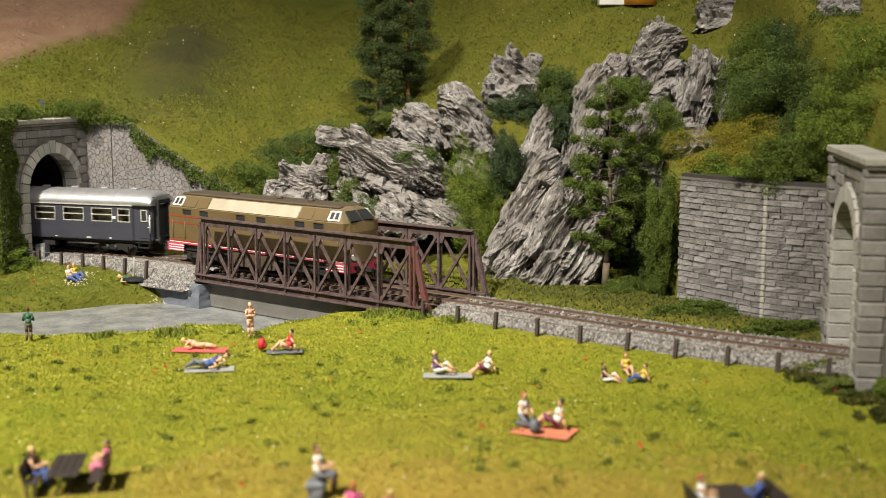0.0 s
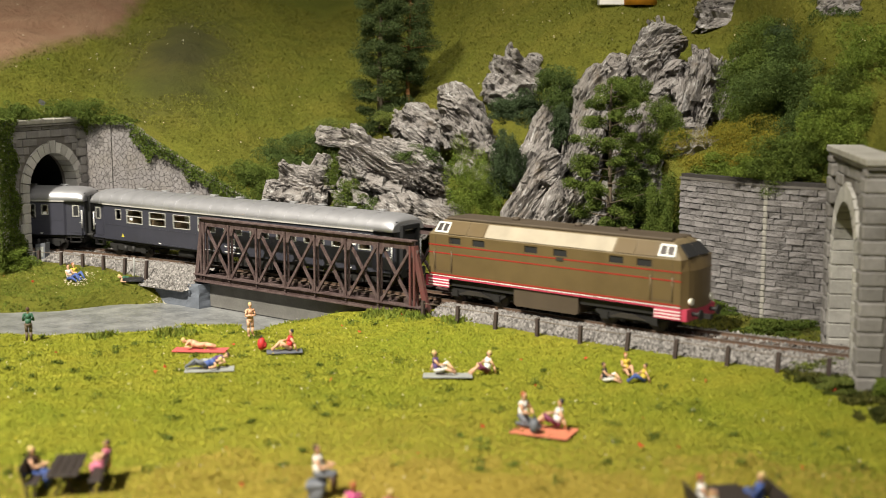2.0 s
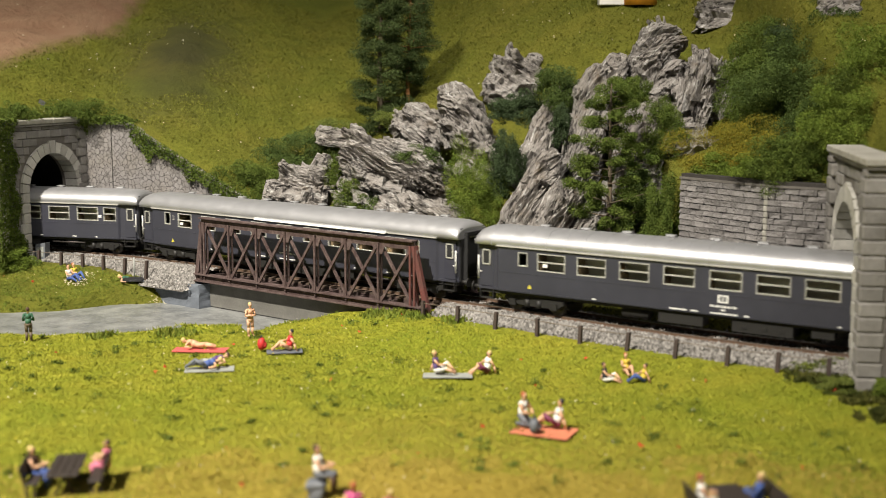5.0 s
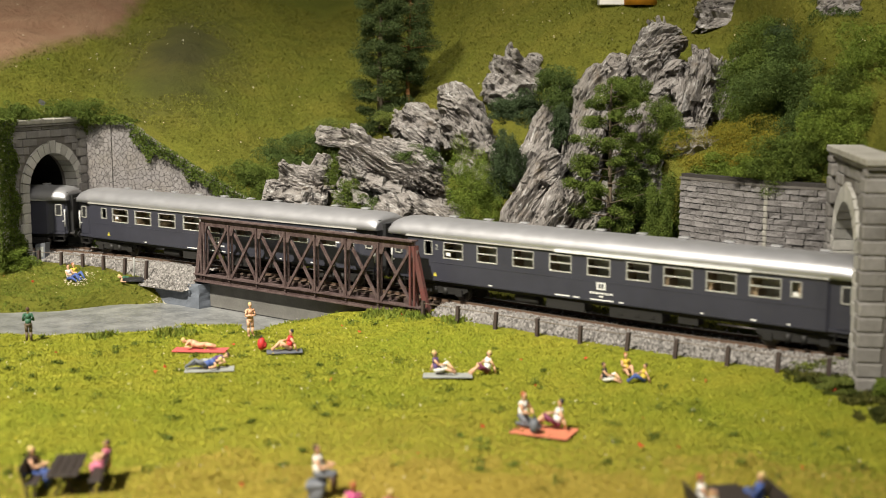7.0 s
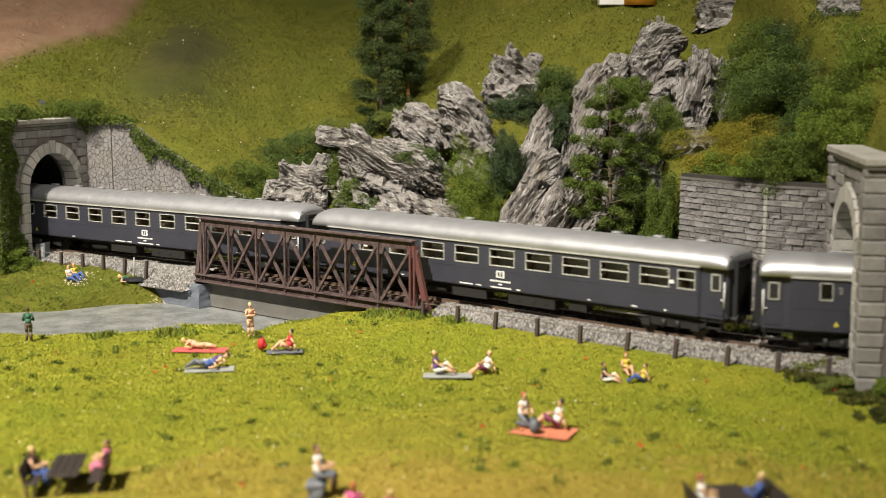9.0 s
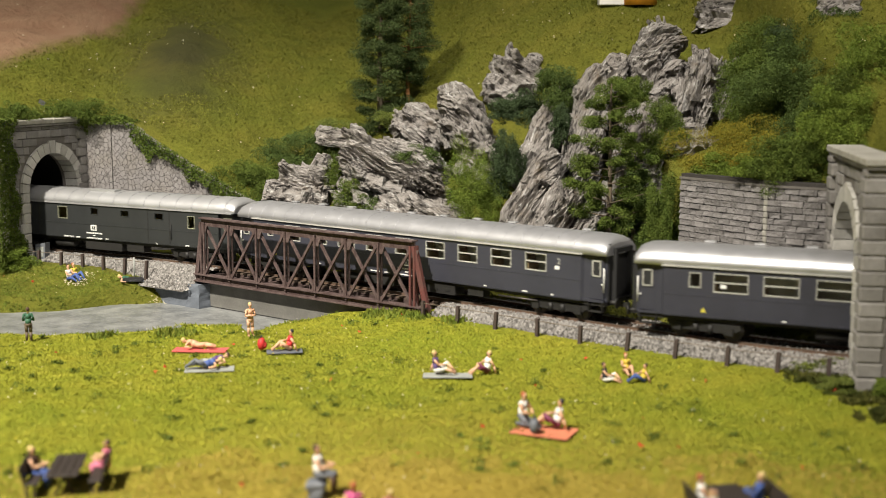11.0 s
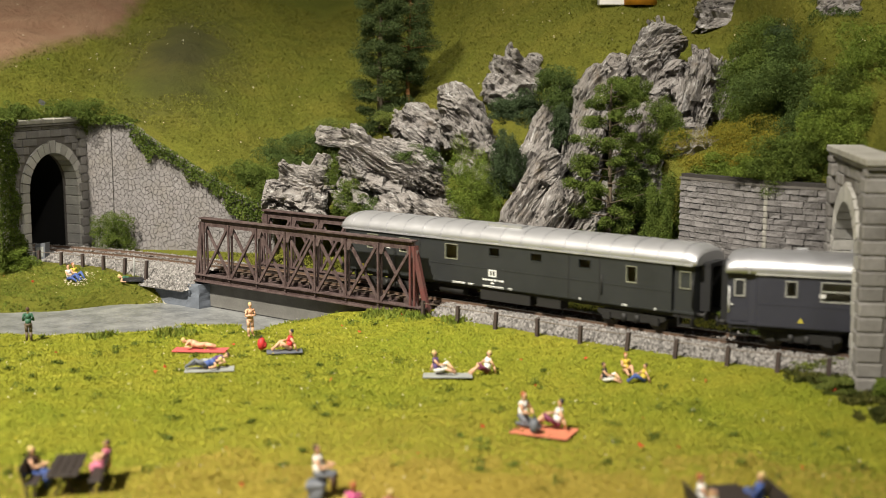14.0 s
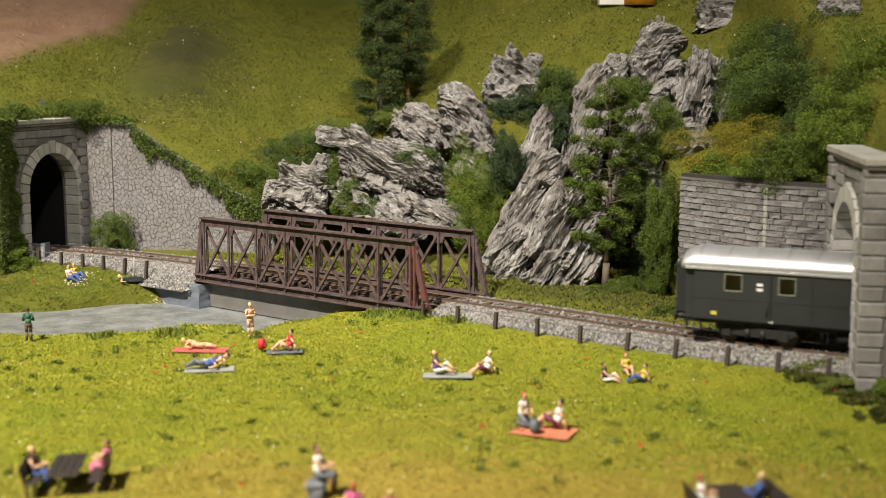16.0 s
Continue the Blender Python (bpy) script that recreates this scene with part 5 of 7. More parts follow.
    part("yellow_plate", bm, M["yellow"], v)
    bm = bmesh.new()
    box(bm, -L, L, -1.2, 1.2, 0.88, 1.08)
    box(bm, -1.3, 1.8, -1.25, -0.4, 0.4, 0.9)
    box(bm, 2.2, 3.6, -1.22, -0.5, 0.45, 0.9)
    rod(bm, (-4.2, -0.8, 0.62), (-2.6, -0.8, 0.62), 0.25, n=10)
    part("underframe", bm, M["chassis"], v)
    for sgn in (-1, 1):
        buffers(v, sgn * L, sgn)
        bm = bmesh.new()
        x0, x1 = sorted((sgn * L, sgn * (L + 0.5)))
        for y in (-0.7, 0.54):
            box(bm, x0, x1, y, y + 0.16, 1.2, 3.3)
        box(bm, x0, x1, -0.7, 0.7, 3.25, 3.45)
        box(bm, x0, x1, -0.6, 0.6, 1.12, 1.2)
        part("gangway", bm, M["rubber"], v)
        bm = bmesh.new()
        for s in (-1, 1):
            xx = sgn * 10.4
            box(bm, xx - .35, xx + .35, min(s * 1.0, s * 1.28), max(s * 1.0, s * 1.28), 0.5, 0.56)
            box(bm, xx - .35, xx - .3, min(s * 1.0, s * 1.28), max(s * 1.0, s * 1.28), 0.5, 1.05)
            box(bm, xx + .3, xx + .35, min(s * 1.0, s * 1.28), max(s * 1.0, s * 1.28), 0.5, 1.05)
        part("step", bm, M["chassis"], v)
    for x in (-7.5, 7.5):
        bogie(v, x, 2.6)
    return v


S1 = -34.467
TRAIN = [
    (locomotive(), S1 + 34.467 - 16.16 + 4.26, 4.6),
    (coach("slate-grey express coach with ribbed silver roof, behind the locomotive", FIRST, None, True), S1, 9.5),
    (coach("slate-grey second-class coach with smooth silver roof", SECOND, "2", False, (-2.6, 7.6)), S1 - 27.1, 9.5),
    (coach("slate-grey express coach with cream window frames", FIRST, "2", False, None, 9.5), S1 - 53.9, 9.5),
    (coach("slate-grey coach with ribbed silver roof ahead of the van", THIRD, "2", True, None, 9.75), S1 - 81.2, 9.5),
    (luggage_van(), S1 - 106.6, 7.5),
]


def vehicle_pose(s, pivot):
    x0, y0, _ = track(s - pivot)
    x1, y1, _ = track(s + pivot)
    return at((x0 + x1) / 2, (y0 + y1) / 2, 0, 0, 0, math.degrees(math.atan2(y1 - y0, x1 - x0)))


def motions():
    """The train runs at a steady pace; bogies follow the curve and wheels roll."""
    for v, s0, pivot in TRAIN:
        walk(v, [(t, vehicle_pose(s0 + SPEED * t, pivot)) for t in np.linspace(0, 16, 65)])
        for b, owner, x in BOGIES:
            if owner is v:
                rows = []
                for t in np.linspace(0, 16, 33):
                    m = vehicle_pose(s0 + SPEED * t, pivot)
                    lead = math.degrees(track(s0 + x + SPEED * t)[2] - m.to_euler().z)
                    rows.append((t, at(x, 0, 0, 0, 0, (lead + 180) % 360 - 180)))
                walk(b, rows)
    for w, x, r in WHEELS:
        walk(w, [(k / 15, at(x, 0, r, 0, math.degrees(SPEED * k / 15 / r), 0)) for k in range(241)])

# ---- rocks ----


_ico = {}


def ico(sub):
    if sub not in _ico:
        bm = bmesh.new()
        bmesh.ops.create_icosphere(bm, subdivisions=sub, radius=1)
        _ico[sub] = (np.array([v.co[:] for v in bm.verts]), np.array([[v.index for v in f.verts] for f in bm.faces]))
        bm.free()
    return _ico[sub]


def rock(x, y, z, w, d, h, lean, strata, seed, label, sub=5, taper=0.22, plates=1.5):
    """A crag of broken layers about w x d x h, leaning by lean degrees, its layers rising by strata degrees."""
    p, faces = ico(sub)
    p = np.sign(p) * np.abs(p) ** 0.6
    q = p * np.array([w, d, h]) / 2
    k = 1 - taper * (p[:, 2] + 0.2)
    q[:, :2] *= k[:, None]
    o = np.array([seed * 7.3, seed * 3.1, seed * 5.7])
    q *= (1 + 0.16 * vnoise3(q * 0.45 + o, seed))[:, None]
    ca, sa = math.cos(radians(strata)), math.sin(radians(strata))
    u = -q[:, 0] * sa + q[:, 2] * ca + 0.22 * q[:, 1]
    t = q[:, 0] * ca + q[:, 2] * sa
    yy = q[:, 1]
    wob = 0.45 * vnoise3(np.stack([t * 0.35, yy * 0.5, u * 0.4], 1) + o, seed + 1)
    fine = 1 - 2.2 * np.abs(vnoise3(np.stack([t * 0.8, yy * 2.2, u * 4.2], 1) + o, seed + 2))
    micro = 1 - 2.2 * np.abs(vnoise3(np.stack([t * 2.4, yy * 6.0, u * 12.0], 1) + o, seed + 3))
    pu = u * plates + 2.0 * wob
    plate = np.floor(pu)
    block = np.floor(t * 0.27 + 3.0 * hash3(plate, plate * 0, plate * 0, seed) + 0.6 * wob)
    plate2 = np.floor(pu * 2.7 + 0.5 * fine)
    block2 = np.floor(t * 0.7 + 3.0 * hash3(plate2, plate2 * 0 + 5, plate2 * 0, seed) + 0.4 * fine)
    n = p / np.array([w, d, h])
    n /= np.linalg.norm(n, axis=1, keepdims=True)
    size = min(1.25, 0.34 * min(w, h))
    amt = 0.40 * hash3(plate, block, plate * 0 + 1, seed) + 0.24 * hash3(plate2, block2, plate * 0 + 2, seed) + 0.34 * (pu - plate - 0.5) + 0.12 * fine + 0.08 * micro
    q = q + n * (amt * size)[:, None]
    stretch = 1 + 0.13 * hash3(plate, plate * 0 + 3, plate * 0, seed)
    t2 = (q[:, 0] * ca + q[:, 2] * sa) * (stretch - 1)
    q[:, 0] += t2 * ca
    q[:, 2] += t2 * sa
    cl, sl = math.cos(radians(lean)), math.sin(radians(lean))
    v = np.stack([q[:, 0] * cl + q[:, 2] * sl, q[:, 1], -q[:, 0] * sl + q[:, 2] * cl], 1)
    # stored in the frame of its layers: x along them, z across them
    v = np.stack([v[:, 0] * ca + v[:, 2] * sa, v[:, 1], -v[:, 0] * sa + v[:, 2] * ca], 1)
    thing("rock", at(x, y, z, 0, -strata, 0), label, "rock", "crags of the cliff", "", mesh_np("rock", v, faces, M["rock"]))


rock(-9.38, 79.6, 4.20, 4.3, 3.0, 3.7, 10, -15, 1, "grey boulder with an overhanging hollow", 6, plates=0.8)
rock(-3.30, 79.3, 5.01, 7.48, 4.0, 4.67, 14, -22, 2, "broad layered grey crag sloping towards the bridge", 7)
rock(-1.31, 77.5, 2.88, 6.87, 3.0, 2.28, 12, -28, 3, "low grey-brown crag behind the bridge", 6)
rock(-1.40, 84, 8.38, 3.86, 3.0, 2.46, 15, -30, 4, "grey crag below the tall trees", 5)
rock(1.56, 82.5, 8.10, 2.62, 3.0, 5.90, -25, -55, 5, "steep ribbed grey crag", 6)
rock(5.28, 86, 11.12, 4.25, 3.0, 3.63, 0, -30, 6, "rounded grey crag on the upper slope", 5)
rock(4.88, 73.5, 3.01, 2.16, 3.5, 7.84, 22, 65, 7, "slanting grey slab at the cliff foot", 7)
rock(7.34, 71.5, 2.30, 3.44, 3.2, 5.86, 12, 70, 8, "big pale grey slab at the cliff foot", 7)
rock(8.79, 76, 8.42, 1.98, 3.5, 8.68, 12, 70, 9, "tall grey crag of the cliff", 7)
rock(13.16, 78, 11.52, 2.87, 4.0, 6.64, 18, 48, 10, "highest jagged grey peak of the cliff", 7)
rock(16.27, 75.5, 10.12, 3.86, 3.5, 5.03, 6, 80, 11, "upright pale grey slab of the cliff", 7)
rock(14.96, 73.5, 7.28, 3.86, 2.5, 2.74, 38, 45, 12, "slanting grey ledge above the wall", 5)
rock(6.06, 78, 7.43, 1.84, 3.0, 5.48, 22, 65, 13, "grey crag between dark bushes", 5)
rock(11.44, 74, 4.93, 2.83, 3.0, 10.26, 8, 70, 14, "shaded grey crag behind the slender tree", 7)
rock(10.33, 77.5, 11.26, 1.79, 2.5, 3.62, 15, 60, 15, "small pointed grey crag", 5)
rock(19.3, 84.4, 15.5, 4.6, 4.0, 2.8, 0, 10, 16, "brown rock outcrop on the upper slope", 5)
rock(22.7, 71.2, 15.6, 2.4, 3.0, 1.5, 0, 10, 17, "brown rock on the upper slope", 5)
rock(7.77, 79.5, 5.13, 5.58, 3.5, 11.90, 14, 65, 18, "broad grey rock face at the back of the cliff", 7)
rock(15.23, 78.5, 7.75, 4.83, 3.0, 7.90, 14, 60, 19, "grey rock face behind the peak", 6)
rock(2.09, 80.5, 6.63, 2.86, 2.5, 3.80, -20, -50, 20, "ribbed grey crag beside the light bush", 5)
rock(-6.84, 83, 7.63, 3.61, 2.0, 1.32, 5, -10, 21, "low pale rocks at the grass edge", 5)

# ---- foliage ----
M.update({
    "leaf_dark": leafy("dark_green_leaf", (0.058, 0.092, 0.02), (0.105, 0.145, 0.036)),
    "leaf_mid": leafy("green_leaf", (0.070, 0.110, 0.016), (0.135, 0.165, 0.032)),
    "leaf_light": leafy("light_green_leaf", (0.115, 0.172, 0.022), (0.185, 0.225, 0.036)),
    "leaf_yellow": leafy("yellow_leaf", (0.26, 0.205, 0.02), (0.12, 0.14, 0.02)),
    "leaf_olive": leafy("olive_leaf", (0.12, 0.155, 0.03), (0.20, 0.22, 0.05)),
    "leaf_blue": leafy("bluish_leaf", (0.042, 0.066, 0.028), (0.068, 0.098, 0.04)),
    "leaf_pine": leafy("pine_leaf", (0.045, 0.07, 0.02), (0.085, 0.11, 0.034)),
    "blade": leafy("grass_blade", (0.28, 0.30, 0.028), (0.37, 0.345, 0.045), spread=0.3),
    "blade_hill": leafy("hill_grass_blade", (0.15, 0.162, 0.023), (0.20, 0.187, 0.032), spread=0.2),
    "blade_green": leafy("lush_grass_blade", (0.08, 0.115, 0.018), (0.16, 0.185, 0.025), spread=0.3),
    # shade behind the track is put into this darker blade colour
    "blade_verge": leafy("verge_grass_blade", (0.06, 0.075, 0.016), (0.13, 0.12, 0.028), spread=0.3),
    "blade_dry": leafy("dry_grass_blade", (0.33, 0.25, 0.045), (0.44, 0.34, 0.07), spread=0.3),
    "blade_bank": leafy("bank_grass_blade", (0.13, 0.18, 0.024), (0.26, 0.26, 0.04), spread=0.3),
    "petal": leafy("pale_petal", (0.75, 0.72, 0.55), (0.70, 0.55, 0.35), spread=0.05),
    "poppy": leafy("red_petal", (0.55, 0.05, 0.03), (0.60, 0.12, 0.05), spread=0.05),
    "gold": leafy("yellow_petal", (0.60, 0.50, 0.04), (0.65, 0.58, 0.10), spread=0.05),
})


def leaf_quads(c, size, rng, flat=0.0):
    """Small three-cornered leaves round the points c."""
    n = len(c)
    a = rng.normal(size=(n, 3))
    a[:, 2] *= 1 - flat
    a /= np.linalg.norm(a, axis=1, keepdims=True)
    b = np.cross(a, rng.normal(size=(n, 3)))
    b /= np.linalg.norm(b, axis=1, keepdims=True)
    s = size * rng.uniform(0.6, 1.4, (n, 1))
    v = np.stack([c - a * s, c + b * s * 0.75, c + a * s], 1)
    return v.reshape(-1, 3), np.arange(3 * n).reshape(n, 3)


def clump_points(n, r, rng, lumps=9, hollow=0.5):
    """Points in an uneven bush: many overlapping lumps of different size within radii r."""
    r = np.asarray(r, float)
    cs = rng.normal(size=(lumps, 3))
    cs /= np.linalg.norm(cs, axis=1, keepdims=True)
    cs *= rng.uniform(0.2, 0.92, (lumps, 1)) ** 0.7
    rad = rng.uniform(0.09, 0.30, lumps)
    w = rad ** 2
    k = rng.choice(lumps, n, p=w / w.sum())
    d = rng.normal(size=(n, 3))
    d /= np.linalg.norm(d, axis=1, keepdims=True)
    rr = rng.uniform(hollow, 1.08, (n, 1)) ** 0.7
    rr = np.where(rng.random((n, 1)) < 0.12, rr * rng.uniform(1.0, 1.55, (n, 1)), rr)
    return (cs[k] + d * rad[k, None] * rr) * r


def bush(x, y, z, rx, ry, rz, n, mat, label, seed, leaf=0.10, name="bush", lumps=70):
    rng = np.random.default_rng(seed)
    c = clump_points(int(n * 3.6), (rx * 1.15, ry * 1.15, rz * 1.15), rng, lumps)
    v, f = leaf_quads(c, leaf * 0.56, rng)
    thing(name, at(x, y, z), label, name.replace("_", " "), "bushes on the slope", "", mesh_np(name, v, f, M[mat]))


bush(-22.92, 84.6, 0.91, 1.48, 1.2, 1.54, 4500, "leaf_mid", "round green bush at the foot of the rubble wall", 50, 0.09)
bush(-28.11, 79.3, -0.30, 1.33, 1.2, 0.83, 4000, "leaf_light", "low green bush beside the tunnel portal", 51, 0.09)
bush(-28.59, 82, 9.09, 1.32, 1.5, 0.94, 3500, "leaf_mid", "green bush above the tunnel portal", 52, 0.1)
bush(-25.84, 86, 8.94, 2.77, 1.5, 1.19, 5000, "leaf_mid", "green creeper bush above the portal coping", 53, 0.1)
bush(-22.76, 87, 8.30, 1.40, 1, 0.60, 2500, "leaf_mid", "low green creeper on the wall top", 54, 0.1)
bush(-9.2, 83.5, 6.5, 3.1, 1.8, 1.6, 9000, "leaf_dark", "low spreading green bush above the boulder", 55, 0.1)
bush(-13.3, 83.6, 4.4, 2.2, 1.2, 1.5, 6500, "leaf_mid", "green bushes along the slope foot", 56, 0.1)
bush(-5.75, 77.6, 3.7, 1.15, 1.0, 1.35, 4000, "leaf_mid", "green bush between the crags", 57, 0.1)
bush(-6.5, 79.4, 5.3, 1.3, 1.1, 1.3, 4000, "leaf_mid", "green bush beside the boulder", 95, 0.09)
bush(-4.26, 77, 3.21, 0.89, 0.8, 0.89, 2000, "leaf_dark", "dark bush in a cleft", 58, 0.1)
bush(1.84, 76.2, 4.10, 1.98, 1.6, 3.09, 9000, "leaf_light", "large light-green bush between crags and cliff", 59, 0.09)
bush(-1.59, 78.4, 6.25, 1.81, 1.2, 0.91, 4500, "leaf_dark", "dark low bush on the crag", 60, 0.1)
bush(4.03, 75.8, 6.34, 1.09, 1.2, 1.93, 5000, "leaf_blue", "bluish dark bush in the cliff", 61, 0.1)
bush(4.76, 79, 9.54, 1.81, 1.2, 1.09, 5000, "leaf_blue", "bluish spreading bush on the cliff", 62, 0.1)
bush(7.06, 77.6, 10.83, 1.33, 1.2, 1.60, 4500, "leaf_dark", "dark-green bush behind the cliff", 63, 0.1)
bush(7.16, 74.6, 8.67, 0.60, 0.8, 1.20, 2200, "leaf_blue", "small bluish bush in a cleft", 64, 0.1)
bush(12.05, 66.4, 2.9, 1.05, 1.2, 3.3, 9500, "leaf_mid", "tall green bush beside the ashlar wall", 65, 0.1)
bush(12.88, 72.4, 8.27, 1.50, 1.3, 2.00, 5500, "leaf_mid", "green bush on the cliff ledge", 66, 0.1)
bush(11.64, 74.4, 10.63, 0.85, 0.9, 1.11, 2500, "leaf_mid", "small green bush on the cliff", 67, 0.1)
bush(11.91, 70, 0.56, 0.90, 0.9, 1.31, 3000, "leaf_dark", "dark bush at the cliff foot", 68, 0.1)
bush(18.47, 71.5, 10.76, 2.15, 2.40, 3.00, 9600, "leaf_mid", "green bush beside the pale slab", 69, 0.11)
bush(19.85, 67.5, 10.46, 3.29, 2.64, 2.73, 15600, "leaf_dark", "large dark-green bush on the slope", 70, 0.11)
bush(21.20, 72.5, 13.20, 2.27, 2.40, 2.42, 8400, "leaf_dark", "dark bush higher on the slope", 71, 0.11)
bush(16.28, 65.5, 7.69, 3.69, 1.92, 1.60, 10800, "leaf_yellow", "yellow flowering bush above the wall", 72, 0.085)
bush(14.50, 64.4, 6.90, 1.30, 0.8, 0.80, 3500, "leaf_light", "light grass-green bush on the wall top", 73, 0.09)
bush(17.54, 60.6, 7.34, 2.45, 1.44, 1.57, 10800, "leaf_mid", "green bush hanging over the wall top", 74, 0.09)
bush(18.99, 74.5, 12.89, 2.44, 1.92, 2.07, 7800, "leaf_mid", "green bush above the pale slab", 75, 0.11)
bush(18.09, 69.5, 9.38, 2.00, 1.80, 1.95, 8400, "leaf_mid", "spreading green bush above the yellow bush", 76, 0.1)
bush(19.34, 63.5, 8.60, 1.65, 1.80, 1.96, 9000, "leaf_dark", "dark-green bush behind the wall", 77, 0.1)
bush(22.07, 69.5, 13.16, 1.98, 2.16, 1.93, 8400, "leaf_dark", "dark green bush under the upper slope", 78, 0.11)
bush(15.04, 64.5, 6.49, 1.72, 0.6, 0.42, 3500, "leaf_olive", "low olive grass tufts on the wall top", 79, 0.08)
bush(-5.07, 82, 6.44, 1.89, 1.2, 0.95, 3500, "leaf_olive", "low olive bush among the crags", 80, 0.09)
bush(-11.5, 82.2, 4.3, 1.7, 1.2, 1.7, 5500, "leaf_mid", "green bush behind the boulder", 81, 0.09)
bush(-7.68, 86, 7.64, 1.98, 1.2, 0.89, 3500, "leaf_olive", "low olive bush at the grass edge", 82, 0.09)
bush(-2.95, 87, 8.58, 2.00, 1.2, 0.90, 3500, "leaf_olive", "low olive growth under the tall trees", 83, 0.09)
bush(19.71, 59.5, 9.44, 2.19, 1.80, 1.76, 10800, "leaf_light", "green bush above the east portal", 84, 0.09)
bush(21.93, 63.0, 11.93, 1.98, 2.40, 2.46, 10800, "leaf_light", "bright green bush on the upper slope", 85, 0.1)
bush(17.80, 47.6, -0.45, 0.55, 0.7, 0.42, 1800, "leaf_light", "yellow-green bush beside the portal pier", 86, 0.08)
bush(10.88, 68, -0.40, 2.39, 1.2, 0.80, 7000, "leaf_mid", "low green undergrowth at the cliff foot", 87, 0.09)
bush(13.4, 61.6, -0.3, 2.20, 0.9, 0.62, 7000, "leaf_mid", "low green undergrowth at the wall foot", 88, 0.09)
bush(16.57, 57.8, -0.25, 1.97, 0.7, 0.5, 7000, "leaf_mid", "low green undergrowth beside the track", 89, 0.09)
bush(16.9, 61.5, 7.3, 2.6, 1.2, 0.7, 6000, "leaf_light", "low light-green bushes along the wall top", 92, 0.08)
bush(20.6, 62.5, 10.3, 2.2, 1.8, 1.7, 9000, "leaf_mid", "broad green bush on the slope above the portal", 93, 0.09)
bush(19.9, 72.0, 13.1, 1.15, 1.0, 1.8, 4500, "leaf_blue", "dark bushy conifer on the upper slope", 94, 0.09)
bush(16.25, 51.0, -0.55, 1.51, 0.5, 0.40, 2600, "leaf_olive", "low green weeds over the ballast foot", 90, 0.08)
bush(16.32, 48.4, -0.55, 1.26, 0.7, 0.30, 2400, "leaf_olive", "low green weeds at the portal pier", 91, 0.09)


def climbing_ivy(p, u, wdir, cover, n, seed, label, mat="leaf_mid", leaf=0.10):
    """Ivy on a wall: p a corner, u along, wdir up; cover(a, b) says how likely a leaf is."""
    rng = np.random.default_rng(seed)
    a, b = rng.random(n), rng.random(n)
    keep = rng.random(n) < cover(a, b)
    a, b = a[keep], b[keep]
    out = np.cross(u, wdir)
    out = np.asarray(out) / np.linalg.norm(out)
    c = np.asarray(p) + a[:, None] * np.asarray(u) + b[:, None] * np.asarray(wdir) + out * rng.uniform(0.02, 0.38, (len(a), 1)) * np.sign(out[1]) * -1
    v, f = leaf_quads(c, leaf, rng)
    thing("climbing_ivy", Matrix.Identity(4), label, "ivy", "", "stuff", mesh_np("climbing_ivy", v, f, M[mat]))


def ragged(a, k, seed):
    return 0.5 + 0.5 * vnoise(a * k, a * 0 + seed, seed)


# ivy on the west portal and over the rubble wall's edge
_pu = np.array([math.cos(la + math.pi / 2), math.sin(la + math.pi / 2), 0])
_pc = np.array([lx, ly, 0]) + 0.12 * np.array([math.cos(la), math.sin(la), 0])
climbing_ivy(_pc - 5.9 * _pu + np.array([0, 0, -0.8]), 2.7 * _pu, (0, 0, 9.8), lambda a, b: (a < 0.55 + 0.45 * ragged(b, 7, 3)) * 0.95, 16000, 31, "green ivy climbing the side of the tunnel portal")
climbing_ivy(_pc + 2.4 * _pu + np.array([0, 0, 6.2]), 2.2 * _pu, (0, 0, 2.9), lambda a, b: (b > 0.85 - 0.85 * ragged(a, 4, 8) * a) * 0.95, 3500, 32, "green ivy hanging beside the portal arch")
_wu = np.array([-11.3 + 26.2, 81.2 - 86.9, 0])
_prof = ([0.0, 4.2, 5.3, 6.6, 8.7, 11.0, 13.2, 16.0], [8.5, 8.45, 8.0, 7.1, 6.0, 4.8, 3.7, 2.6])


def edge_cover(a, b):
    top = np.interp(a * 15.95, *_prof)
    z = b * 10
    hang = 0.25 + 1.5 * ragged(a, 15, 5) ** 2 + 0.5 * ragged(a, 50, 6)
    hang = np.where((a > 0.05) & (a < 0.31), 0.1, hang)
    return ((z > top - hang) & (z < top + 0.45)) * 0.95


climbing_ivy((-26.2, 86.75, 0.0), _wu, (0, 0, 10.0), edge_cover, 60000, 33, "green creeper hanging over the rubble wall's sloping edge")


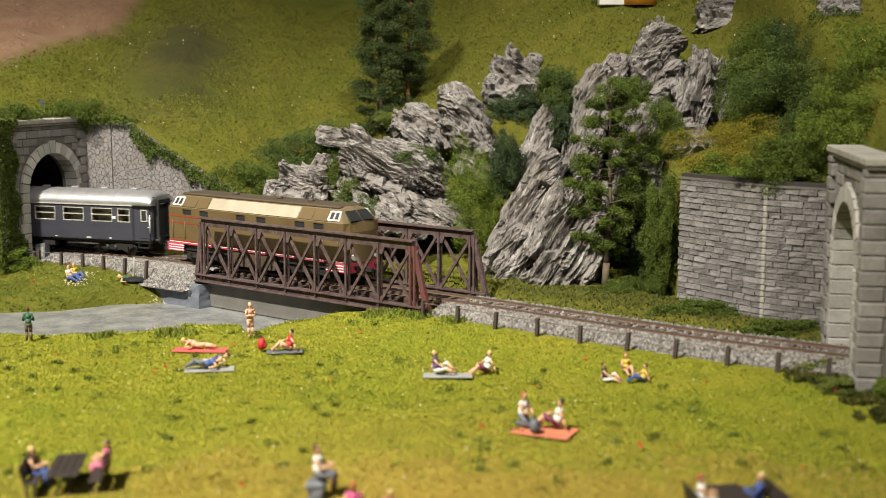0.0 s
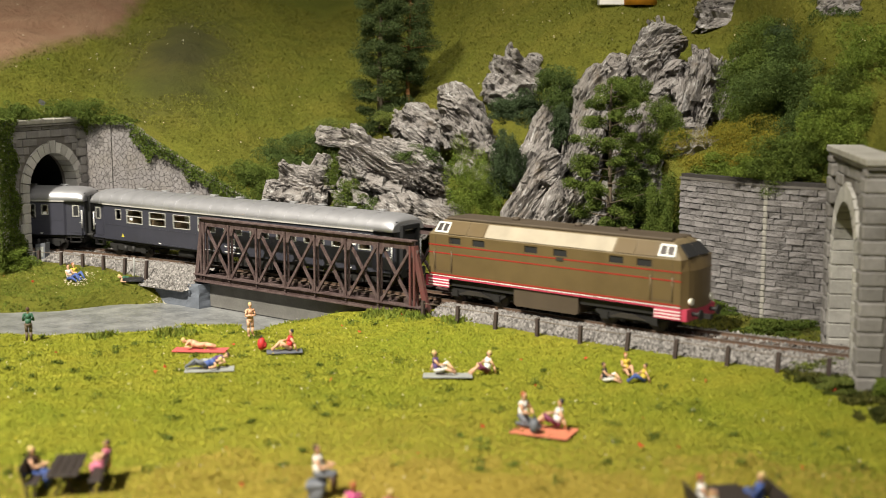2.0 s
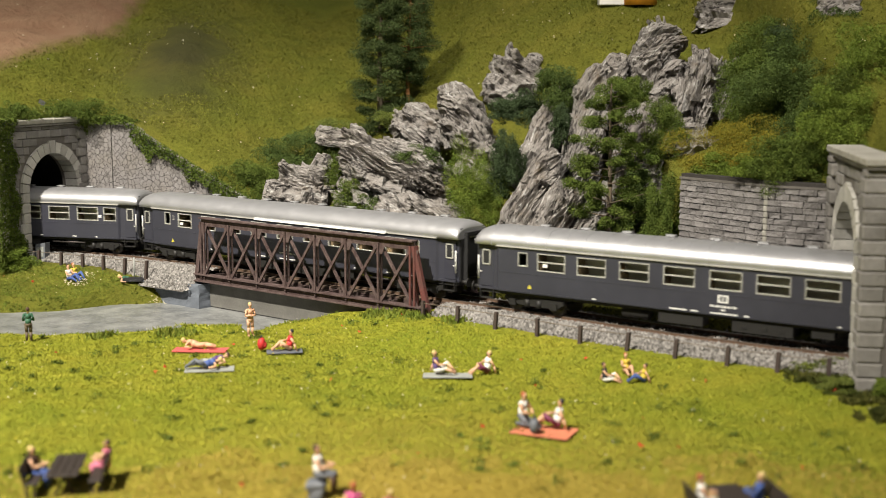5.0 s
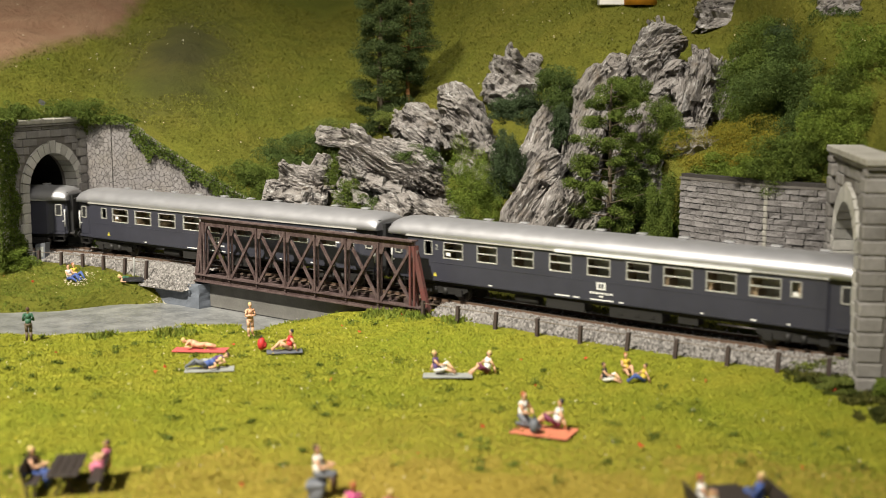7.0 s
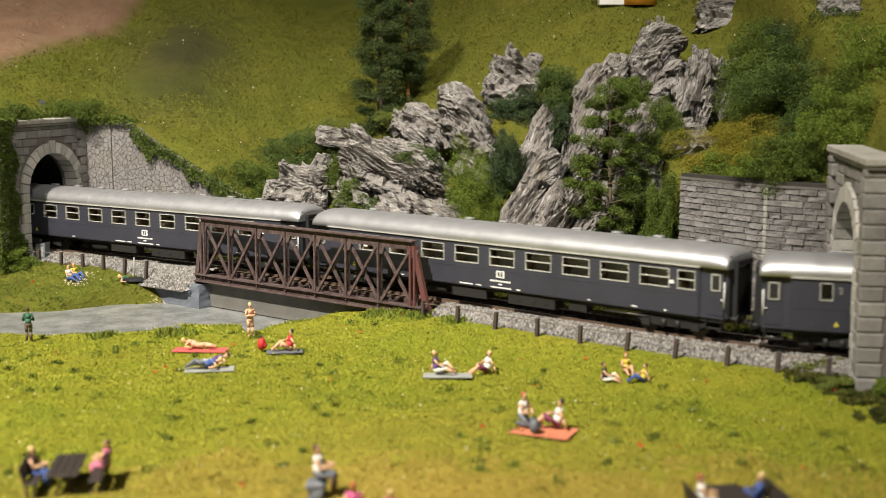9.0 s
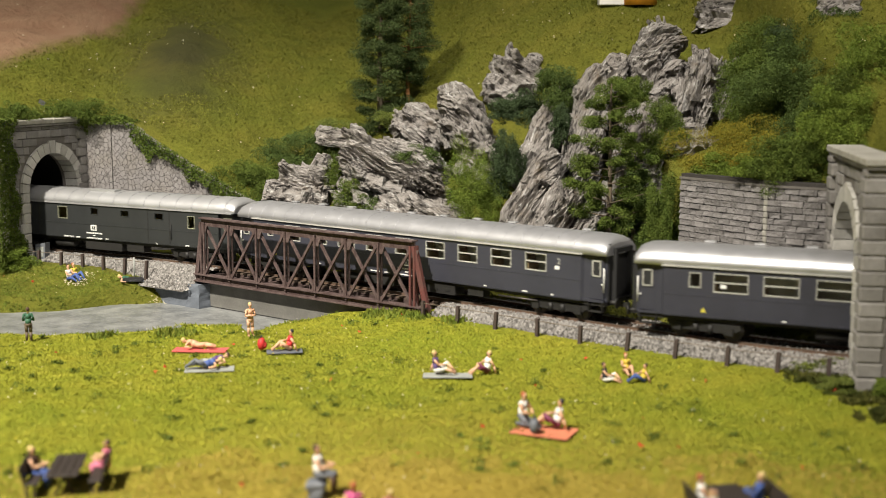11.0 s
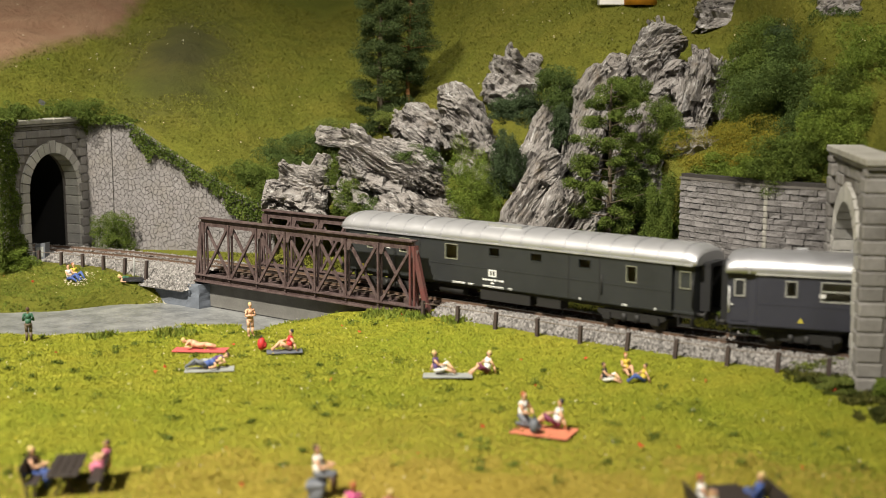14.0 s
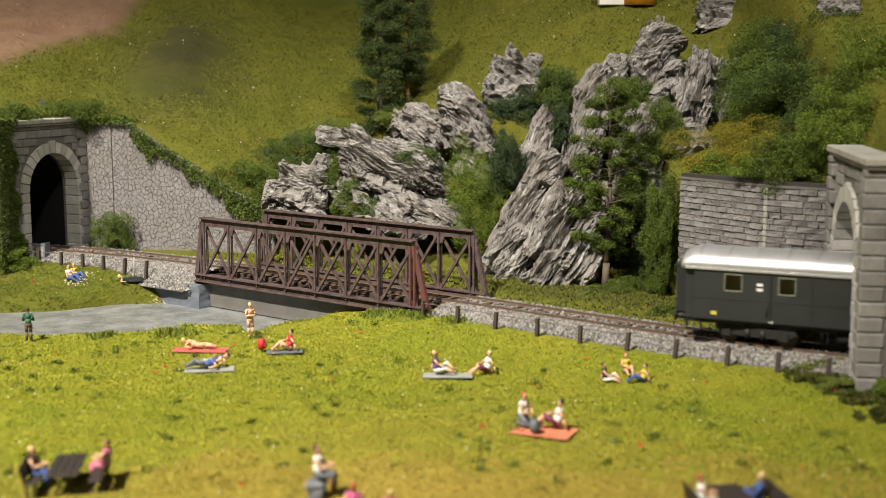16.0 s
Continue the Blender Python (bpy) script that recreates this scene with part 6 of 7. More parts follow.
def tree(x, y, z, height, crown, r, n, mat, bark, label, seed, first=0.25, leaf=0.12, lean=0.0, sparse=0.0, clump=0.3):
    """Trunk with tapered limbs and a crown of leaf clumps carried by them."""
    rng = np.random.default_rng(seed)
    ob = thing("tree", at(x, y, z), label, "tree")
    bm = bmesh.new()
    pts = [Vector((lean * k * k + 0.12 * math.sin(5 * k + seed), 0.10 * math.sin(4 * k + seed), height * k)) for k in np.linspace(0, 0.97, 9)]
    for i, (a, b) in enumerate(zip(pts, pts[1:])):
        rod(bm, a, b, r * (1 - i / 9.5), r * (1 - (i + 1) / 9.5), 8)
    part("trunk", bm, M[bark], ob)
    bm = bmesh.new()
    cl = []
    m = 46
    for i in range(m):
        k = first + (0.97 - first) * (i + rng.random()) / m
        base = Vector((lean * k * k, 0, height * k))
        a = i * 2.4 + rng.uniform(-.4, .4)
        prof = math.sin(math.pi * min(1, max(0.03, (k - first) / (1.02 - first))) ** 0.75) ** 0.7
        reach = crown * prof * rng.uniform(0.6, 1.1)
        tip = base + Vector((math.cos(a) * reach, math.sin(a) * reach, rng.uniform(0.0, 0.35) * reach))
        rod(bm, base, tip, 0.07 * (1.2 - k), 0.02, 5)
        for q in (0.55, 0.8, 1.0):
            if rng.random() > sparse:
                cl.append((base.lerp(tip, q), clump * (0.7 + 0.9 * rng.random())))
    part("limb", bm, M[bark], ob)
    ps = np.array([tuple(c) for c, _ in cl])
    rs = np.array([q for _, q in cl])
    k = rng.integers(0, len(ps), n)
    d = rng.normal(size=(n, 3))
    d /= np.linalg.norm(d, axis=1, keepdims=True)
    c = ps[k] + d * rs[k, None] * rng.uniform(0.35, 1, (n, 1)) * np.array([1, 1, 0.7])
    v, f = leaf_quads(c, leaf, rng)
    part("crown", mesh_np("crown", v, f, M[mat]), None, ob)
    return ob


tree(-4.5, 90.0, float(ground_z(-4.5, 90.0)) - 0.2, 11.4, 2.2, 0.28, 70000, "leaf_pine", "bark", "tall dense dark-green tree on the slope", 3, -0.12, 0.07, clump=0.62)
tree(-2.5, 91.6, float(ground_z(-2.5, 91.6)) - 0.1, 10.4, 2.0, 0.16, 45000, "leaf_pine", "orange_bark", "dark-green tree with an orange-brown trunk", 4, 0.16, 0.07, clump=0.6)
tree(9.35, 69.4, -0.3, 12.0, 2.5, 0.22, 60000, "leaf_mid", "bark", "slender open-crowned tree before the cliff", 6, 0.17, 0.065, 0.25, 0.2, clump=0.42)
tree(11.2, 71.2, -0.3, 7.0, 1.4, 0.16, 18000, "leaf_dark", "bark", "dark bushy young tree beside the slender tree", 8, 0.12, 0.085, 0.0, 0.3, clump=0.36)

# ---- grass blades, flowers ----


def blades(name, xs, ys, size, mat, label, seed, zoff=0.0, spread=0.9):
    """Three-cornered grass blades standing on the ground."""
    rng = np.random.default_rng(seed)
    n = len(xs)
    z = ground_z(xs, ys) + zoff
    c = np.stack([xs, ys, z - 0.02], 1)
    a = rng.uniform(0, 2 * np.pi, n)
    s = np.asarray(size) * rng.uniform(0.5, 1.3, n)
    w = np.stack([np.cos(a), np.sin(a), np.zeros(n)], 1) * (0.16 * s + 0.02)[:, None]
    tip = np.stack([rng.normal(0, spread, n) * s, rng.normal(0, spread, n) * s, s], 1)
    v = np.stack([c - w, c + w, c + tip], 1).reshape(-1, 3)
    thing(name, Matrix.Identity(4), label, "grass", "", "stuff", mesh_np(name, v, np.arange(3 * n).reshape(n, 3), M[mat]))


def scatter(n, x0, x1, y0, y1, rng, test):
    x, y = rng.uniform(x0, x1, n), rng.uniform(y0, y1, n)
    k = test(x, y)
    return x[k], y[k]


_r = np.random.default_rng(77)


def on_meadow(x, y):
    d = off_track(x, y)
    return (np.abs(x) < 0.40 * y + 2) & (river_distance(x, y) > -0.75) & (d > 3.3) & (y < np.interp(x, HILL_X, TOE_Y))


x_, y_ = scatter(420000, -29, 26, 32, 80, _r, on_meadow)
_dry = y_ < 41.2 + 1.8 * vnoise(x_ / 2.5, y_ / 2.5, 60) + 1.2 * vnoise(x_ / 0.8, y_ / 0.8, 61)
_far = far_bank(x_, y_)
blades("bank_grass", x_[_far], y_[_far], 0.10, "blade_bank", "short olive grass between river and tunnel track", 10)
_near = ~_dry & ~_far
blades("meadow_grass", x_[_near], y_[_near], 0.085, "blade", "short yellow-green static grass of the meadow", 1)
_thin = _dry & (_r.random(len(x_)) < 0.6)
blades("dry_grass", x_[_thin], y_[_thin], 0.11, "blade_dry", "short ochre dry grass at the meadow's front", 7)
tuft = vnoise(x_ / 0.8, y_ / 0.8, 21) + 0.5 * vnoise(x_ / 0.35, y_ / 0.35, 22)
k_ = tuft > 0.86
blades("grass_tufts", x_[k_], y_[k_], 0.11, "blade_green", "darker green tufts in the meadow", 2)
x_, y_ = scatter(26000, -29, 6, 58, 82, _r, lambda x, y: (np.abs(river_distance(x, y) - 0.4) < 0.4 + 0.4 * vnoise(x, y, 3)) & (off_track(x, y) > 2.9))
blades("reeds", x_, y_, 0.15, "blade_bank", "taller green grass along the river bank", 3, spread=0.5)


def on_slope(x, y):
    return (y > np.interp(x, HILL_X, TOE_Y) + 0.3) & (np.abs(x) < 0.38 * y + 2)


x_, y_ = scatter(330000, -46, 40, 58, 118, _r, on_slope)
# no blades on the bare soil or over the dark shading patch
_bare = ((y_ > 91.6 + np.maximum(x_ + 32.8, -2) * 1.9) & (x_ < -26.7)) | (np.hypot(x_ + 20.8, (y_ - 98.5) * 0.42) < 3.4 + 1.6 * vnoise(x_ / 2, y_ / 2, 40))
blades("hill_grass", x_[~_bare], y_[~_bare], 0.13, "blade_hill", "dry olive-green grass of the hillside", 4)
x_, y_ = scatter(60000, -16, 18, 54, 82, _r, lambda x, y: (off_track(x, y) < -2.6) & (off_track(x, y) > -8) & (y < np.interp(x, HILL_X, TOE_Y) + 0.3))
k_ = x_ > 3 + _r.normal(0, 1.5, len(x_))
blades("verge_grass", x_[~k_], y_[~k_], 0.14, "blade_hill", "yellow-green grass behind the bridge", 5)
blades("verge_undergrowth", x_[k_], y_[k_], 0.17, "blade_verge", "green undergrowth behind the track", 6)


_c = np.array([(-2.3, 63.2), (-3.6, 63.4), (-1.2, 62.6), (-14.2, 61.8), (-13.4, 61.9), (-17.6, 61.6), (0.6, 61.4)])
_p = np.repeat(_c, 260, 0) + _r.normal(0, 0.38, (260 * len(_c), 2))
blades("bank_tufts", _p[:, 0], _p[:, 1], 0.28, "blade_bank", "tall green grass tufts on the river bank", 8, spread=0.35)


x_, y_ = scatter(60000, 12.5, 21, 43, 54, _r, lambda x, y: (off_track(x, y) > 3.0) & (y < np.interp(x, HILL_X, TOE_Y)) & (x + 0.45 * (y - 49) > 15.6 + 1.3 * vnoise(x / 0.9, y / 0.9, 70) + 1.0 * vnoise(x / 0.3, y / 0.3, 71)))
blades("portal_grass", x_, y_, 0.24, "blade_verge", "dark olive grass growing at the portal's foot", 9, spread=0.5)


def weeds():
    rng = np.random.default_rng(91)
    x, y = scatter(150, -24, 22, 34, 64, rng, on_meadow)
    n = 55
    c = np.repeat(np.stack([x, y, ground_z(x, y) + 0.08], 1), n, 0) + rng.normal(0, 1, (n * len(x), 3)) * np.array([0.14, 0.14, 0.06]) * np.repeat(rng.uniform(0.5, 1.5, (len(x), 1)), n, 0)
    v, f = leaf_quads(c, 0.07, rng)
    thing("weed_clumps", Matrix.Identity(4), "small dark-green weed clumps dotted over the meadow", "weeds", "", "stuff", mesh_np("weed_clumps", v, f, M["blade_green"]))


weeds()


def flowers(name, n, mat, label, seed, size=0.055, region=on_meadow, box4=(-29, 26, 33, 80)):
    rng = np.random.default_rng(seed)
    x, y = scatter(n, *box4, rng, region)
    c = np.stack([x, y, ground_z(x, y) + rng.uniform(0.1, 0.24, len(x))], 1)
    v, f = leaf_quads(np.repeat(c, 3, 0) + rng.normal(0, 0.02, (3 * len(c), 3)), size, rng, 0.8)
    thing(name, Matrix.Identity(4), label, "flowers", "", "stuff", mesh_np(name, v, f, M[mat]))


flowers("pale_flowers", 650, "petal", "tiny pale flowers scattered in the grass", 1, 0.042)
flowers("poppies", 90, "poppy", "a few red poppies in the meadow", 2, 0.10)
flowers("yellow_flowers", 260, "gold", "small yellow flowers in the grass", 3, 0.045)
flowers("hill_flowers", 500, "petal", "tiny pale flowers on the hillside", 4, 0.06, on_slope, (-40, 36, 58, 105))
flowers("bank_daisies", 700, "petal", "cluster of white daisies on the river bank", 5, 0.055, lambda x, y: np.hypot(x + 22.8, y - 75.8) < 1.0, (-25, -20, 73, 78))
flowers("bank_daisies", 350, "petal", "white daisies beside the bridge abutment", 6, 0.055, lambda x, y: np.hypot(x + 17.6, y - 74.8) < 0.7, (-19, -16, 73, 76))

# ---- small painted figures and their things ----
for key, col in dict(skin=(0.62, 0.36, 0.22), white=(0.72, 0.70, 0.66), blue=(0.05, 0.09, 0.28), green=(0.03, 0.11, 0.06), purple=(0.09, 0.05, 0.17), pinkcloth=(0.55, 0.16, 0.24), black=(0.015, 0.015, 0.018),
                     hair=(0.07, 0.035, 0.02), blond=(0.60, 0.45, 0.18), red=(0.55, 0.03, 0.03), grey=(0.13, 0.14, 0.16), yellowcloth=(0.60, 0.45, 0.05), maroon=(0.16, 0.03, 0.07), salmon=(0.60, 0.20, 0.11),
                     redmat=(0.60, 0.11, 0.10), greymat=(0.30, 0.31, 0.29), wood=(0.030, 0.022, 0.018), khaki=(0.12, 0.09, 0.06), ginger=(0.35, 0.10, 0.03), magenta=(0.55, 0.10, 0.26)).items():
    M["c_" + key] = paint("painted_" + key, col, 0.6, 0, 0.2)


def limb(bm, pts, r0, r1, mi):
    for i, (a, b) in enumerate(zip(pts, pts[1:])):
        ra = r0 + (r1 - r0) * i / (len(pts) - 1)
        rb = r0 + (r1 - r0) * (i + 1) / (len(pts) - 1)
        rod(bm, a, b, ra, rb, 8, mi)
        ball(bm, b, rb * 1.02, mi, 8, 5)


def figure(x, y, turn, pose_name, top, legs, hair, label, skin="skin", zoff=0.0, scale=1.0, arms=None, calf=None):
    """A painted model figure about 1.75 high, one plain mesh, facing local +x."""
    bm = bmesh.new()
    top_m, leg_m, skin_m, hair_m = 0, 1, 2, 3
    arms = skin_m if arms is None else arms
    calf = leg_m if calf is None else calf
    if pose_name == "stand":
        hip, neck = Vector((0, 0, 0.86)), Vector((0.02, 0, 1.42))
        for s in (-1, 1):
            limb(bm, [(0, s * .1, .88), (0.03, s * .1, .46)], .105, .08, leg_m)
            limb(bm, [(0.03, s * .1, .46), (0, s * .11, .06)], .08, .06, calf)
            limb(bm, [(0, s * .1, .06), (.13, s * .12, .04)], .055, .05, skin_m)
            limb(bm, [(0, s * .2, 1.36), (0.06, s * .26, 1.08), (.24, s * .05, 1.1)], .06, .045, arms)
    elif pose_name == "sit":
        hip, neck = Vector((-.02, 0, .14)), Vector((-.10, 0, .68))
        for s in (-1, 1):
            limb(bm, [(0, s * .1, .13), (.42, s * .14, .34 + .1 * s)], .105, .08, leg_m)
            limb(bm, [(.42, s * .14, .34 + .1 * s), (.78, s * .12, .07)], .08, .06, calf)
            limb(bm, [(-.1, s * .2, .62), (-.25, s * .28, .34), (-.34, s * .26, .05)] if s > 0 else [(-.1, -.2, .62), (.12, -.26, .42), (.38, -.16, .42)], .058, .045, arms)
    elif pose_name == "kneel":
        hip, neck = Vector((0, 0, .34)), Vector((.05, 0, .88))
        for s in (-1, 1):
            limb(bm, [(0, s * .1, .34), (.34, s * .12, .12), (-.12, s * .12, .08)], .11, .07, leg_m)
            limb(bm, [(.05, s * .2, .82), (.2, s * .24, .58), (.38, s * .1, .5)], .058, .045, arms)
    elif pose_name == "bench":
        hip, neck = Vector((0, 0, .52)), Vector((-.04, 0, 1.06))
        for s in (-1, 1):
            limb(bm, [(0, s * .1, .52), (.44, s * .12, .52)], .11, .085, leg_m)
            limb(bm, [(.44, s * .12, .52), (.46, s * .12, .06)], .085, .06, calf)
            limb(bm, [(-.04, s * .2, 1.0), (.12, s * .24, .76), (.42, s * .14, .8)], .06, .045, arms)
    else:  # lying
        hip, neck = Vector((0, 0, .14)), Vector((-.48, 0, .28))
        for s in (-1, 1):
            limb(bm, [(0, s * .1, .13), (.42, s * .12, .16 + (.22 if s > 0 and pose_name == "lie_knee" else 0)), (.84, s * .1, .07)], .105, .06, leg_m)
            limb(bm, [(-.46, s * .2, .25), (-.5, s * .34, .1), (-.22, s * .36, .06)], .055, .045, arms)
    mid = hip.lerp(neck, 0.55)
    ball(bm, hip, (.17, .19, .14), leg_m)
    d = (neck - hip).normalized()
    rod(bm, hip, mid, .15, .165, 10, top_m)
    rod(bm, mid, neck, .165, .12, 10, top_m)
    for s in (-1, 1):
        ball(bm, neck + Vector((0, s * .16, 0)) - d * .06, .085, top_m, 8, 5)
    head = neck + d * .20
    rod(bm, neck, head, .055, .055, 7, skin_m)
    ball(bm, head, (.105, .09, .125), skin_m)
    ball(bm, head + Vector((-.03, 0, .035)), (.105, .098, .115), hair_m)
    for v in bm.verts:
        v.co *= scale
    me = mesh_of("figurine", bm, [M["c_" + top], M["c_" + legs], M["c_" + skin], M["c_" + hair]])
    thing("figurine", at(x, y, float(ground_z(x, y)) + 0.03 + zoff, 0, 0, turn), label, "figurine", "painted figures on the meadow", "", me)


def mat_thing(x, y, w, d, turn, mat, label):
    bm = bmesh.new()
    n = 10
    vs = {}
    for i in range(n + 1):
        for j in range(n + 1):
            a, b = (i / n - .5) * w, (j / n - .5) * d
            vs[i, j] = (bm.verts.new((a, b, .03 + .012 * math.sin(i * 1.7 + j))), bm.verts.new((a, b, 0.0)))
    for i in range(n):
        for j in range(n):
            bm.faces.new([vs[p][0] for p in ((i, j), (i + 1, j), (i + 1, j + 1), (i, j + 1))])
            bm.faces.new([vs[p][1] for p in ((i, j), (i, j + 1), (i + 1, j + 1), (i + 1, j))])
            for a, b, edge in (((i, j), (i + 1, j), j == 0), ((i + 1, j + 1), (i, j + 1), j == n - 1), ((i, j + 1), (i, j), i == 0), ((i + 1, j), (i + 1, j + 1), i == n - 1)):
                if edge:
                    bm.faces.new((vs[a][1], vs[b][1], vs[b][0], vs[a][0]))
    thing("picnic_blanket", at(x, y, float(ground_z(x, y)) + 0.07, 0, 0, turn), label, "blanket", "blankets on the meadow", "", mesh_of("picnic_blanket", bm, M[mat]))


def picnic_table(x, y, turn, label):
    t = thing("picnic_table", at(x, y, float(ground_z(x, y)), 0, 0, turn), label, "picnic table", "picnic tables")
    for k in range(4):
        bm = bmesh.new()
        chamfer_box(bm, -1.15, 1.15, -0.5 + k * .255, -0.5 + k * .255 + .24, .72, .79, .012)
        part("table_plank", bm, M["c_wood"], t)
    for s in (-1, 1):
        bm = bmesh.new()
        chamfer_box(bm, -0.95, 0.95, s * 0.98 - .2, s * 0.98 + .2, .42, .49, .012)
        part("bench_seat", bm, M["c_wood"], t)
        bm = bmesh.new()
        b2 = bmesh.new()
        chamfer_box(b2, -0.95, 0.95, -.03, .03, 0, .52, .012)
        add_bm(bm, b2, Matrix.Translation((0, s * 1.22, .52)) @ Matrix.Rotation(-s * 0.22, 4, "X"))
        part("bench_back", bm, M["c_wood"], t)
        for xx in (-.8, .8):
            bm = bmesh.new()
            beam(bm, (xx, s * .9, 0), (xx, s * .9, .42), .1, .1)
            beam(bm, (xx, s * 1.15, 0), (xx, s * 1.22, .6), .08, .08)
            part("bench_leg", bm, M["c_wood"], t)
    for xx in (-.7, .7):
        bm = bmesh.new()
        beam(bm, (xx, -.3, 0), (xx, .1, .72), .1, .08)
        beam(bm, (xx, .3, 0), (xx, -.1, .72), .1, .08)
        part("table_leg", bm, M["c_wood"], t)


def rucksack(x, y, colour, label):
    bm = bmesh.new()
    ball(bm, (0, 0, .28), (.2, .26, .32), 0, 14, 10)
    ball(bm, (.16, 0, .2), (.1, .17, .16), 0, 12, 8)
    ob = thing("rucksack", at(x, y, float(ground_z(x, y)) + .14), label, "rucksack", data=mesh_of("rucksack", bm, M["c_" + colour]))
    bm = bmesh.new()
    limb(bm, [(-.05, .1, .55), (0, .04, .66), (.02, -.06, .66), (-.05, -.1, .55)], .03, .03, 0)
    part("carry_loop", bm, M["c_black"], ob)


mat_thing(-11.75, 57.9, 2.6, 0.95, -4, "c_redmat", "red towel spread on the grass")
mat_thing(-10.55, 53.9, 2.2, 0.9, 8, "c_greymat", "pale grey towel on the grass")
mat_thing(-7.6, 57.3, 1.7, 0.8, 10, "c_grey", "dark grey towel on the grass")
mat_thing(0.2, 53.0, 2.2, 0.85, 0, "c_greymat", "striped grey towel on the grass")
mat_thing(3.85, 45.1, 2.3, 1.5, -24, "c_salmon", "salmon-pink picnic blanket on the grass")
figure(-9.9, 61.6, -60, "stand", "skin", "skin", "blond", "tan bather figurine standing at the river bank with folded arms")
figure(-21.2, 61.3, 100, "stand", "green", "khaki", "hair", "angler figurine in green jacket at the river bank", arms=0)
figure(-11.9, 58.0, -3, "lie", "skin", "skin", "blond", "sunbather figurine lying on a red towel", zoff=.15)
figure(-10.75, 53.9, 186, "lie_knee", "blue", "grey", "blond", "figurine in blue lying on a grey towel", zoff=.15)
figure(-10.5, 54.4, 200, "lie", "purple", "greymat", "hair", "figurine in purple leaning over on the towel", zoff=.2)
figure(-7.4, 57.4, 190, "sit", "red", "skin", "black", "seated figurine in red swimsuit with black hair", zoff=.12)
rucksack(-8.75, 57.7, "red", "red rucksack beside the towel")
figure(-0.25, 53.1, -10, "sit", "purple", "white", "blond", "seated figurine in purple shirt and white shorts", zoff=.15, calf=2)
figure(1.95, 53.5, 200, "sit", "white", "maroon", "blond", "seated figurine in white top shading her eyes", zoff=.05, calf=2)
figure(3.05, 45.6, -40, "kneel", "white", "grey", "ginger", "kneeling figurine in white shirt and grey jeans", zoff=.12, scale=1.1)
figure(4.35, 45.3, 170, "sit", "white", "maroon", "black", "seated figurine with dark cap on a pink blanket", zoff=.15, scale=1.1, calf=2)
rucksack(3.45, 44.75, "grey", "dark grey rucksack on the blanket")
figure(7.05, 51.5, -20, "sit", "black", "white", "hair", "small child figurine in black shirt", scale=.85, calf=2)
figure(8.0, 52.1, -80, "sit", "yellowcloth", "skin", "ginger", "small child figurine in yellow", scale=.85)
figure(8.55, 51.0, 180, "sit", "yellowcloth", "blue", "hair", "small child figurine in yellow top and blue trousers", scale=.8)
figure(-23.5, 75.9, -35, "sit", "white", "blue", "hair", "seated figurine in white shirt and blue trousers")
figure(-23.25, 76.2, -35, "sit", "yellowcloth", "blue", "ginger", "seated figurine in yellow beside a companion")
figure(-19.6, 75.6, 0, "lie", "green", "grey", "blond", "small figurine lying at the water's edge")
picnic_table(-12.35, 38.7, 98, "dark brown wooden picnic table with two backed benches")
figure(-13.45, 38.75, -8, "bench", "hair", "blue", "blond", "seated figurine with blue trousers at the table")
figure(-11.25, 39.35, 172, "bench", "pinkcloth", "pinkcloth", "hair", "seated figurine in pink at the table")
picnic_table(8.85, 35.5, 98, "dark brown wooden picnic table with two backed benches")
figure(7.9, 35.8, -5, "bench", "white", "white", "ginger", "seated figurine with ginger hair at the table")
figure(9.65, 35.9, 172, "bench", "blue", "blue", "blond", "seated figurine in blue at the table", arms=0)
figure(-4.0, 38.0, -12, "bench", "white", "grey", "hair", "figurine in white shirt seated on a stone", zoff=0.22, scale=1.1, calf=3)


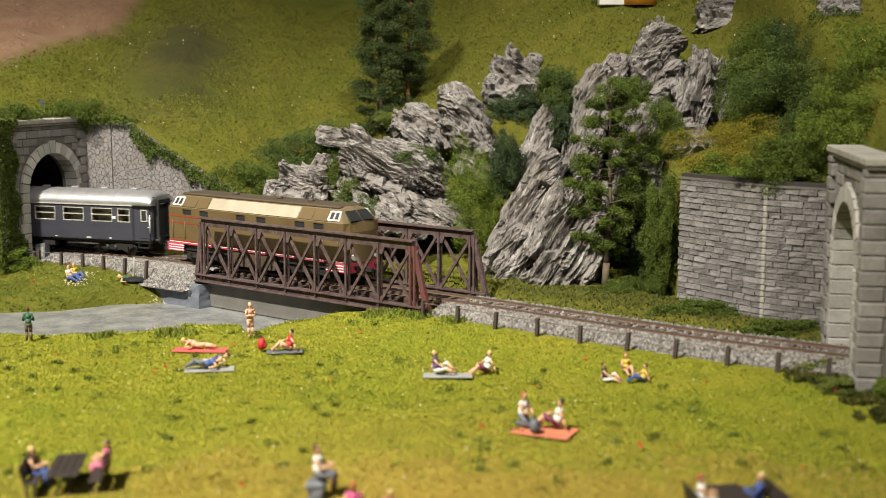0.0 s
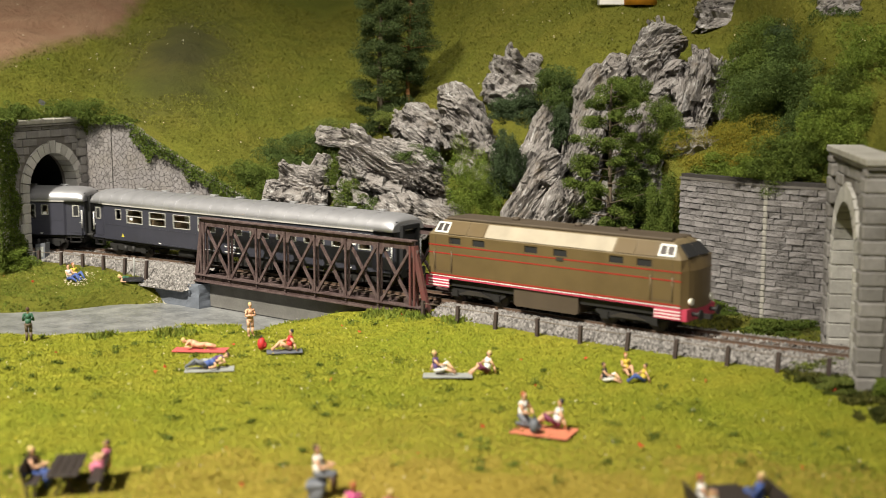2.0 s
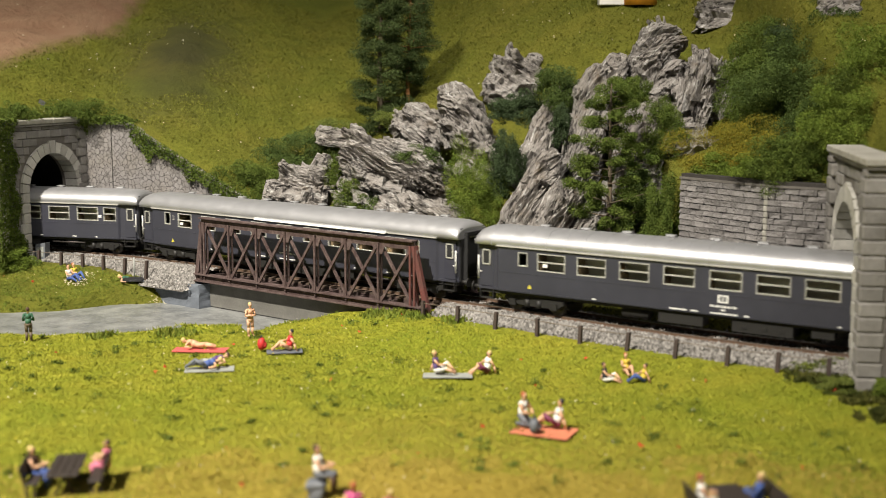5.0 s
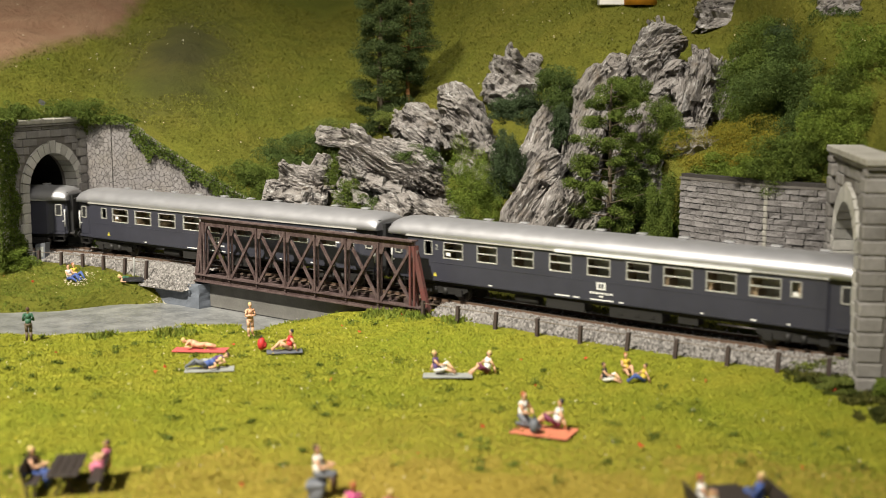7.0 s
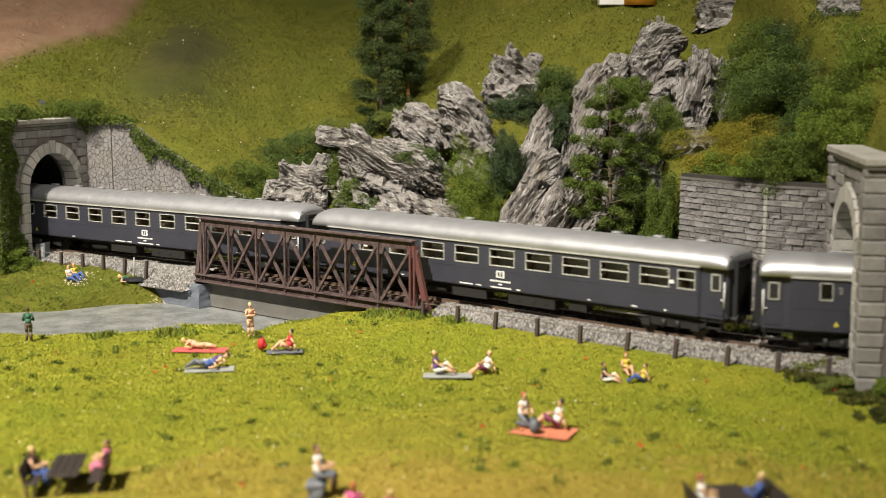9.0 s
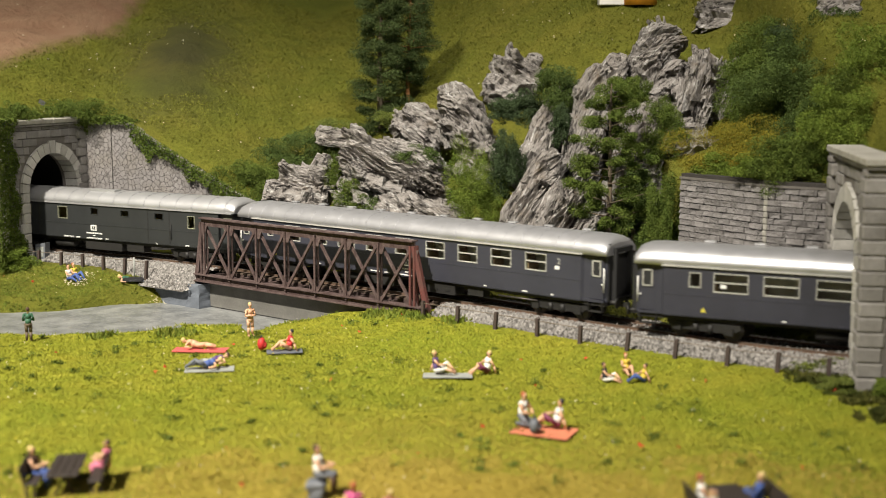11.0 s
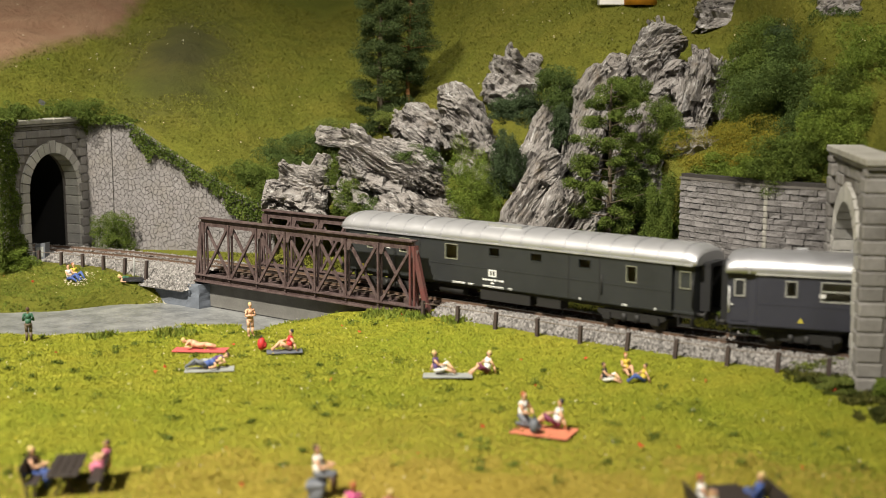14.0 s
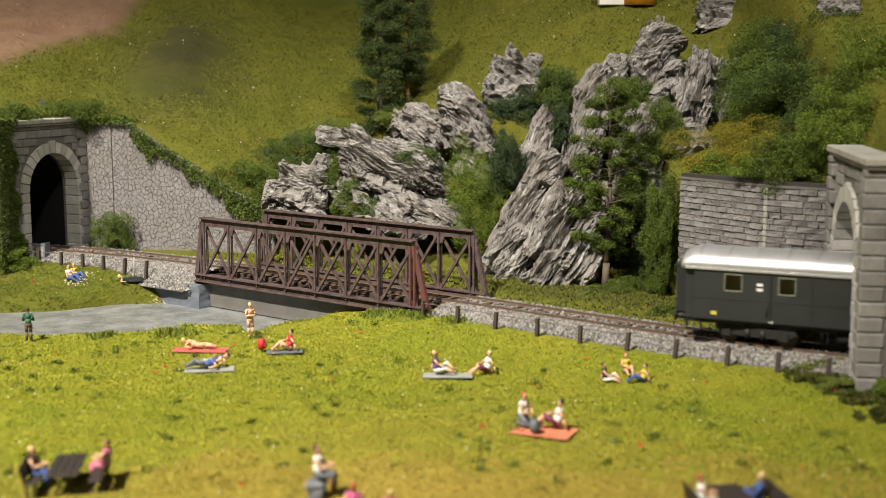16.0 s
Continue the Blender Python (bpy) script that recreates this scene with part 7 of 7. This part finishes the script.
def stone_seat(x, y):
    bm = bmesh.new()
    chamfer_box(bm, -.32, .26, -.34, .34, 0, .62, .08)
    bmesh.ops.subdivide_edges(bm, edges=bm.edges[:], cuts=2, use_grid_fill=True)
    for v in bm.verts:
        v.co += Vector((1, 0.7, 0.3)) * noise.noise(v.co * 3.1) * 0.12
    thing("stone_block", at(x, y, float(ground_z(x, y)) - .02), "rough grey stone block used as a seat", "stone", data=mesh_of("stone_block", bm, M["c_grey"]))


stone_seat(-4.05, 38.0)
figure(-2.75, 36.2, 90, "sit", "magenta", "magenta", "ginger", "seated figurine in magenta", scale=1.1)
figure(-1.6, 35.9, 90, "sit", "pinkcloth", "white", "blond", "seated figurine with blond hair")


def sailboard():
    x, y = -19.5, 75.6
    ob = thing("toy_boat", at(x, y, float(ground_z(x, y)) + 0.1), "small dark rowing boat with a pale upright pole", "boat")
    bm = bmesh.new()
    prism(bm, [(-.7, .05), (-.5, .25), (.55, .25), (.75, .1), (.5, 0), (-.5, 0)], -.2, .2)
    part("hull", bm, M["c_black"], ob)
    bm = bmesh.new()
    rod(bm, (.15, 0, .1), (.18, 0, 1.5), .045, n=7)
    part("pole", bm, M["c_greymat"], ob)


sailboard()


def lineside_box():
    p = beside(-30.3, 2.05)
    ob = thing("equipment_box", at(p.x, p.y, -0.6, 0, 0, -20), "small grey equipment box at the tunnel mouth", "box")
    bm = bmesh.new()
    prism(bm, [(-.42, 0), (.42, 0), (.5, 1.25), (-.3, 1.1)], -.25, .25)
    part("housing", bm, M["c_grey"], ob)
    bm = bmesh.new()
    prism(bm, [(-.28, .3), (.32, .3), (.38, 1.0), (-.22, .9)], -.27, -.24)
    part("door_panel", bm, M["c_greymat"], ob)


lineside_box()


def hill_house():
    """Orange and white things at the far top of the slope."""
    x, y = 13.8, 89.9
    z = float(ground_z(x, y))
    bm = bmesh.new()
    rod(bm, (0, 0, 0), (0, 0, 2.2), 1.35, 1.25, 16)
    thing("orange_tank", at(x + .3, y, z - .2), "orange round tank on the upper slope", "tank", data=mesh_of("orange_tank", bm, M["c_orange"]))
    bm = bmesh.new()
    chamfer_box(bm, -.9, .9, -.6, .6, 0, 2.0, .05)
    thing("white_crate", at(x - 1.7, y - .1, z - .2), "white box beside the orange tank", "box", data=mesh_of("white_crate", bm, M["c_white"]))


M["c_orange"] = paint("painted_orange", (0.62, 0.26, 0.02), 0.5, 0, 0.2)
hill_house()

motions()
